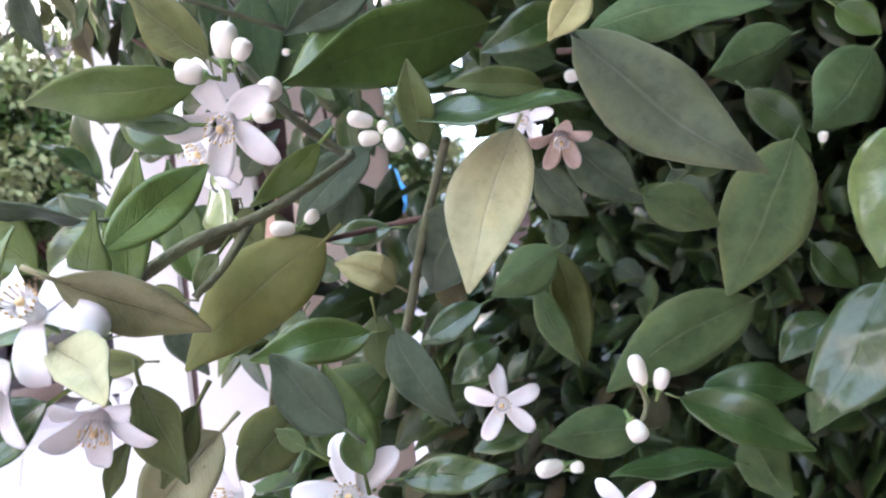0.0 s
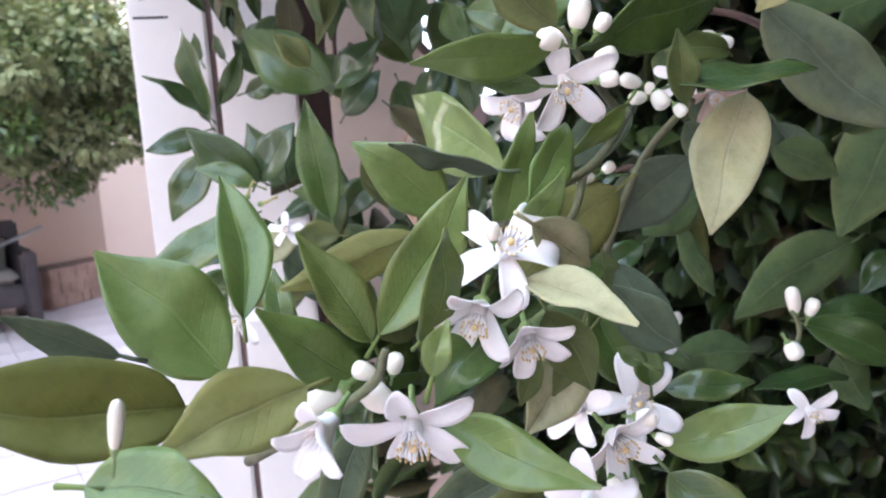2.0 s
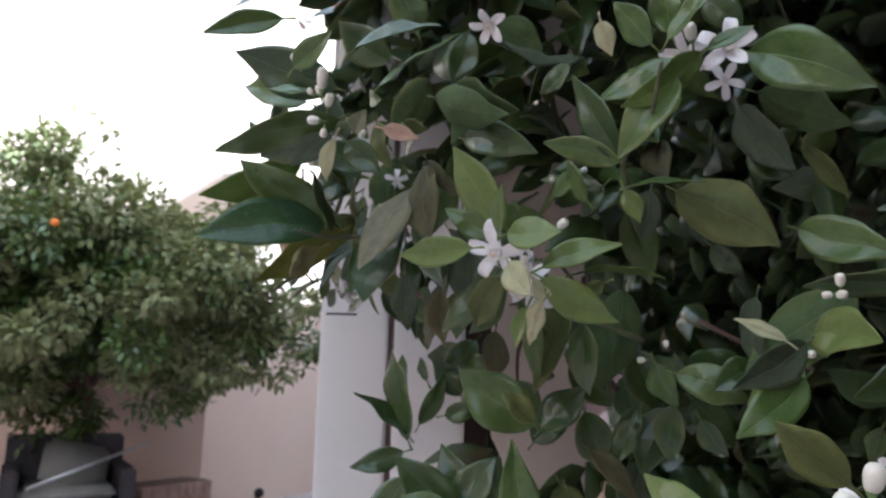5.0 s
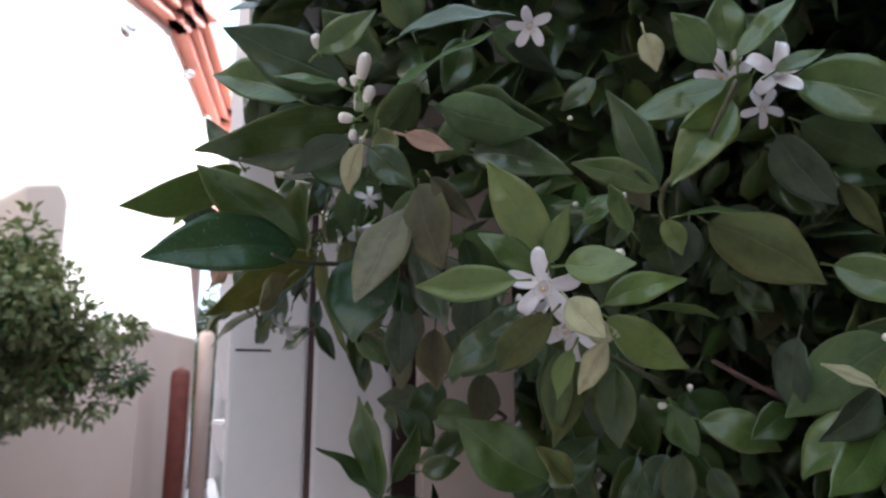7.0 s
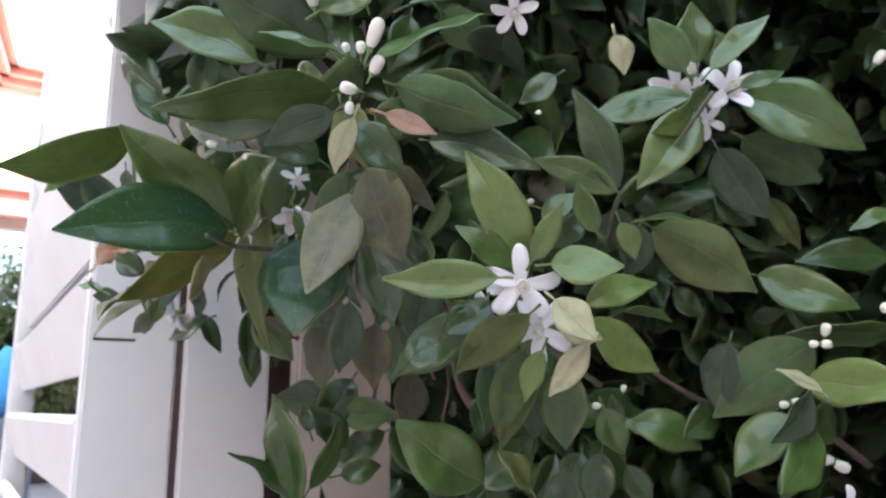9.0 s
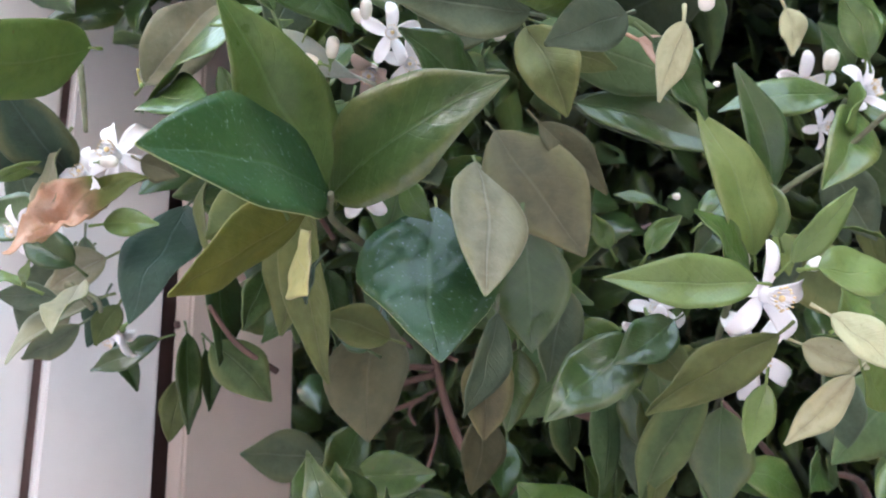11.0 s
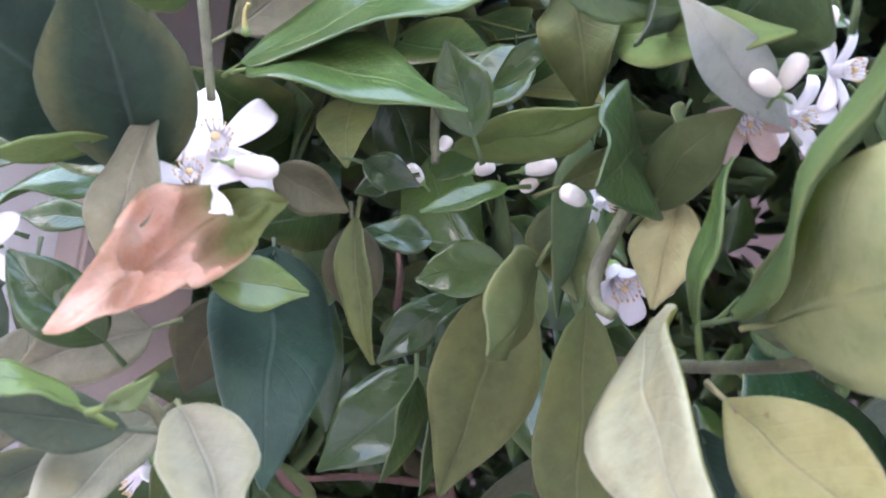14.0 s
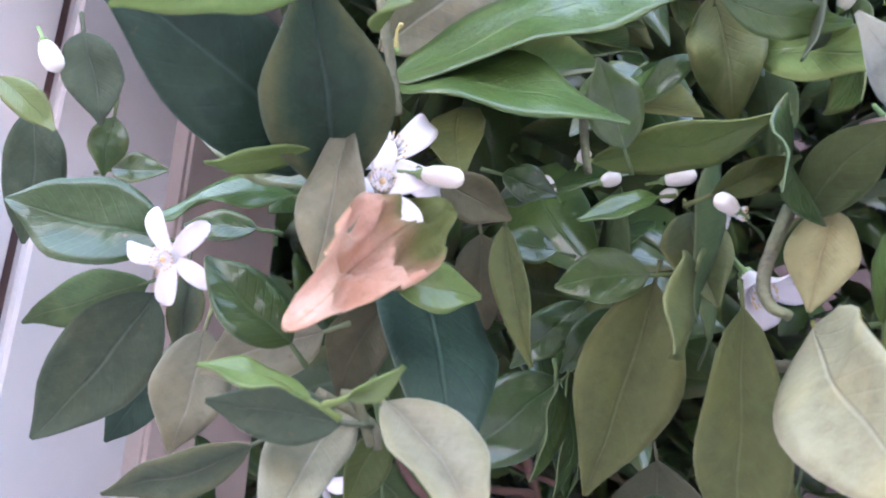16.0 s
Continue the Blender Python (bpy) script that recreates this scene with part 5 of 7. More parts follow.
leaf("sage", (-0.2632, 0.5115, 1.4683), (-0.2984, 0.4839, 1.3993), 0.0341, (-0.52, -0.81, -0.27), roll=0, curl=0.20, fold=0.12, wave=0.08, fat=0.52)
leaf("dusty", (-0.2717, 0.5280, 1.4492), (-0.2963, 0.5065, 1.3784), 0.0580, (-0.63, -0.77, 0.10), roll=0, fold=0.1, curl=0.15, wave=0.11, fat=0.52)
leaf("brownish", (-0.2534, 0.5074, 1.4849), (-0.2442, 0.4705, 1.4214), 0.0428, (-0.58, -0.76, -0.31), roll=0, curl=0.20, fold=0.15, wave=0.08, fat=0.50)
leaf("dark", (-0.2581, 0.4919, 1.4372), (-0.2328, 0.5090, 1.3861), 0.0502, (-0.81, -0.55, -0.20), roll=4, curl=0.17, fold=0.13, wave=0.11)
leaf("grey", (-0.2648, 0.5028, 1.3991), (-0.2623, 0.5240, 1.3579), 0.0214, (-0.30, -0.95, -0.10), roll=-10, curl=0.39, fold=0.21, wave=0.08)
leaf("mid", (-0.3075, 0.4225, 1.4925), (-0.3890, 0.4216, 1.4659), 0.0292, (-0.15, -0.92, -0.37), roll=-58, curl=0.35, fold=0.11, wave=0.14)
leaf("dark", (-0.3101, 0.4215, 1.5139), (-0.3799, 0.4183, 1.5385), 0.0332, (-0.15, -0.87, -0.47), roll=-10, curl=0.16, fold=0.22, wave=0.08)
leaf("mid", (-0.3184, 0.3844, 1.4954), (-0.3513, 0.3982, 1.5030), 0.0124, (-0.19, -0.88, -0.44), roll=58, curl=0.17, fold=0.19, wave=0.07)
leaf("mid", (-0.3374, 0.4562, 1.5168), (-0.3892, 0.4761, 1.5367), 0.0278, (-0.10, -0.90, -0.43), roll=5, curl=0.44, fold=0.28, wave=0.07)
leaf("dark", (-0.3612, 0.4820, 1.5026), (-0.3598, 0.4749, 1.5304), 0.0188, (-0.10, -0.91, -0.40), roll=-2, curl=0.10, fold=0.21, wave=0.14)
leaf("dark", (-0.3724, 0.5119, 1.4942), (-0.3943, 0.5154, 1.5237), 0.0149, (-0.05, -0.93, -0.36), roll=10, curl=0.13, fold=0.19, wave=0.05)
leaf("grey", (-0.3277, 0.4373, 1.4807), (-0.3693, 0.4581, 1.4760), 0.0193, (-0.14, -0.93, -0.35), roll=-2, curl=0.42, fold=0.16, wave=0.14)
leaf("grey", (-0.3100, 0.4127, 1.4777), (-0.3395, 0.4251, 1.4599), 0.0184, (-0.21, -0.91, -0.35), roll=13, curl=0.39, fold=0.14, wave=0.15)
leaf("pale", (-0.3060, 0.3959, 1.4691), (-0.3114, 0.4042, 1.4441), 0.0122, (-0.26, -0.91, -0.33), roll=12, curl=0.45, fold=0.10, wave=0.04)
leaf("dark", (-0.2996, 0.4091, 1.4718), (-0.2764, 0.4033, 1.4494), 0.0243, (-0.31, -0.89, -0.33), roll=-6, curl=0.28, fold=0.18, wave=0.05)
leaf("dark", (-0.2445, 0.4851, 1.5343), (-0.1954, 0.4262, 1.4990), 0.0310, (0.39, 0.83, 0.39), roll=4, curl=-0.33, fold=0.23, wave=0.10)
leaf("mid", (-0.2824, 0.4271, 1.5182), (-0.2150, 0.4121, 1.5556), 0.0267, (-0.36, -0.81, -0.46), roll=-53, curl=0.34, fold=0.11, wave=0.09)
leaf("dark", (-0.2912, 0.3666, 1.5165), (-0.2396, 0.3411, 1.5216), 0.0196, (-0.38, -0.78, -0.50), roll=-46, curl=0.41, fold=0.29, wave=0.10)
leaf("dark", (-0.2226, 0.4815, 1.5003), (-0.1715, 0.4353, 1.4747), 0.0264, (-0.44, -0.84, -0.33), roll=0, curl=0.33, fold=0.13, wave=0.11)
leaf("mid", (-0.3299, 0.3756, 1.5080), (-0.3045, 0.3597, 1.5249), 0.0169, (-0.24, -0.83, -0.50), roll=2, curl=0.32, fold=0.22, wave=0.04)
leaf("dry", (-0.2777, 0.4236, 1.4868), (-0.2526, 0.4140, 1.4768), 0.0111, (-0.34, -0.87, -0.36), roll=-13, curl=0.20, fold=0.23, wave=0.13)
leaf("grey", (-0.2024, 0.4181, 1.5521), (-0.1275, 0.5203, 1.5823), 0.0443, (-0.46, -0.77, -0.44), roll=57, curl=0.44, fold=0.13, wave=0.08)
leaf("pale", (-0.1336, 0.4067, 1.5584), (-0.1261, 0.4085, 1.5354), 0.0156, (-0.56, -0.71, -0.44), roll=-1, curl=0.44, fold=0.19, wave=0.16)
leaf("brownish", (-0.2373, 0.5286, 1.3899), (-0.2342, 0.5364, 1.3494), 0.0263, (-0.34, -0.94, -0.08), roll=13, curl=0.19, fold=0.22, wave=0.11)
# upper blossom cluster
leaf("mid", (-0.0398, 0.3971, 1.5342), (0.0129, 0.3507, 1.4919), 0.0370, (-0.73, -0.59, -0.34), roll=3, curl=0.34, fold=0.29, wave=0.06)
leaf("mid", (-0.0874, 0.3931, 1.5134), (-0.1246, 0.4052, 1.4629), 0.0305, (-0.63, -0.71, -0.33), roll=-10, curl=0.44, fold=0.27, wave=0.12)
leaf("mid", (-0.0795, 0.4005, 1.5270), (-0.1319, 0.4481, 1.5151), 0.0244, (-0.59, -0.72, -0.37), roll=21, curl=0.32, fold=0.15, wave=0.14)
leaf("young", (-0.0697, 0.3964, 1.5324), (-0.1246, 0.3914, 1.4917), 0.0233, (-0.63, -0.68, -0.37), roll=-65, curl=0.21, fold=0.27, wave=0.14)
leaf("mid", (-0.1076, 0.3787, 1.5290), (-0.1298, 0.3822, 1.5591), 0.0210, (-0.60, -0.67, -0.44), roll=-5, curl=0.39, fold=0.14, wave=0.05)
leaf("mid", (-0.0938, 0.3813, 1.5380), (-0.1003, 0.3761, 1.5740), 0.0235, (-0.62, -0.64, -0.45), roll=14, curl=0.11, fold=0.10, wave=0.14)
leaf("mid", (-0.1012, 0.3651, 1.5257), (-0.0730, 0.3448, 1.5560), 0.0166, (-0.66, -0.61, -0.43), roll=-14, curl=0.33, fold=0.21, wave=0.07)
leaf("mid", (-0.0770, 0.3661, 1.5206), (-0.0538, 0.3530, 1.5299), 0.0115, (-0.69, -0.61, -0.39), roll=-7, curl=0.44, fold=0.18, wave=0.07)
leaf("dark", (-0.1176, 0.4309, 1.4698), (-0.1481, 0.4312, 1.5313), 0.0234, (-0.56, -0.76, -0.34), roll=-2, curl=0.36, fold=0.16, wave=0.05)
leaf("mid", (-0.1172, 0.4310, 1.4684), (-0.1663, 0.4498, 1.4878), 0.0191, (-0.54, -0.78, -0.30), roll=-19, curl=0.13, fold=0.11, wave=0.04)
leaf("grey", (-0.0384, 0.4191, 1.5052), (-0.0099, 0.4063, 1.4580), 0.0319, (-0.71, -0.65, -0.28), roll=14, curl=0.25, fold=0.25, wave=0.11)
leaf("dark", (-0.0323, 0.4041, 1.5092), (0.0185, 0.3865, 1.4813), 0.0316, (0.73, 0.61, 0.30), roll=13, curl=-0.22, fold=0.17, wave=0.12)
leaf("olive", (-0.0749, 0.4464, 1.4531), (-0.0197, 0.4132, 1.4089), 0.0429, (0.68, 0.71, 0.19), roll=-14, curl=-0.23, fold=0.25, wave=0.11)
leaf("grey", (-0.0955, 0.4363, 1.4502), (-0.1002, 0.4463, 1.4167), 0.0273, (-0.62, -0.76, -0.20), roll=-0, curl=0.43, fold=0.19, wave=0.13)
leaf("young", (-0.1134, 0.4337, 1.4493), (-0.1029, 0.4338, 1.4273), 0.0195, (-0.61, -0.76, -0.22), roll=-3, curl=0.13, fold=0.18, wave=0.07)
leaf("mid", (-0.1140, 0.4119, 1.4469), (-0.0726, 0.3926, 1.4457), 0.0155, (-0.65, -0.72, -0.24), roll=-61, curl=0.13, fold=0.12, wave=0.06)
leaf("dark", (-0.1229, 0.4586, 1.4589), (-0.1363, 0.4696, 1.4385), 0.0278, (-0.55, -0.80, -0.23), roll=-2, curl=0.22, fold=0.28, wave=0.09)
leaf("mid", (-0.0012, 0.4270, 1.4241), (0.0413, 0.3849, 1.3994), 0.0303, (-0.77, -0.62, -0.14), roll=-3, curl=0.21, fold=0.26, wave=0.15)
leaf("dark", (0.0256, 0.4106, 1.3786), (-0.0332, 0.4455, 1.3301), 0.0438, (0.74, 0.68, 0.04), roll=6, curl=-0.38, fold=0.17, wave=0.09)
leaf("young", (-0.0135, 0.3898, 1.3506), (-0.0129, 0.3204, 1.3428), 0.0299, (-0.80, -0.60, -0.03), roll=0, curl=0.13, fold=0.20, wave=0.16)
leaf("pale", (-0.0447, 0.3575, 1.3450), (-0.0688, 0.3660, 1.3574), 0.0097, (-0.76, -0.65, -0.04), roll=49, curl=0.41, fold=0.22, wave=0.11)
leaf("mid", (-0.0141, 0.4025, 1.3320), (-0.0440, 0.4225, 1.2961), 0.0296, (-0.73, -0.68, 0.03), roll=12, curl=0.20, fold=0.17, wave=0.04)
leaf("dark", (0.0526, 0.3702, 1.3841), (-0.0118, 0.4015, 1.3808), 0.0244, (-0.79, -0.61, -0.09), roll=-69, curl=0.31, fold=0.26, wave=0.07)
leaf("mid", (-0.0671, 0.4848, 1.3288), (-0.0217, 0.4679, 1.3090), 0.0266, (-0.66, -0.76, 0.02), roll=1, curl=0.42, fold=0.19, wave=0.10)
leaf("mid", (-0.0785, 0.4996, 1.3368), (-0.0627, 0.4994, 1.3054), 0.0247, (-0.61, -0.79, 0.02), roll=5, curl=0.27, fold=0.29, wave=0.14)
leaf("dark", (-0.0903, 0.5263, 1.2943), (-0.0981, 0.5375, 1.2618), 0.0293, (-0.55, -0.83, 0.09), roll=-2, curl=0.23, fold=0.28, wave=0.13)
leaf("dark", (-0.0566, 0.5305, 1.3050), (-0.0579, 0.5409, 1.2630), 0.0388, (-0.59, -0.80, 0.08), roll=-8, curl=0.22, fold=0.13, wave=0.10)
leaf("dark", (-0.0384, 0.5241, 1.2956), (-0.0196, 0.5212, 1.2698), 0.0345, (-0.63, -0.77, 0.08), roll=13, curl=0.42, fold=0.29, wave=0.10)
leaf("dark", (-0.1839, 0.6325, 1.3198), (-0.2244, 0.6573, 1.2952), 0.0244, (-0.33, -0.94, 0.04), roll=3, curl=0.15, fold=0.20, wave=0.09)
leaf("dark", (0.1252, 0.4121, 1.4458), (0.0616, 0.4431, 1.4417), 0.0270, (-0.79, -0.58, -0.18), roll=-1, curl=0.32, fold=0.26, wave=0.15)
leaf("mid", (0.0665, 0.3681, 1.4629), (0.0383, 0.3844, 1.4501), 0.0135, (-0.80, -0.56, -0.22), roll=13, curl=0.11, fold=0.26, wave=0.09)
leaf("dark", (-0.0287, 0.4315, 1.4813), (-0.0021, 0.4243, 1.4580), 0.0274, (-0.70, -0.66, -0.25), roll=3, curl=0.34, fold=0.28, wave=0.10)
leaf("olive", (0.0035, 0.4172, 1.4770), (0.0274, 0.4140, 1.4422), 0.0156, (-0.74, -0.63, -0.23), roll=10, curl=0.26, fold=0.24, wave=0.11)
leaf("mid", (-0.1575, 0.4544, 1.4499), (-0.1393, 0.4418, 1.4673), 0.0181, (-0.53, -0.80, -0.26), roll=-10, curl=0.10, fold=0.15, wave=0.08)
leaf("dark", (-0.0484, 0.4557, 1.4165), (-0.0293, 0.4511, 1.3971), 0.0313, (-0.68, -0.72, -0.14), roll=-5, curl=0.21, fold=0.19, wave=0.07)
leaf("dark", (-0.0424, 0.3989, 1.5527), (-0.0683, 0.4050, 1.5788), 0.0226, (-0.65, -0.63, -0.43), roll=8, curl=0.33, fold=0.11, wave=0.05)
leaf("dark", (-0.1474, 0.4498, 1.5468), (-0.1664, 0.4630, 1.5287), 0.0263, (-0.49, -0.78, -0.40), roll=7, curl=0.18, fold=0.19, wave=0.10)
leaf("dark", (0.0644, 0.4644, 1.2948), (0.0588, 0.4726, 1.2706), 0.0207, (-0.75, -0.66, 0.08), roll=1, curl=0.16, fold=0.14, wave=0.14)
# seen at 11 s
leaf("lit_sage", (-0.3256, 0.5209, 1.4899), (-0.3591, 0.5422, 1.5075), 0.0146, (-0.82, -0.21, -0.53), roll=0, curl=0.20, fold=0.15, wave=0.08, fat=0.58)
leaf("grey", (-0.3229, 0.4900, 1.5082), (-0.3042, 0.4659, 1.4939), 0.0179, (0.67, 0.53, 0.52), roll=-5, curl=1.6, fold=0.15, wave=0.09)
leaf("olive", (-0.2871, 0.4652, 1.5053), (-0.2746, 0.4576, 1.4686), 0.0246, (-0.76, -0.46, -0.46), roll=-10, curl=0.36, fold=0.28, wave=0.12)
leaf("olive", (-0.2658, 0.4647, 1.5040), (-0.2480, 0.4474, 1.4955), 0.0126, (-0.78, -0.42, -0.47), roll=6, curl=0.32, fold=0.15, wave=0.05)
leaf("dark", (-0.2281, 0.4847, 1.5419), (-0.1850, 0.4333, 1.5054), 0.0326, (0.80, 0.37, 0.47), roll=13, curl=-0.42, fold=0.11, wave=0.13)
leaf("grey", (-0.2177, 0.4874, 1.5056), (-0.1797, 0.4460, 1.4785), 0.0212, (-0.83, -0.39, -0.39), roll=-31, curl=0.17, fold=0.15, wave=0.10)
leaf("brownish", (-0.2494, 0.4858, 1.4832), (-0.2245, 0.4696, 1.4518), 0.0164, (-0.81, -0.46, -0.36), roll=-3, curl=0.12, fold=0.27, wave=0.12)
leaf("brownish", (-0.2333, 0.6039, 1.4156), (-0.2485, 0.5978, 1.3507), 0.0501, (-0.94, -0.33, -0.06), roll=0, curl=0.15, fold=0.08, wave=0.08, fat=0.52)
leaf("dark", (-0.1878, 0.4984, 1.3926), (-0.2149, 0.5442, 1.3582), 0.0271, (0.84, 0.54, 0.08), roll=6, curl=-0.39, fold=0.24, wave=0.09)
leaf("mid", (-0.1959, 0.5038, 1.4028), (-0.1787, 0.4900, 1.3872), 0.0238, (-0.87, -0.47, -0.13), roll=9, curl=0.42, fold=0.12, wave=0.06)
leaf("mid", (-0.1772, 0.4939, 1.3929), (-0.1715, 0.4985, 1.3653), 0.0181, (-0.88, -0.46, -0.09), roll=-9, curl=0.26, fold=0.27, wave=0.10)
leaf("grey", (-0.1317, 0.5032, 1.3765), (-0.1241, 0.5189, 1.3162), 0.0337, (-0.90, -0.45, 0.00), roll=10, curl=0.23, fold=0.21, wave=0.07)
leaf("grey", (-0.0296, 0.4309, 1.3781), (-0.0260, 0.4455, 1.3320), 0.0336, (-0.97, -0.24, -0.02), roll=4, curl=0.19, fold=0.10, wave=0.09)
leaf("mid", (-0.0206, 0.4754, 1.3212), (-0.0533, 0.5114, 1.3268), 0.0217, (-0.94, -0.34, 0.04), roll=2, curl=0.41, fold=0.16, wave=0.15)
leaf("mid", (-0.2122, 0.6465, 1.3334), (-0.1826, 0.6120, 1.3331), 0.0265, (-0.71, -0.70, 0.03), roll=9, curl=0.16, fold=0.26, wave=0.15)
leaf("mid", (-0.2702, 0.6230, 1.3231), (-0.2715, 0.6160, 1.3439), 0.0119, (-0.62, -0.78, 0.03), roll=13, curl=0.34, fold=0.18, wave=0.11)
leaf("dark", (-0.2497, 0.6155, 1.3218), (-0.2550, 0.6136, 1.3418), 0.0122, (-0.66, -0.75, 0.04), roll=4, curl=0.31, fold=0.14, wave=0.15)
leaf("olive", (-0.2584, 0.7550, 1.3949), (-0.2535, 0.7750, 1.3561), 0.0206, (-0.50, -0.87, -0.06), roll=1, curl=0.12, fold=0.16, wave=0.05)
leaf("dark", (-0.2721, 0.7016, 1.4090), (-0.2438, 0.6823, 1.3753), 0.0304, (0.56, 0.82, 0.10), roll=-1, curl=-0.13, fold=0.21, wave=0.07)
leaf("dark", (-0.3124, 0.6861, 1.4064), (-0.3357, 0.7116, 1.3911), 0.0157, (-0.44, -0.89, -0.12), roll=9, curl=0.37, fold=0.14, wave=0.14)
leaf("olive", (-0.3478, 0.6599, 1.4161), (-0.3541, 0.6669, 1.3974), 0.0167, (-0.42, -0.90, -0.16), roll=2, curl=0.19, fold=0.28, wave=0.04)
leaf("dark", (-0.3606, 0.6822, 1.4372), (-0.3799, 0.6970, 1.4563), 0.0244, (-0.34, -0.91, -0.25), roll=-3, curl=0.31, fold=0.13, wave=0.10)
leaf("pale", (-0.1782, 0.4117, 1.3830), (-0.1695, 0.3902, 1.3717), 0.0184, (-0.97, -0.23, -0.09), roll=11, curl=0.22, fold=0.24, wave=0.06)
leaf("mid", (-0.2327, 0.5312, 1.4410), (-0.1938, 0.4982, 1.4105), 0.0202, (-0.82, -0.53, -0.22), roll=37, curl=0.44, fold=0.13, wave=0.13)
leaf("mid", (-0.1755, 0.4960, 1.4414), (-0.1841, 0.4992, 1.4582), 0.0114, (-0.85, -0.45, -0.27), roll=-5, curl=0.11, fold=0.14, wave=0.13)
leaf("mid", (-0.1462, 0.4825, 1.4688), (-0.1618, 0.4986, 1.4739), 0.0078, (-0.86, -0.41, -0.30), roll=23, curl=0.43, fold=0.16, wave=0.11)
leaf("mid", (-0.1407, 0.4246, 1.4389), (-0.1520, 0.4260, 1.4680), 0.0163, (-0.93, -0.27, -0.27), roll=9, curl=0.30, fold=0.19, wave=0.13)
leaf("dark", (-0.0534, 0.5104, 1.3294), (-0.0607, 0.5122, 1.3459), 0.0203, (-0.92, -0.39, 0.02), roll=-4, curl=0.45, fold=0.30, wave=0.13)
leaf("olive", (-0.1189, 0.4817, 1.3925), (-0.1307, 0.4976, 1.3874), 0.0181, (-0.91, -0.40, -0.10), roll=-12, curl=0.26, fold=0.15, wave=0.06)
leaf("dark", (-0.2474, 0.5986, 1.3958), (-0.2577, 0.6082, 1.4018), 0.0172, (-0.67, -0.73, -0.14), roll=6, curl=0.19, fold=0.19, wave=0.16)
leaf("olive", (-0.2692, 0.5607, 1.3952), (-0.2911, 0.5818, 1.4061), 0.0205, (-0.67, -0.73, -0.16), roll=3, curl=0.33, fold=0.24, wave=0.09)
# near shoots, 12-16 s
leaf("teal", (-0.3759, 0.6697, 1.4783), (-0.4303, 0.6974, 1.5056), 0.0303, (-0.66, -0.58, -0.48), roll=0, curl=0.30, fold=0.20, wave=0.08)
leaf("teal", (-0.3725, 0.6647, 1.4744), (-0.4133, 0.6530, 1.5073), 0.0309, (-0.74, -0.46, -0.49), roll=10, curl=0.25, fold=0.20, wave=0.08)
leaf("young", (-0.4157, 0.6515, 1.4995), (-0.4325, 0.6861, 1.4923), 0.0133, (0.61, 0.56, 0.56), roll=31, curl=-0.16, fold=0.16, wave=0.12)
leaf("mid", (-0.3391, 0.6662, 1.5226), (-0.3419, 0.5956, 1.4974), 0.0270, (-0.86, -0.20, 0.40), roll=0, curl=0.35, fold=0.22, wave=0.20)
leaf("mid", (-0.3365, 0.6705, 1.5265), (-0.3315, 0.5732, 1.5416), 0.0394, (-0.82, -0.30, 0.48), roll=0, curl=0.25, fold=0.16, wave=0.12)
leaf("dark", (-0.3244, 0.5996, 1.4981), (-0.3353, 0.6047, 1.5227), 0.0196, (-0.83, -0.26, -0.49), roll=-6, curl=0.20, fold=0.19, wave=0.12)
leaf("mid", (-0.3180, 0.5957, 1.5161), (-0.3160, 0.5765, 1.5311), 0.0089, (-0.84, -0.17, -0.52), roll=-13, curl=0.34, fold=0.11, wave=0.15)
leaf("olive", (-0.3261, 0.5722, 1.5433), (-0.3125, 0.5701, 1.5070), 0.0215, (-0.86, 0.02, -0.51), roll=0, curl=0.50, fold=0.30, wave=0.50)
leaf("young", (-0.3143, 0.5606, 1.5291), (-0.3508, 0.5199, 1.5004), 0.0210, (0.85, -0.03, 0.53), roll=-52, curl=-0.29, fold=0.17, wave=0.13)
leaf("young", (-0.3033, 0.6123, 1.5048), (-0.3288, 0.5573, 1.4994), 0.0207, (-0.88, -0.17, -0.44), roll=67, curl=0.25, fold=0.17, wave=0.08)
leaf("mid", (-0.3553, 0.5705, 1.5210), (-0.3420, 0.5409, 1.5162), 0.0112, (-0.81, -0.04, -0.58), roll=26, curl=0.24, fold=0.11, wave=0.13)
leaf("olive", (-0.3159, 0.5546, 1.4759), (-0.3318, 0.5309, 1.4935), 0.0174, (0.92, -0.02, 0.40), roll=-10, curl=-0.24, fold=0.15, wave=0.06)
leaf("gold", (-0.3129, 0.5469, 1.4782), (-0.3087, 0.5552, 1.4508), 0.0214, (-0.93, -0.06, -0.36), roll=10, curl=0.30, fold=0.25, wave=0.08)
leaf("mid", (-0.3441, 0.5444, 1.4399), (-0.3572, 0.5350, 1.4706), 0.0118, (-0.95, 0.04, -0.30), roll=-57, curl=0.38, fold=0.14, wave=0.08)
leaf("olive", (-0.3130, 0.5716, 1.4517), (-0.2900, 0.5775, 1.3754), 0.0241, (-0.98, -0.18, -0.11), roll=-6, curl=0.20, fold=0.30, wave=0.16)
leaf("olive", (-0.2906, 0.5963, 1.4665), (-0.2826, 0.6204, 1.4020), 0.0311, (-0.93, -0.31, -0.19), roll=0, curl=0.25, fold=0.22, wave=0.08)
leaf("gold", (-0.3361, 0.5396, 1.4251), (-0.3549, 0.5142, 1.3972), 0.0249, (-0.99, 0.09, -0.12), roll=0, curl=0.30, fold=0.20, wave=0.12, fat=0.55)
leaf("teal", (-0.3114, 0.6686, 1.4749), (-0.3539, 0.6386, 1.4043), 0.0355, (-0.80, -0.56, -0.23), roll=-8, curl=0.20, fold=0.14, wave=0.08)
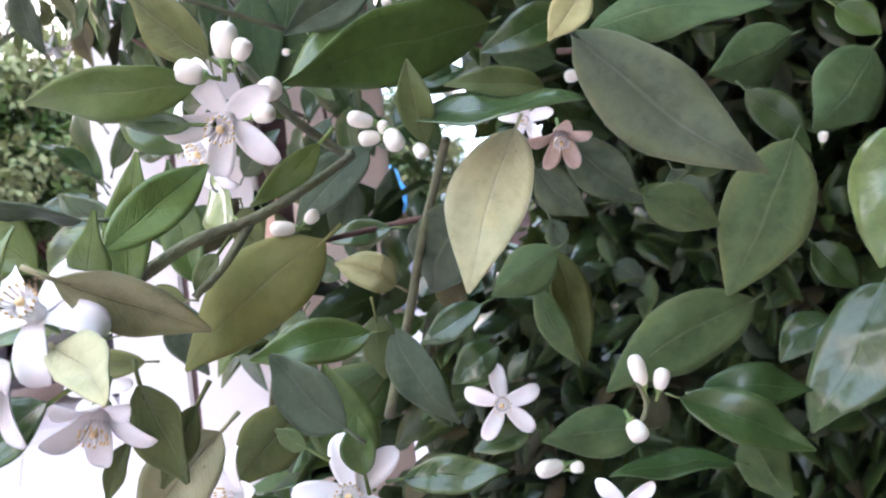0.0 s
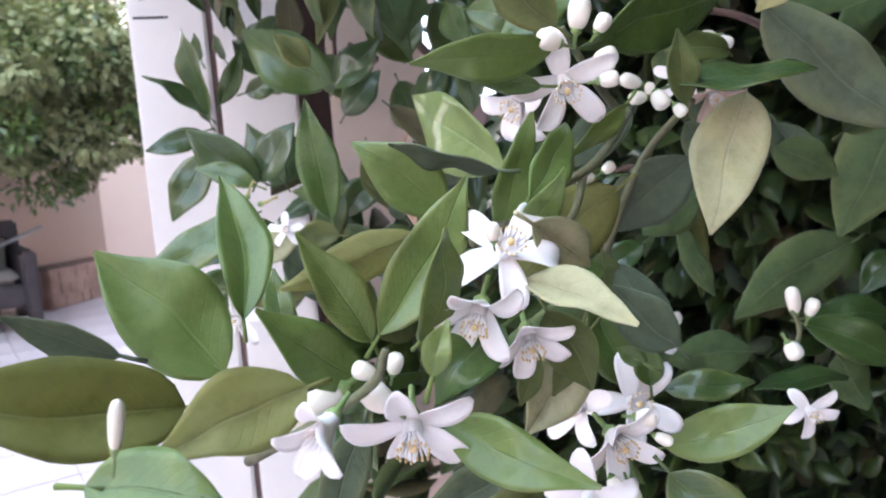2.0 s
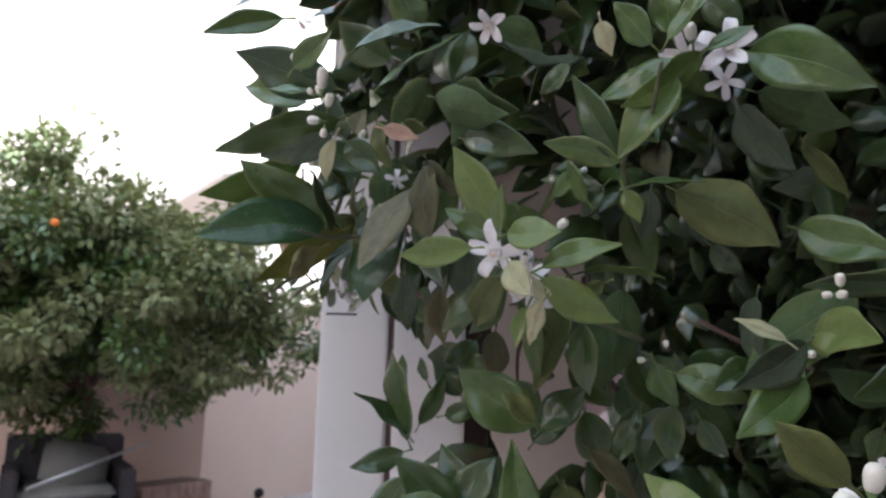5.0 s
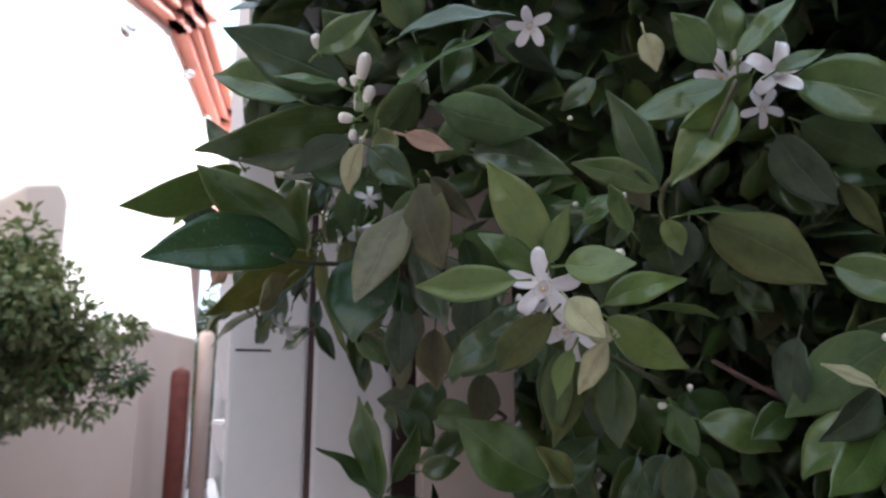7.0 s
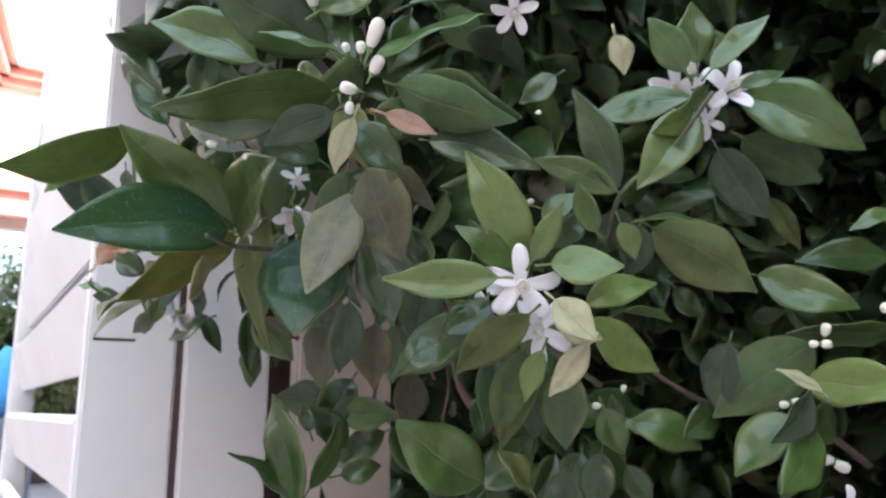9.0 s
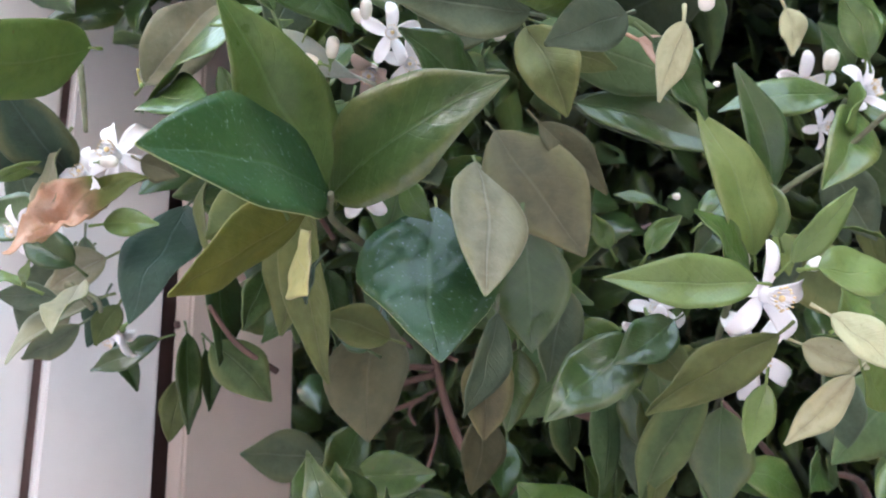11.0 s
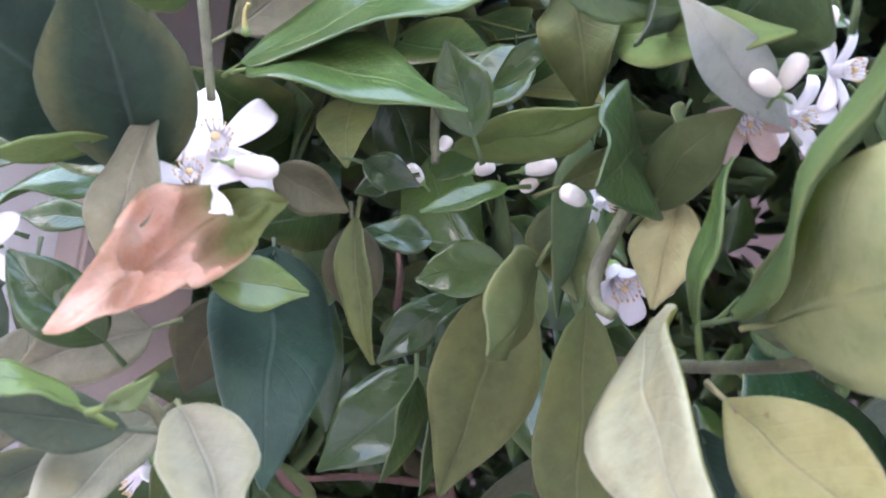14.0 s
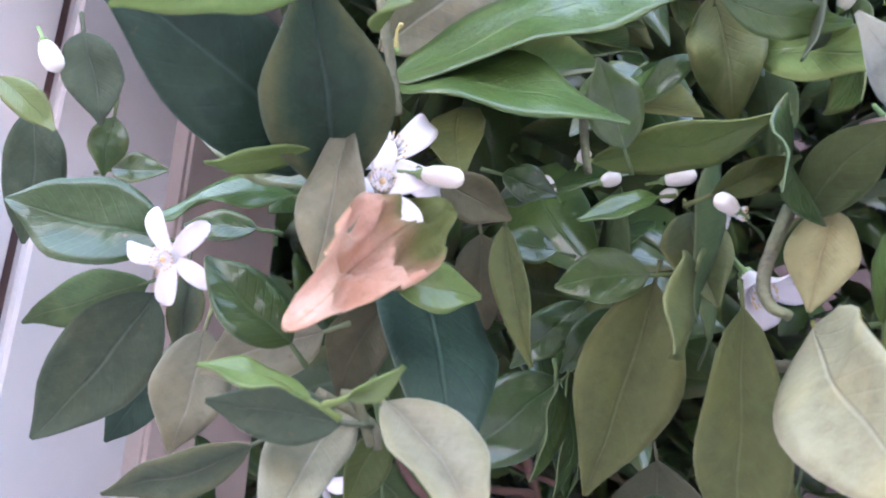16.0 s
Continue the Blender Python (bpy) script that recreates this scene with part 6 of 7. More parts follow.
leaf("young", (-0.3610, 0.6531, 1.4513), (-0.3437, 0.6357, 1.4514), 0.0137, (-0.86, -0.42, -0.30), roll=0, curl=0.40, fold=0.20, wave=0.08)
leaf("half_dry", (-0.3470, 0.6429, 1.4747), (-0.3990, 0.6594, 1.4313), 0.0218, (-0.80, -0.49, -0.33), roll=12, curl=0.50, fold=0.35, wave=0.30, fat=0.55, crumple=0.13)
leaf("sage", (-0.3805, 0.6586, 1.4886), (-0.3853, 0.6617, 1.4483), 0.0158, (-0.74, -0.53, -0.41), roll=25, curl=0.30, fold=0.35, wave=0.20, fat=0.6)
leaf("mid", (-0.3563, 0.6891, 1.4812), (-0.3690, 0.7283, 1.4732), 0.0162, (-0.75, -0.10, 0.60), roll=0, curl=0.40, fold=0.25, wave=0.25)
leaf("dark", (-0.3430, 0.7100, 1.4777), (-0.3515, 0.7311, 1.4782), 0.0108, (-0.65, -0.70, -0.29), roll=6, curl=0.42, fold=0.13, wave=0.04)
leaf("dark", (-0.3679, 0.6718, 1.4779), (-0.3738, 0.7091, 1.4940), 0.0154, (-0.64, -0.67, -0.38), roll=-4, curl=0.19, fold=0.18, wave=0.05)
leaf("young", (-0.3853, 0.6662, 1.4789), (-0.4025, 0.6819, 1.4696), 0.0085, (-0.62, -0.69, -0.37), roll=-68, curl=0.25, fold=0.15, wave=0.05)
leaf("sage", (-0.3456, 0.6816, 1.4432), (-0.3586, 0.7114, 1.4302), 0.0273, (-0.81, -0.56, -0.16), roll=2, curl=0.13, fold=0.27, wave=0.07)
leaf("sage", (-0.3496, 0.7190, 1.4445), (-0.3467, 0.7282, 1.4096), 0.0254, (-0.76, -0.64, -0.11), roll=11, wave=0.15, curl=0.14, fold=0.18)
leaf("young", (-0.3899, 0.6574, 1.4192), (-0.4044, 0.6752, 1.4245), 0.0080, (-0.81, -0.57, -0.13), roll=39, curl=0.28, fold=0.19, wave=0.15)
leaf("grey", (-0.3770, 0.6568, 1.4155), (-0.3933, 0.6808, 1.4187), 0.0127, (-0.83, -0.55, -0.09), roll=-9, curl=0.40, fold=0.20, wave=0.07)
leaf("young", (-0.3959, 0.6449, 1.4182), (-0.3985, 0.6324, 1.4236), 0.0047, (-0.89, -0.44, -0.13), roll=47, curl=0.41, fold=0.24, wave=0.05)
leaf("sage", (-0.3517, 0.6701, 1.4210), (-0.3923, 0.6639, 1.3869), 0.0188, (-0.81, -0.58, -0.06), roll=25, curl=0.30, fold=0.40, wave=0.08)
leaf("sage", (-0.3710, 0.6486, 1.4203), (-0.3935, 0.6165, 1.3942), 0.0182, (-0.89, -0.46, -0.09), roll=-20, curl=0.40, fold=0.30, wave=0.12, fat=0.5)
leaf("brownish", (-0.3198, 0.6754, 1.4573), (-0.3164, 0.6916, 1.4292), 0.0237, (-0.87, -0.46, -0.18), roll=5, curl=0.34, fold=0.28, wave=0.09)
leaf("dark", (-0.3509, 0.7384, 1.4746), (-0.3759, 0.7795, 1.4832), 0.0306, (-0.63, -0.71, -0.30), roll=0, curl=0.30, fold=0.20, wave=0.08)
leaf("grey", (-0.3351, 0.7530, 1.4613), (-0.3432, 0.7871, 1.4138), 0.0313, (-0.69, -0.72, -0.13), roll=0, curl=0.35, fold=0.30, wave=0.08)
leaf("dark", (-0.3143, 0.7766, 1.4725), (-0.3270, 0.8228, 1.4563), 0.0198, (0.66, 0.72, 0.20), roll=-8, curl=-0.31, fold=0.22, wave=0.16)
leaf("teal", (-0.3000, 0.7786, 1.4454), (-0.2980, 0.7998, 1.4157), 0.0202, (-0.72, -0.68, -0.09), roll=12, curl=0.25, fold=0.19, wave=0.12)
leaf("grey", (-0.3477, 0.7002, 1.4119), (-0.3584, 0.7392, 1.3985), 0.0145, (-0.77, -0.64, -0.02), roll=-27, curl=0.31, fold=0.18, wave=0.14)
leaf("grey", (-0.3729, 0.7645, 1.5402), (-0.3616, 0.7611, 1.5117), 0.0265, (-0.58, -0.68, -0.45), roll=11, curl=0.38, fold=0.25, wave=0.15)
leaf("grey", (-0.3457, 0.8154, 1.5343), (-0.3320, 0.8234, 1.4859), 0.0223, (-0.57, -0.75, -0.33), roll=-7, curl=0.43, fold=0.14, wave=0.05)
leaf("young", (-0.4024, 0.7558, 1.5050), (-0.3927, 0.7430, 1.4918), 0.0099, (-0.54, -0.73, -0.41), roll=-0, curl=0.16, fold=0.15, wave=0.11)
leaf("dark", (-0.3340, 0.7872, 1.5328), (-0.3288, 0.7930, 1.5114), 0.0180, (-0.62, -0.68, -0.38), roll=-10, curl=0.24, fold=0.17, wave=0.15)
leaf("dark", (-0.3249, 0.7933, 1.5160), (-0.3172, 0.7732, 1.5167), 0.0140, (-0.65, -0.66, -0.37), roll=-12, curl=0.28, fold=0.19, wave=0.06)
leaf("grey", (-0.3297, 0.7457, 1.4706), (-0.3231, 0.7522, 1.4442), 0.0123, (-0.74, -0.64, -0.21), roll=-4, curl=0.23, fold=0.17, wave=0.11)
leaf("brownish", (-0.3488, 0.6465, 1.4836), (-0.3386, 0.6294, 1.4740), 0.0156, (-0.82, -0.45, -0.36), roll=2, curl=0.26, fold=0.19, wave=0.11)
leaf("mid", (-0.3146, 0.5926, 1.4863), (-0.3292, 0.6128, 1.4758), 0.0092, (-0.89, -0.27, -0.36), roll=23, curl=0.16, fold=0.25, wave=0.08)
leaf("olive", (-0.2758, 0.5848, 1.4944), (-0.2862, 0.5785, 1.4589), 0.0286, (-0.92, -0.18, -0.36), roll=-10, curl=0.20, fold=0.20, wave=0.08)
leaf("mid", (-0.2952, 0.5975, 1.4681), (-0.2943, 0.6276, 1.4664), 0.0178, (-0.89, -0.32, -0.33), roll=0, curl=0.40, fold=0.20, wave=0.08)
leaf("dark", (-0.2707, 0.6223, 1.4662), (-0.2778, 0.6469, 1.4434), 0.0160, (-0.92, -0.34, -0.19), roll=-9, curl=0.16, fold=0.24, wave=0.15)
leaf("dark", (-0.2715, 0.6121, 1.4636), (-0.2711, 0.6311, 1.4421), 0.0120, (-0.94, -0.30, -0.19), roll=-9, curl=0.24, fold=0.21, wave=0.08)
leaf("olive", (-0.3177, 0.6376, 1.4801), (-0.3197, 0.6290, 1.4363), 0.0109, (-0.84, -0.44, -0.31), roll=35, curl=0.50, fold=0.50, wave=0.08)
leaf("brownish", (-0.2821, 0.6571, 1.4913), (-0.2706, 0.6579, 1.4586), 0.0227, (-0.87, -0.42, -0.26), roll=-8, curl=0.21, fold=0.19, wave=0.13)
leaf("dark", (-0.2477, 0.6359, 1.4433), (-0.2539, 0.6798, 1.4084), 0.0305, (-0.89, -0.43, -0.12), roll=0, curl=0.30, fold=0.20, wave=0.08)
leaf("teal", (-0.2354, 0.6517, 1.4464), (-0.2187, 0.6391, 1.4137), 0.0271, (-0.94, -0.33, -0.08), roll=-9, curl=0.13, fold=0.16, wave=0.14)
leaf("olive", (-0.3163, 0.5771, 1.4843), (-0.3108, 0.5527, 1.4954), 0.0099, (-0.91, -0.08, -0.40), roll=4, curl=0.31, fold=0.21, wave=0.12)
leaf("dark", (-0.3029, 0.6325, 1.4972), (-0.3062, 0.6446, 1.4932), 0.0163, (-0.85, -0.38, -0.37), roll=-5, curl=0.11, fold=0.29, wave=0.11)
leaf("dark", (-0.2660, 0.6333, 1.4882), (-0.2758, 0.6559, 1.4908), 0.0183, (-0.88, -0.36, -0.31), roll=10, curl=0.16, fold=0.15, wave=0.15)
leaf("mid", (-0.2976, 0.5164, 1.5451), (-0.2876, 0.4985, 1.5367), 0.0199, (-0.84, 0.15, -0.53), roll=-13, curl=0.41, fold=0.16, wave=0.07)
leaf("mid", (-0.2927, 0.5274, 1.4568), (-0.2834, 0.5203, 1.4387), 0.0135, (-0.98, 0.10, -0.19), roll=-6, curl=0.19, fold=0.23, wave=0.08)
leaf("mid", (-0.2027, 0.4639, 1.4278), (-0.2010, 0.4466, 1.4418), 0.0203, (-0.95, 0.25, -0.19), roll=1, curl=0.29, fold=0.19, wave=0.07)
leaf("olive", (-0.1787, 0.4803, 1.3932), (-0.1695, 0.4644, 1.3702), 0.0241, (-0.98, 0.19, -0.03), roll=-14, curl=0.28, fold=0.11, wave=0.07)
leaf("dark", (-0.1591, 0.5015, 1.3736), (-0.1499, 0.4947, 1.3388), 0.0307, (-0.99, 0.11, 0.04), roll=3, curl=0.36, fold=0.25, wave=0.14)
leaf("dark", (-0.3089, 0.6409, 1.5016), (-0.3028, 0.6241, 1.4946), 0.0235, (-0.82, -0.34, -0.47), roll=-2, curl=0.33, fold=0.20, wave=0.10)
# upper left shoots over the fence
leaf("dark", (-0.3198, 0.5308, 1.5231), (-0.3753, 0.5139, 1.5018), 0.0321, (0.19, -0.93, -0.32), roll=-1, curl=0.40, fold=0.25, wave=0.08)
leaf("dark", (-0.2819, 0.5020, 1.5704), (-0.3231, 0.4960, 1.6006), 0.0406, (0.11, -0.89, -0.43), roll=-13, curl=0.17, fold=0.23, wave=0.06)
leaf("dark", (-0.2598, 0.4980, 1.5930), (-0.2787, 0.4896, 1.6370), 0.0406, (-0.06, 0.88, 0.48), roll=2, curl=-0.45, fold=0.22, wave=0.10)
leaf("dark", (-0.2507, 0.5235, 1.5658), (-0.2825, 0.5310, 1.5239), 0.0373, (-0.06, 0.93, 0.36), roll=-13, curl=-0.15, fold=0.18, wave=0.10)
leaf("dark", (-0.3076, 0.5561, 1.4970), (-0.3551, 0.5611, 1.4676), 0.0385, (0.15, -0.95, -0.26), roll=10, curl=0.14, fold=0.14, wave=0.09)
leaf("dark", (-0.2804, 0.5737, 1.5131), (-0.2842, 0.5846, 1.4544), 0.0397, (-0.08, 0.96, 0.26), roll=6, curl=-0.30, fold=0.22, wave=0.05)
leaf("olive", (-0.3191, 0.5826, 1.4634), (-0.3483, 0.5879, 1.4335), 0.0348, (-0.15, 0.97, 0.20), roll=10, curl=-0.34, fold=0.24, wave=0.12)
leaf("dark", (-0.2405, 0.5758, 1.5042), (-0.2492, 0.5866, 1.4454), 0.0397, (-0.02, 0.97, 0.24), roll=6, curl=-0.36, fold=0.28, wave=0.09)
leaf("dark", (-0.2188, 0.5168, 1.6032), (-0.2319, 0.5245, 1.5616), 0.0373, (-0.01, -0.91, -0.42), roll=-11, curl=0.44, fold=0.21, wave=0.16)
leaf("dark", (-0.1957, 0.5153, 1.6129), (-0.1579, 0.5198, 1.5907), 0.0373, (0.08, 0.89, 0.44), roll=7, curl=-0.16, fold=0.11, wave=0.06)
leaf("dark", (-0.2076, 0.5461, 1.5559), (-0.2309, 0.5530, 1.5176), 0.0385, (0.02, 0.94, 0.34), roll=6, curl=-0.17, fold=0.12, wave=0.14)
leaf("grey", (-0.3328, 0.5454, 1.5533), (-0.3463, 0.5541, 1.5056), 0.0337, (0.17, -0.93, -0.33), roll=6, curl=0.38, fold=0.28, wave=0.14)
leaf("dark", (-0.2712, 0.6277, 1.4425), (-0.2624, 0.6354, 1.4013), 0.0211, (0.05, -0.99, -0.15), roll=12, curl=0.44, fold=0.14, wave=0.09)
leaf("dark", (-0.2501, 0.6278, 1.4430), (-0.2335, 0.6356, 1.4019), 0.0211, (0.02, -0.99, -0.15), roll=-1, curl=0.36, fold=0.20, wave=0.12)
leaf("dark", (-0.2869, 0.6285, 1.4370), (-0.2968, 0.6343, 1.4057), 0.0190, (0.09, -0.98, -0.15), roll=-6, curl=0.36, fold=0.30, wave=0.07)
leaf("dark", (-0.1543, 0.5531, 1.4120), (-0.1578, 0.5633, 1.3568), 0.0280, (0.12, 0.99, 0.11), roll=9, curl=-0.18, fold=0.21, wave=0.14)
leaf("dark", (-0.1256, 0.5601, 1.3759), (-0.1060, 0.5688, 1.3304), 0.0373, (0.18, 0.98, 0.06), roll=-5, curl=-0.15, fold=0.17, wave=0.07)
leaf("dark", (-0.0784, 0.5655, 1.3494), (-0.0540, 0.5750, 1.2994), 0.0420, (-0.25, -0.97, -0.02), roll=-7, curl=0.43, fold=0.20, wave=0.11)
leaf("mid", (-0.1327, 0.5467, 1.3383), (-0.1004, 0.5535, 1.3035), 0.0316, (-0.18, -0.98, -0.01), roll=3, curl=0.18, fold=0.30, wave=0.05)
leaf("mid", (-0.3271, 0.3286, 1.5163), (-0.3678, 0.3205, 1.5030), 0.0150, (0.26, -0.86, -0.44), roll=4, curl=0.26, fold=0.26, wave=0.10)
leaf("dark", (-0.2084, 0.5908, 1.2176), (-0.2355, 0.6016, 1.2687), 0.0280, (0.05, -1.00, -0.02), roll=-13, curl=0.32, fold=0.15, wave=0.14)
leaf("olive", (-0.1366, 0.5834, 1.2394), (-0.1189, 0.5738, 1.1868), 0.0373, (-0.10, -0.99, 0.03), roll=-10, curl=0.44, fold=0.14, wave=0.06)
leaf("dark", (-0.0872, 0.6321, 1.3498), (-0.1011, 0.6289, 1.3114), 0.0397, (-0.14, -0.98, -0.15), roll=12, curl=0.14, fold=0.26, wave=0.07)
leaf("dark", (-0.1626, 0.6027, 1.2037), (-0.1865, 0.5999, 1.1577), 0.0289, (-0.02, -1.00, 0.08), roll=-13, curl=0.40, fold=0.13, wave=0.14)
leaf("grey", (-0.2031, 0.5642, 1.1772), (-0.1820, 0.5536, 1.1214), 0.0316, (0.00, -0.99, 0.13), roll=0, curl=0.22, fold=0.23, wave=0.09)
leaf("dark", (-0.1603, 0.5991, 1.1795), (-0.1363, 0.5895, 1.1343), 0.0337, (-0.07, -0.99, 0.11), roll=13, curl=0.11, fold=0.18, wave=0.07)
leaf("dark", (-0.1075, 0.6278, 1.2971), (-0.0833, 0.6174, 1.2456), 0.0348, (-0.14, -0.99, -0.06), roll=10, curl=0.21, fold=0.19, wave=0.16)
leaf("dark", (-0.0661, 0.6469, 1.3315), (-0.0512, 0.6377, 1.2793), 0.0409, (0.19, 0.98, 0.11), roll=-6, curl=-0.40, fold=0.12, wave=0.05)
leaf("dark", (-0.1556, 0.6107, 1.2702), (-0.1232, 0.6109, 1.3058), 0.0433, (-0.08, -0.99, -0.09), roll=-3, curl=0.36, fold=0.15, wave=0.06)
leaf("dark", (-0.2046, 0.6503, 1.3598), (-0.2336, 0.6488, 1.3178), 0.0298, (0.04, -0.99, -0.16), roll=6, curl=0.40, fold=0.21, wave=0.15)
leaf("dark", (-0.1308, 0.6201, 1.2150), (-0.1638, 0.6205, 1.1832), 0.0348, (-0.06, -1.00, 0.05), roll=0, curl=0.36, fold=0.29, wave=0.14)
leaf("grey", (-0.0661, 0.5962, 1.2578), (-0.0852, 0.5926, 1.2115), 0.0337, (-0.18, -0.98, -0.01), roll=-1, curl=0.26, fold=0.20, wave=0.13)
leaf("dark", (-0.1739, 0.6409, 1.3226), (-0.1487, 0.6316, 1.2809), 0.0397, (-0.04, -0.99, -0.10), roll=6, curl=0.24, fold=0.30, wave=0.07)
leaf("dark", (-0.2186, 0.6251, 1.3092), (-0.2440, 0.6329, 1.3401), 0.0241, (0.06, -0.99, -0.14), roll=5, curl=0.27, fold=0.11, wave=0.09)
leaf("dark", (-0.1913, 0.6335, 1.2499), (-0.2248, 0.6333, 1.2132), 0.0298, (-0.03, 1.00, 0.00), roll=3, curl=-0.41, fold=0.23, wave=0.15)
leaf("dark", (-0.1107, 0.5712, 1.1768), (-0.1412, 0.5722, 1.1515), 0.0327, (-0.10, -0.99, 0.11), roll=-13, curl=0.44, fold=0.10, wave=0.10)
leaf("dark", (0.0870, 0.4447, 1.3354), (0.0313, 0.4338, 1.3133), 0.0262, (-0.13, -0.96, -0.23), roll=-4, curl=0.40, fold=0.22, wave=0.09)
leaf("dark", (0.0813, 0.4738, 1.3124), (0.0311, 0.4645, 1.3322), 0.0245, (0.12, 0.97, 0.21), roll=-6, curl=-0.27, fold=0.27, wave=0.14)
leaf("dark", (-0.2237, 0.5222, 1.3897), (-0.2242, 0.5309, 1.3530), 0.0339, (-0.36, -0.93, -0.08), roll=-3, curl=0.15, fold=0.14, wave=0.11)
leaf("brownish", (-0.1916, 0.5696, 1.3630), (-0.1922, 0.5792, 1.3226), 0.0331, (-0.39, -0.92, -0.02), roll=6, curl=0.13, fold=0.15, wave=0.09)
leaf("grey", (-0.2163, 0.5010, 1.4172), (-0.2179, 0.5118, 1.3740), 0.0332, (-0.39, -0.91, -0.13), roll=-1, curl=0.14, fold=0.23, wave=0.05)
leaf("dark", (-0.2214, 0.5075, 1.4485), (-0.2143, 0.5101, 1.4227), 0.0301, (-0.38, -0.90, -0.21), roll=0, curl=0.41, fold=0.18, wave=0.12)
leaf("grey", (-0.2093, 0.6760, 1.3429), (-0.2510, 0.7010, 1.3467), 0.0317, (-0.75, -0.67, 0.02), roll=0, curl=0.30, fold=0.20, wave=0.08)
leaf("young", (-0.3168, 0.5631, 1.5272), (-0.3324, 0.5284, 1.5141), 0.0147, (-0.60, -0.20, -0.50), roll=0, curl=0.30, fold=0.20, wave=0.08)
leaf("mid", (-0.2903, 0.6031, 1.5355), (-0.2953, 0.5824, 1.5408), 0.0144, (-0.70, -0.20, 0.60), roll=0, curl=0.30, fold=0.20, wave=0.08)
leaf("dark", (-0.2551, 0.6013, 1.5659), (-0.2746, 0.6252, 1.5301), 0.0240, (-0.87, -0.13, -0.49), roll=0, curl=0.30, fold=0.20, wave=0.08)
leaf("dark", (-0.2924, 0.4847, 1.4780), (-0.3347, 0.4876, 1.4937), 0.0262, (-0.16, -0.93, -0.34), roll=0, curl=0.30, fold=0.20, wave=0.08)
leaf("sage", (-0.3359, 0.6755, 1.5390), (-0.3170, 0.6362, 1.5812), 0.0361, (-0.42, -0.77, -0.49), roll=0, curl=0.20, fold=0.20, wave=0.08, fat=0.52)

# ---- blossom, buds and twigs ----
flower((-0.0684, 0.2559, 1.2613), (-0.05, -0.86, -0.50), 0.0410, 58, 20, 5, 0)
flower((-0.0785, 0.2780, 1.2564), (-0.69, -0.55, -0.48), 0.0390, 30, 0, 5, 2)
flower((-0.1065, 0.1946, 1.2049), (0.07, -0.88, 0.47), 0.0375, 72, 40, 5, 1)
flower((-0.1154, 0.1902, 1.1902), (-0.36, -0.70, -0.61), 0.0347, 45, 0, 5, 2)
flower((-0.0981, 0.2060, 1.1767), (0.03, -0.75, -0.66), 0.0326, 45, 20, 5, 0)
flower((-0.1394, 0.1812, 1.1592), (-0.08, -0.84, -0.54), 0.0388, 66, 12, 5, 0)
flower((-0.1604, 0.1401, 1.1770), (-0.46, -0.82, -0.35), 0.0286, 15, 0, 5, 0, stamens=False)
flower((-0.0404, 0.2686, 1.1243), (-0.01, -0.97, 0.24), 0.0420, 60, 20, 5, 0)
flower((-0.0732, 0.2251, 1.1074), (-0.47, -0.84, -0.27), 0.0384, 60, 0, 5, 1)
flower((-0.0622, 0.2313, 1.1270), (0.23, -0.92, -0.32), 0.0386, 40, 30, 5, 0)
flower((-0.0703, 0.2388, 1.1364), (-0.73, -0.64, 0.25), 0.0329, 50, 0, 5, 0)
flower((0.0660, 0.3089, 1.0953), (-0.10, -0.99, -0.13), 0.0299, 65, 30, 5, 0)
flower((0.0257, 0.4164, 1.1160), (-0.12, -0.99, 0.05), 0.0418, 65, 0, 5, 0)
flower((0.0690, 0.4119, 1.2621), (-0.06, -0.75, -0.66), 0.0400, 35, 0, 5, 0, wilted=True, label="wilted brownish blossom")
flower((-0.2291, 0.0994, 1.1800), (-0.55, -0.60, -0.55), 0.0215, 38, 10, 5, 0)
flower((-0.2159, 0.0970, 1.1762), (-0.25, -0.85, -0.45), 0.0225, 45, 0, 5, 0)
flower((-0.2085, 0.1003, 1.1709), (0.25, -0.85, -0.45), 0.0200, 42, 50, 5, 1)
flower((-0.1995, 0.1127, 1.1590), (0.18, -0.83, -0.53), 0.0241, 30, 0, 5, 0)
flower((-0.1978, 0.4651, 1.1915), (-0.08, -0.98, 0.19), 0.0228, 65, 0, 5, 0)
flower((-0.2438, 0.5147, 1.1251), (-0.09, -0.99, 0.07), 0.0430, 60, 0, 5, 0)
flower((-0.1993, 0.4183, 1.4025), (-0.40, -0.84, -0.37), 0.0404, 70, 0, 5, 0)
flower((-0.1765, 0.4339, 1.3810), (-0.76, -0.59, -0.28), 0.0394, 70, 30, 5, 1)
flower((-0.0721, 0.4191, 1.5428), (-0.71, -0.53, -0.47), 0.0347, 55, 0, 5, 0)
flower((-0.0542, 0.3961, 1.5351), (-0.20, -0.98, -0.09), 0.0401, 40, 0, 5, 2)
flower((-0.0473, 0.4193, 1.5232), (-0.41, -0.86, -0.32), 0.0246, 75, 36, 5, 0)
flower((-0.2065, 0.4078, 1.5563), (-0.30, -0.61, -0.74), 0.0268, 50, 0, 5, 0)
flower((0.0524, 0.4189, 1.2719), (-0.42, -0.89, -0.20), 0.0304, 60, 0, 5, 0)
flower((-0.3184, 0.5091, 1.5068), (-0.54, -0.76, -0.37), 0.0237, 65, 0, 5, 0)
flower((-0.3080, 0.5297, 1.5042), (-0.52, -0.19, -0.84), 0.0289, 30, 0, 5, 0, wilted=True, label="wilted brownish blossom")
flower((-0.1883, 0.4730, 1.3982), (-0.45, -0.36, -0.82), 0.0322, 50, 0, 5, 1)
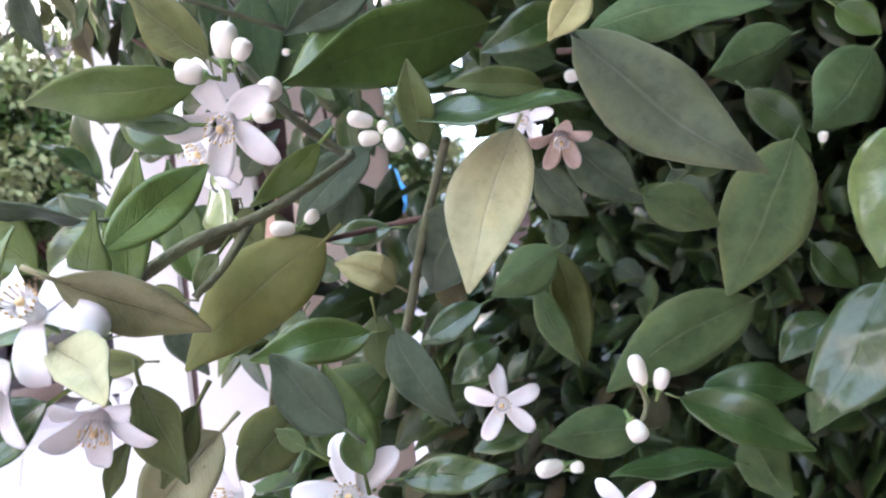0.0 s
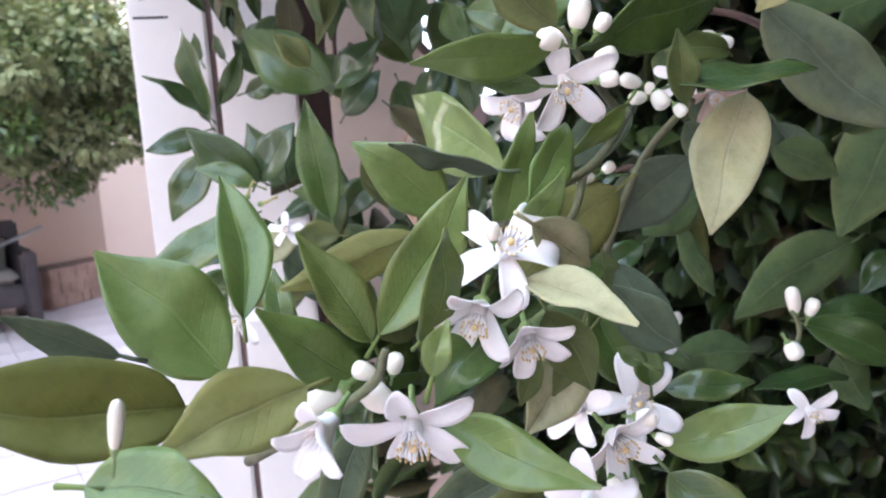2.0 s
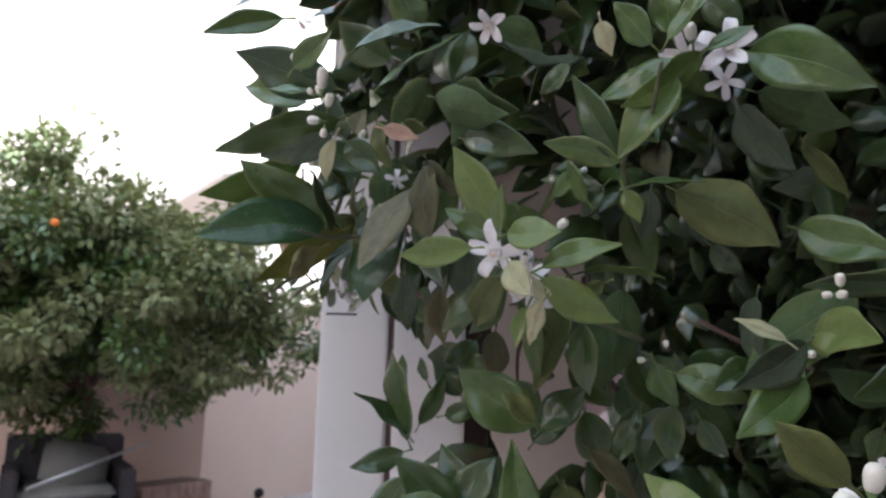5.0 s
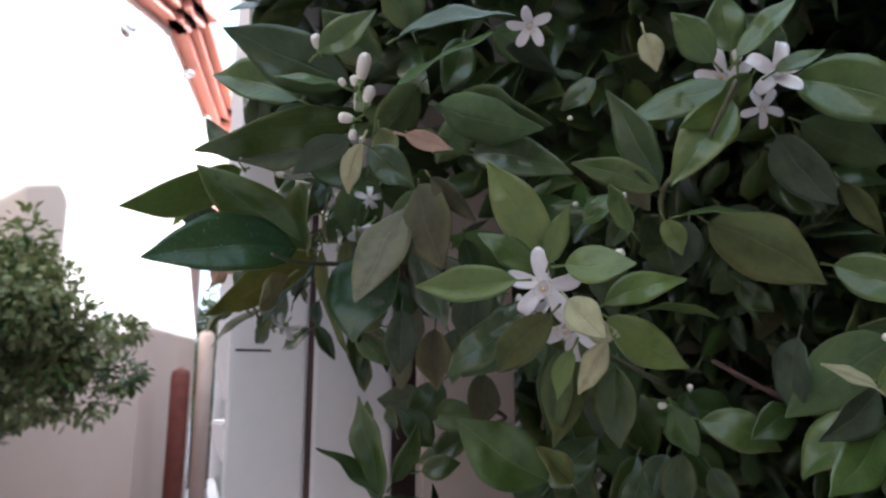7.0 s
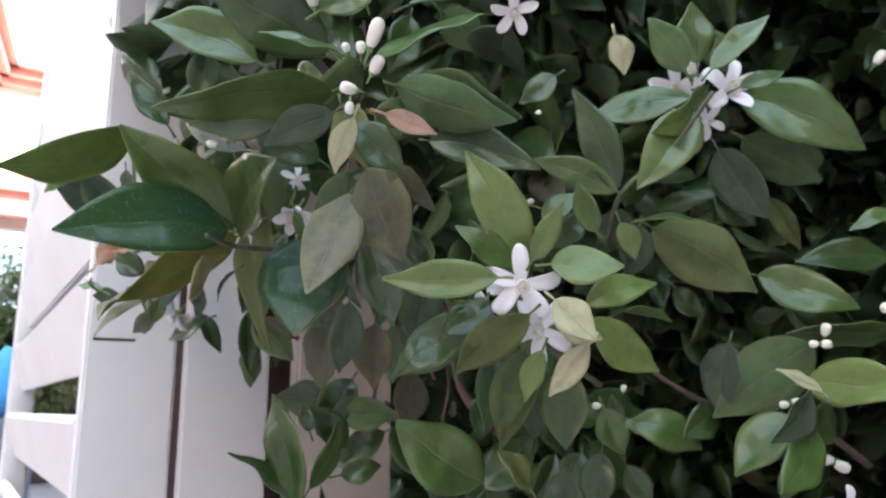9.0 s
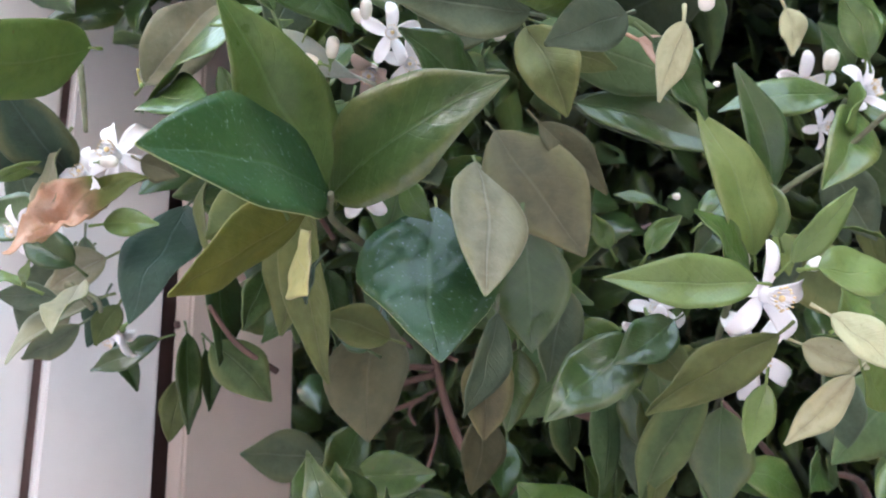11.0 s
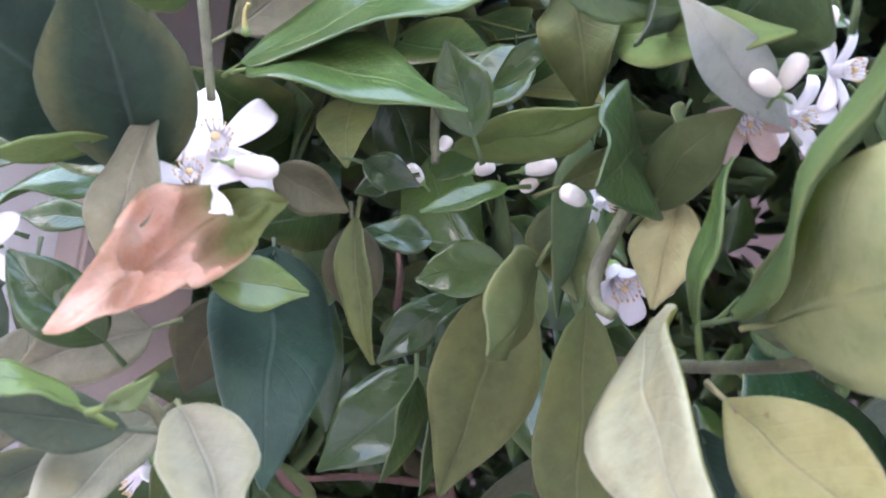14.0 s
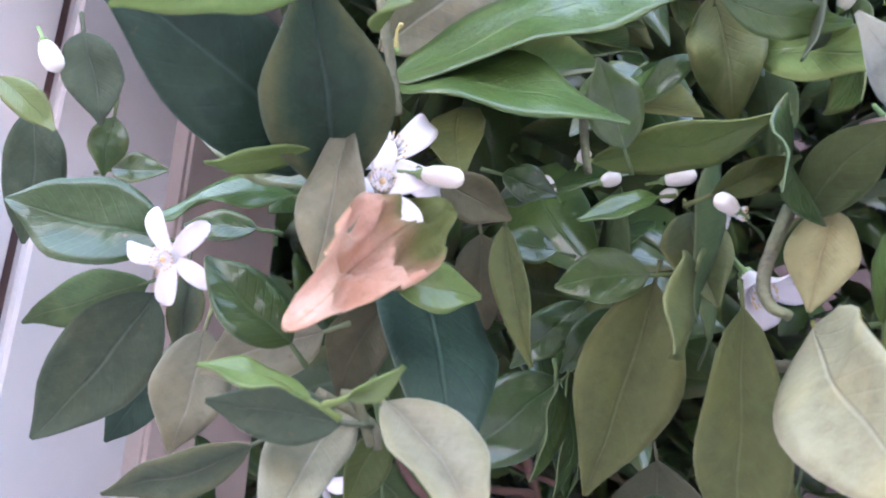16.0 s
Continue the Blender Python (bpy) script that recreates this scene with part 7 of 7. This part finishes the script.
flower((-0.3339, 0.6858, 1.4089), (-0.45, 0.58, -0.66), 0.0300, 62, 15, 5, 1)
flower((-0.3529, 0.6617, 1.4899), (-0.86, -0.51, -0.08), 0.0369, 82, 20, 5, 0)
flower((-0.3746, 0.7124, 1.4588), (-0.86, -0.30, -0.40), 0.0250, 76, 20, 5, 0)
flower((-0.2783, 0.5734, 1.4931), (-0.15, -0.93, -0.33), 0.0209, 80, 0, 5, 2)
flower((-0.2990, 0.5170, 1.5053), (-0.57, -0.59, -0.57), 0.0230, 55, 0, 5, 0)
flower((-0.2781, 0.5686, 1.4702), (-0.46, -0.41, -0.79), 0.0353, 30, 0, 5, 0)
flower((-0.3696, 0.6541, 1.4720), (-0.88, -0.45, 0.15), 0.0261, 60, 0, 5, 0)
flower((-0.1703, 0.4770, 1.4080), (-0.93, -0.37, -0.08), 0.0259, 50, 0, 5, 0)
bud((-0.0640, 0.2442, 1.2842), (0.15, -0.20, 0.97), 0.0116, 1.25)
bud((-0.0573, 0.2380, 1.2792), (0.53, -0.25, 0.81), 0.0070, 1.47)
bud((-0.0763, 0.2435, 1.2748), (-0.94, -0.18, 0.28), 0.0091, 1.47)
bud((-0.0526, 0.2492, 1.2680), (0.90, -0.33, 0.28), 0.0090, 1.47)
bud((-0.0535, 0.2438, 1.2595), (0.93, -0.35, 0.11), 0.0073, 1.47)
bud((-0.0275, 0.2918, 1.2617), (-0.92, -0.28, 0.26), 0.0100, 1.10)
bud((-0.0188, 0.2916, 1.2581), (0.09, -0.25, 0.96), 0.0052, 1.47)
bud((-0.0246, 0.2915, 1.2542), (-0.95, -0.29, -0.07), 0.0083, 1.25)
bud((-0.0150, 0.2894, 1.2525), (0.40, -0.32, -0.86), 0.0087, 1.54)
bud((-0.0051, 0.2912, 1.2476), (0.55, -0.32, -0.77), 0.0061, 1.62)
bud((-0.1673, 0.1830, 1.1656), (-0.85, -0.27, -0.45), 0.0169, 0.96)
bud((-0.1525, 0.1773, 1.1769), (-0.89, -0.17, 0.43), 0.0067, 1.40)
bud((-0.1493, 0.1726, 1.1704), (-0.69, -0.16, 0.70), 0.0096, 1.47)
bud((-0.1433, 0.1789, 1.1778), (0.23, -0.21, 0.95), 0.0065, 1.32)
bud((-0.1149, 0.1654, 1.2154), (-0.10, -0.18, 0.98), 0.0051, 1.47)
bud((-0.2300, 0.0943, 1.1789), (-0.96, -0.18, -0.21), 0.0122, 1.00)
bud((-0.1975, 0.1067, 1.1923), (0.22, -0.20, 0.96), 0.0102, 0.51)
bud((-0.0504, 0.2255, 1.1341), (0.90, -0.43, -0.04), 0.0080, 1.47)
bud((-0.0448, 0.2235, 1.1259), (0.81, -0.46, -0.36), 0.0067, 1.18)
bud((-0.0635, 0.2240, 1.1092), (0.35, -0.45, -0.82), 0.0075, 1.47)
bud((-0.0579, 0.2227, 1.1060), (0.19, -0.44, -0.88), 0.0075, 1.47)
bud((0.0879, 0.3574, 1.1404), (-0.26, -0.17, 0.95), 0.0158, 0.88)
bud((0.0984, 0.3560, 1.1355), (0.23, -0.21, 0.95), 0.0104, 1.25)
bud((0.0834, 0.3497, 1.1130), (0.37, -0.41, -0.83), 0.0102, 1.62)
bud((-0.0568, 0.2703, 1.2223), (-0.95, -0.28, 0.10), 0.0089, 1.10)
bud((-0.0459, 0.2704, 1.2256), (0.79, -0.27, 0.56), 0.0057, 1.47)
bud((0.0459, 0.3951, 1.0837), (-0.95, -0.29, -0.07), 0.0150, 1.03)
bud((0.0609, 0.3951, 1.0829), (0.93, -0.28, 0.26), 0.0072, 1.47)
bud((0.2278, 0.4414, 1.2490), (0.09, -0.25, 0.96), 0.0066, 1.47)
bud((-0.3094, 0.3629, 1.4963), (0.11, -0.56, 0.82), 0.0130, 0.88)
bud((-0.3057, 0.3694, 1.4850), (0.25, -0.62, 0.75), 0.0084, 1.18)
bud((-0.3161, 0.3768, 1.4746), (-0.99, 0.11, 0.12), 0.0074, 1.25)
bud((-0.3127, 0.3711, 1.4923), (-0.19, -0.44, 0.88), 0.0053, 1.47)
bud((-0.3186, 0.3739, 1.4921), (-0.62, -0.21, 0.76), 0.0042, 1.47)
bud((-0.3113, 0.3869, 1.4699), (-0.05, -0.07, -1.00), 0.0054, 1.47)
bud((-0.3310, 0.3850, 1.5184), (-0.34, -0.36, 0.87), 0.0076, 1.32)
bud((-0.0751, 0.4016, 1.5501), (-0.27, -0.40, 0.88), 0.0118, 1.18)
bud((-0.1596, 0.4060, 1.4192), (0.59, -0.70, 0.40), 0.0078, 1.32)
bud((0.0261, 0.3576, 1.3952), (-0.99, 0.15, -0.05), 0.0104, 1.18)
bud((0.0014, 0.3833, 1.3836), (-0.19, -0.44, 0.88), 0.0078, 1.32)
bud((0.0027, 0.3847, 1.3746), (0.75, -0.66, -0.07), 0.0064, 1.47)
bud((-0.0046, 0.3882, 1.3747), (-0.99, 0.15, -0.05), 0.0057, 1.47)
bud((-0.0181, 0.4030, 1.3383), (-0.99, 0.15, -0.05), 0.0057, 1.47)
bud((-0.0112, 0.3993, 1.3399), (0.75, -0.66, -0.07), 0.0057, 1.47)
bud((-0.0901, 0.4935, 1.3383), (-0.99, 0.15, -0.05), 0.0055, 1.47)
bud((-0.0744, 0.4834, 1.3499), (-0.19, -0.44, 0.88), 0.0047, 1.47)
bud((0.0469, 0.3544, 1.5625), (0.25, -0.62, 0.75), 0.0098, 1.18)
bud((-0.1406, 0.4321, 1.4627), (-0.19, -0.44, 0.88), 0.0042, 1.47)
bud((0.0865, 0.4529, 1.2993), (-0.99, 0.15, -0.05), 0.0099, 1.32)
bud((0.0973, 0.4489, 1.2943), (0.72, -0.57, -0.39), 0.0108, 1.32)
bud((-0.2005, 0.4239, 1.4169), (-0.48, -0.24, 0.84), 0.0084, 1.32)
bud((-0.2969, 0.4709, 1.4998), (0.25, -0.90, 0.36), 0.0048, 1.47)
bud((-0.1732, 0.4333, 1.5108), (0.42, -0.90, -0.11), 0.0033, 1.47)
bud((-0.1580, 0.4658, 1.4657), (0.42, -0.90, -0.11), 0.0040, 1.47)
bud((-0.3677, 0.6384, 1.4758), (0.13, -0.97, -0.20), 0.0107, 0.88)
bud((-0.3636, 0.6923, 1.4924), (-0.59, 0.80, -0.14), 0.0077, 1.03)
bud((-0.3059, 0.6148, 1.5062), (-0.35, -0.60, 0.72), 0.0049, 1.47)
bud((-0.2783, 0.6103, 1.5091), (-0.04, -0.96, 0.26), 0.0070, 1.40)
bud((-0.2938, 0.6298, 1.5028), (-0.70, 0.43, 0.57), 0.0071, 1.25)
bud((-0.3008, 0.5859, 1.4972), (0.02, -0.99, 0.11), 0.0095, 0.96)
bud((-0.3004, 0.5899, 1.4919), (-0.46, 0.77, -0.44), 0.0058, 1.25)
bud((-0.3448, 0.5267, 1.4921), (-0.69, 0.65, 0.32), 0.0074, 1.10)
bud((-0.3386, 0.5203, 1.4975), (-0.35, -0.60, 0.72), 0.0084, 1.03)
bud((-0.3295, 0.5110, 1.5139), (-0.42, -0.47, 0.78), 0.0081, 1.03)
bud((-0.3305, 0.5149, 1.5124), (-0.61, -0.01, 0.79), 0.0060, 1.18)
bud((-0.3346, 0.5400, 1.5280), (-0.35, -0.60, 0.72), 0.0051, 1.47)
bud((-0.3191, 0.5735, 1.4802), (-0.69, 0.65, 0.32), 0.0075, 1.18)
bud((-0.4023, 0.7383, 1.5084), (0.17, -0.48, -0.86), 0.0093, 1.03)
style((-0.3439, 0.6657, 1.5358), (-0.58, -0.09, 0.81), 0.0094)
style((-0.2325, 0.5000, 1.2145), (-0.45, -0.19, 0.88), 0.0159)
style((-0.2234, 0.4983, 1.2020), (0.40, -0.38, -0.83), 0.0159)
style((-0.2129, 0.4979, 1.2093), (0.89, -0.35, 0.29), 0.0144)
style((-0.2243, 0.4995, 1.2180), (0.36, -0.26, 0.90), 0.0136)
style((-0.2277, 0.4983, 1.1963), (-0.25, -0.33, -0.91), 0.0136)
twig([(-0.111, 0.230, 1.204), (-0.097, 0.235, 1.210), (-0.080, 0.240, 1.220), (-0.062, 0.250, 1.226), (-0.046, 0.266, 1.236), (-0.031, 0.286, 1.248)], .0026, .0016, TWIG)
twig([(-0.065, 0.265, 1.282), (-0.051, 0.272, 1.263), (-0.036, 0.286, 1.250), (-0.031, 0.286, 1.248)], .0015, .0022, TWIG)
twig([(0.005, 0.301, 1.252), (-0.002, 0.331, 1.233), (-0.009, 0.345, 1.213), (-0.019, 0.359, 1.176), (-0.034, 0.367, 1.126)], .0018, .0026, TWIG)
twig([(-0.079, 0.235, 1.203), (-0.070, 0.240, 1.212), (-0.063, 0.250, 1.225)], .0012, .0018, TWIG)
twig([(-0.050, 0.300, 1.216), (-0.030, 0.330, 1.219), (-0.008, 0.345, 1.222)], .0012, .0016, BARK)
twig([(-0.146, 0.160, 1.187), (-0.150, 0.164, 1.177), (-0.167, 0.174, 1.164), (-0.190, 0.194, 1.147)], .0012, .0018, TWIG)
twig([(0.087, 0.357, 1.135), (0.090, 0.355, 1.124), (0.085, 0.350, 1.115)], .001, .0014, TWIG)
twig([(-0.191, 0.427, 1.418), (-0.180, 0.445, 1.390), (-0.150, 0.458, 1.371), (-0.089, 0.490, 1.352)], .0014, .002, TWIG)
twig([(-0.046, 0.499, 1.369), (-0.007, 0.497, 1.349), (0.038, 0.502, 1.334)], .0016, .0024, BARK)
twig([(0.084, 0.483, 1.321), (0.116, 0.469, 1.314), (0.167, 0.474, 1.291)], .002, .003, BARK)
twig([(-0.107, 0.360, 1.509), (-0.105, 0.399, 1.485), (-0.115, 0.430, 1.467), (-0.093, 0.470, 1.444)], .0012, .002, TWIG)
twig([(-0.348, 0.510, 1.433), (-0.327, 0.533, 1.433), (-0.272, 0.576, 1.443)], .0012, .002, TWIG)
twig([(-0.282, 0.690, 1.428), (-0.262, 0.691, 1.408), (-0.238, 0.685, 1.393)], .0014, .002, BARK)
twig([(-0.166, 0.737, 1.404), (-0.140, 0.718, 1.406), (-0.113, 0.697, 1.404), (-0.099, 0.685, 1.403)], .0016, .0028, BARK)
twig([(-0.161, 0.708, 1.318), (-0.159, 0.709, 1.357), (-0.143, 0.706, 1.383), (-0.121, 0.697, 1.392), (-0.097, 0.683, 1.399)], .0018, .0028, BARK)
twig([(-0.095, 0.691, 1.428), (-0.098, 0.683, 1.400), (-0.098, 0.672, 1.367), (-0.091, 0.663, 1.342), (-0.078, 0.635, 1.317)], .0026, .0040, BARK)
twig([(-0.150, 0.701, 1.376), (-0.137, 0.692, 1.373), (-0.114, 0.682, 1.381)], .0015, .002, BARK)
twig([(-0.230, 0.663, 1.500), (-0.227, 0.662, 1.487), (-0.207, 0.672, 1.478)], .0012, .0018, BARK)
twig([(-0.134, 0.759, 1.324), (-0.120, 0.742, 1.331), (-0.147, 0.715, 1.342)], .0015, .0025, BARK)
twig([(-0.140, 0.582, 1.379), (-0.120, 0.558, 1.366), (-0.100, 0.533, 1.352)], .003, .004, BARK)
twig([(-0.098, 0.708, 1.420), (-0.104, 0.721, 1.433), (-0.111, 0.734, 1.446)], .0015, .002, BARK)
twig([(-0.102, 0.682, 1.374), (-0.099, 0.685, 1.354), (-0.097, 0.702, 1.321)], .0012, .0016, BARK)
twig([(-0.086, 0.674, 1.408), (-0.087, 0.704, 1.422), (-0.084, 0.722, 1.436)], .0016, .0022, BARK)
twig([(-0.095, 0.682, 1.390), (-0.108, 0.701, 1.376), (-0.105, 0.700, 1.363)], .0012, .0016, BARK)
twig([(-0.375, 0.648, 1.491), (-0.376, 0.651, 1.507), (-0.378, 0.654, 1.526)], .0011, .0016, TWIG)
twig([(-0.336, 0.562, 1.444), (-0.333, 0.566, 1.448), (-0.330, 0.566, 1.457), (-0.323, 0.558, 1.476)], .0014, .002, TWIG)
twig([(-0.326, 0.610, 1.491), (-0.325, 0.611, 1.502), (-0.324, 0.611, 1.517)], .0012, .0016, TWIG)
twig([(-0.361, 0.657, 1.412), (-0.370, 0.657, 1.421), (-0.372, 0.660, 1.422)], .0012, .0016, TWIG)
twig([(-0.357, 0.657, 1.411), (-0.359, 0.658, 1.417), (-0.364, 0.671, 1.424)], .001, .0014, TWIG)


# ---- the inner foliage of the tree, and unseen leaves that shade it ----
def inside(p):
    """Whether a place lies within the crown, behind its outermost leaves, or in the added canopy out of view."""
    if -0.20 < p.x < 0.02 and 0.70 < p.y < 0.84 and 0.85 < p.z < 1.26:
        return True
    if -0.27 < p.x < 0.0 and 0.62 < p.y < 0.78 and p.z > 1.47 and p.z < 2.0:
        return True
    if -0.36 < p.x < -0.27 and 0.72 < p.y < 0.80 and 1.60 < p.z < 1.9:
        return True
    # added canopy above the view, to hold back light from overhead
    if -0.42 < p.x < 0.1 and 0.50 < p.y < 0.86 and p.z > 1.77:
        return p.z < 2.05
    if 0.80 < p.y < 1.0 and p.x < 0.02:
        return False
    if p.z < 1.44 and 0.42 < p.y < 1.08 and p.x < (0.78 if p.y > 0.5 else 0.42):
        return False
    deep = p.x > 0.26 and p.y > 0.74 and p.x * 0.7 + p.y * 0.7 > 0.87
    upper = p.x > 0.12 and p.y > 0.76 and p.x * 0.7 + p.y * 0.7 > 0.73 and p.z > 1.44
    low = p.x > 0.0 and p.y > 0.80 and p.z < 1.15
    high = p.x > -0.22 and 0.73 < p.y < 0.80 and p.z > 1.52
    right = p.x > 0.40 and -1.1 < p.y < p.x + 0.12
    # over and roof: added leaf masses out of view that block sky light
    over = p.z > 1.58 and p.x > 0.14 and p.y < 0.32
    roof = p.z > 2.0 and (p.x > 0.42 or p.x > -0.05 and p.y > 0.6)
    return over or roof or deep or upper or low or high or right


def beyond(p):
    """Whether a place lies past the rounded, lumpy outer bound of the crown."""
    lumps = 0.16 * (math.sin(5.3 * p.x + 3.1 * p.z) + math.sin(4.7 * p.y - 3.7 * p.z))
    return ((p.x - 0.85) / 1.17) ** 4 + ((p.y - 0.6) / 1.72) ** 4 + ((p.z - 1.45) / 1.66) ** 4 > 1.0 + lumps


def inner_leaves(count, seed, kinds, low=(-0.40, 0.5, 0.3), high=(1.1, 1.5, 2.6), size=(0.05, 0.09), far=False):
    rnd = random.Random(seed)
    for kind, share in kinds:
        bm = bmesh.new()
        uv = bm.loops.layers.uv.new("UVMap")
        done = 0
        while done < count * share:
            p = Vector(rnd.uniform(a, b) for a, b in zip(low, high))
            if not inside(p):
                continue
            way = Vector((rnd.gauss(-0.5, 0.6), rnd.gauss(-0.5, 0.6), rnd.gauss(-0.45, 0.6))).normalized()
            face = Vector((rnd.gauss(-0.4, 0.7), rnd.gauss(-0.4, 0.7), rnd.gauss(0.3, 0.6)))
            length = rnd.uniform(*size)
            if far:
                if not beyond(p):
                    small_leaf(bm, uv, p, way, face, length)
                done += 1
                continue
            leaf_sheet(bm, uv, length, length * rnd.uniform(0.42, 0.54), leaf_pose(p, p + way, face), rnd.uniform(0, 0.6), 0.22, 0.05, 0, 0, 5, 1, 0.44, done)
            done += 1
        tagged(part("inner_leaves", bm, LEAF[kind], tree, "", True), kind="stuff")


# mostly the dark kind, so leaf colour adds to the shade inside
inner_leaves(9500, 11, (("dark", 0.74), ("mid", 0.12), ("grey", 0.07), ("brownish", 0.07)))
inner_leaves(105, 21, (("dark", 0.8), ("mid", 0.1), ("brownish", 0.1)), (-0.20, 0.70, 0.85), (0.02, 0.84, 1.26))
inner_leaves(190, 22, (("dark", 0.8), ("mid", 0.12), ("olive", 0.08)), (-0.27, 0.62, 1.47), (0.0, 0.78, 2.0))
# unseen canopy over the near shoots, there only for its shade
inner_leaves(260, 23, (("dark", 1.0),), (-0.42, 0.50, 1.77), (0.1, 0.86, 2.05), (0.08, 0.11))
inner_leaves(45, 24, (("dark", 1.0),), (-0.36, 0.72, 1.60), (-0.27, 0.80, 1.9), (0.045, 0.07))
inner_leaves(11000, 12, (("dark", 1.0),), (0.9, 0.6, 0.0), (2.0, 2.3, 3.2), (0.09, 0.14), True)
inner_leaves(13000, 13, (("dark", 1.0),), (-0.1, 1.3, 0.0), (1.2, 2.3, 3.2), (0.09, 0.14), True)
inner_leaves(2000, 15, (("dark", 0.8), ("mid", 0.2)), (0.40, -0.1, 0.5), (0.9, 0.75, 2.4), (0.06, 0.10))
# unseen leaf masses to the right and overhead, added to darken the interior
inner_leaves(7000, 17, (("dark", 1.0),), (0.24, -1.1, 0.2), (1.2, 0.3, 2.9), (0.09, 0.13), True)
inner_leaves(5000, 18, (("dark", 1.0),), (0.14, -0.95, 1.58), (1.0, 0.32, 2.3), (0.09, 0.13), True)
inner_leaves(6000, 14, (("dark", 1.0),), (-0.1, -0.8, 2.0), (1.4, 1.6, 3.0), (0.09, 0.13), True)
twig([(1.06, 1.42, 0.0), (1.04, 1.40, 0.5), (1.00, 1.36, 1.0), (0.92, 1.30, 1.5), (0.80, 1.20, 2.1)], 0.034, 0.012, BARK, "brown trunk", "trunk")
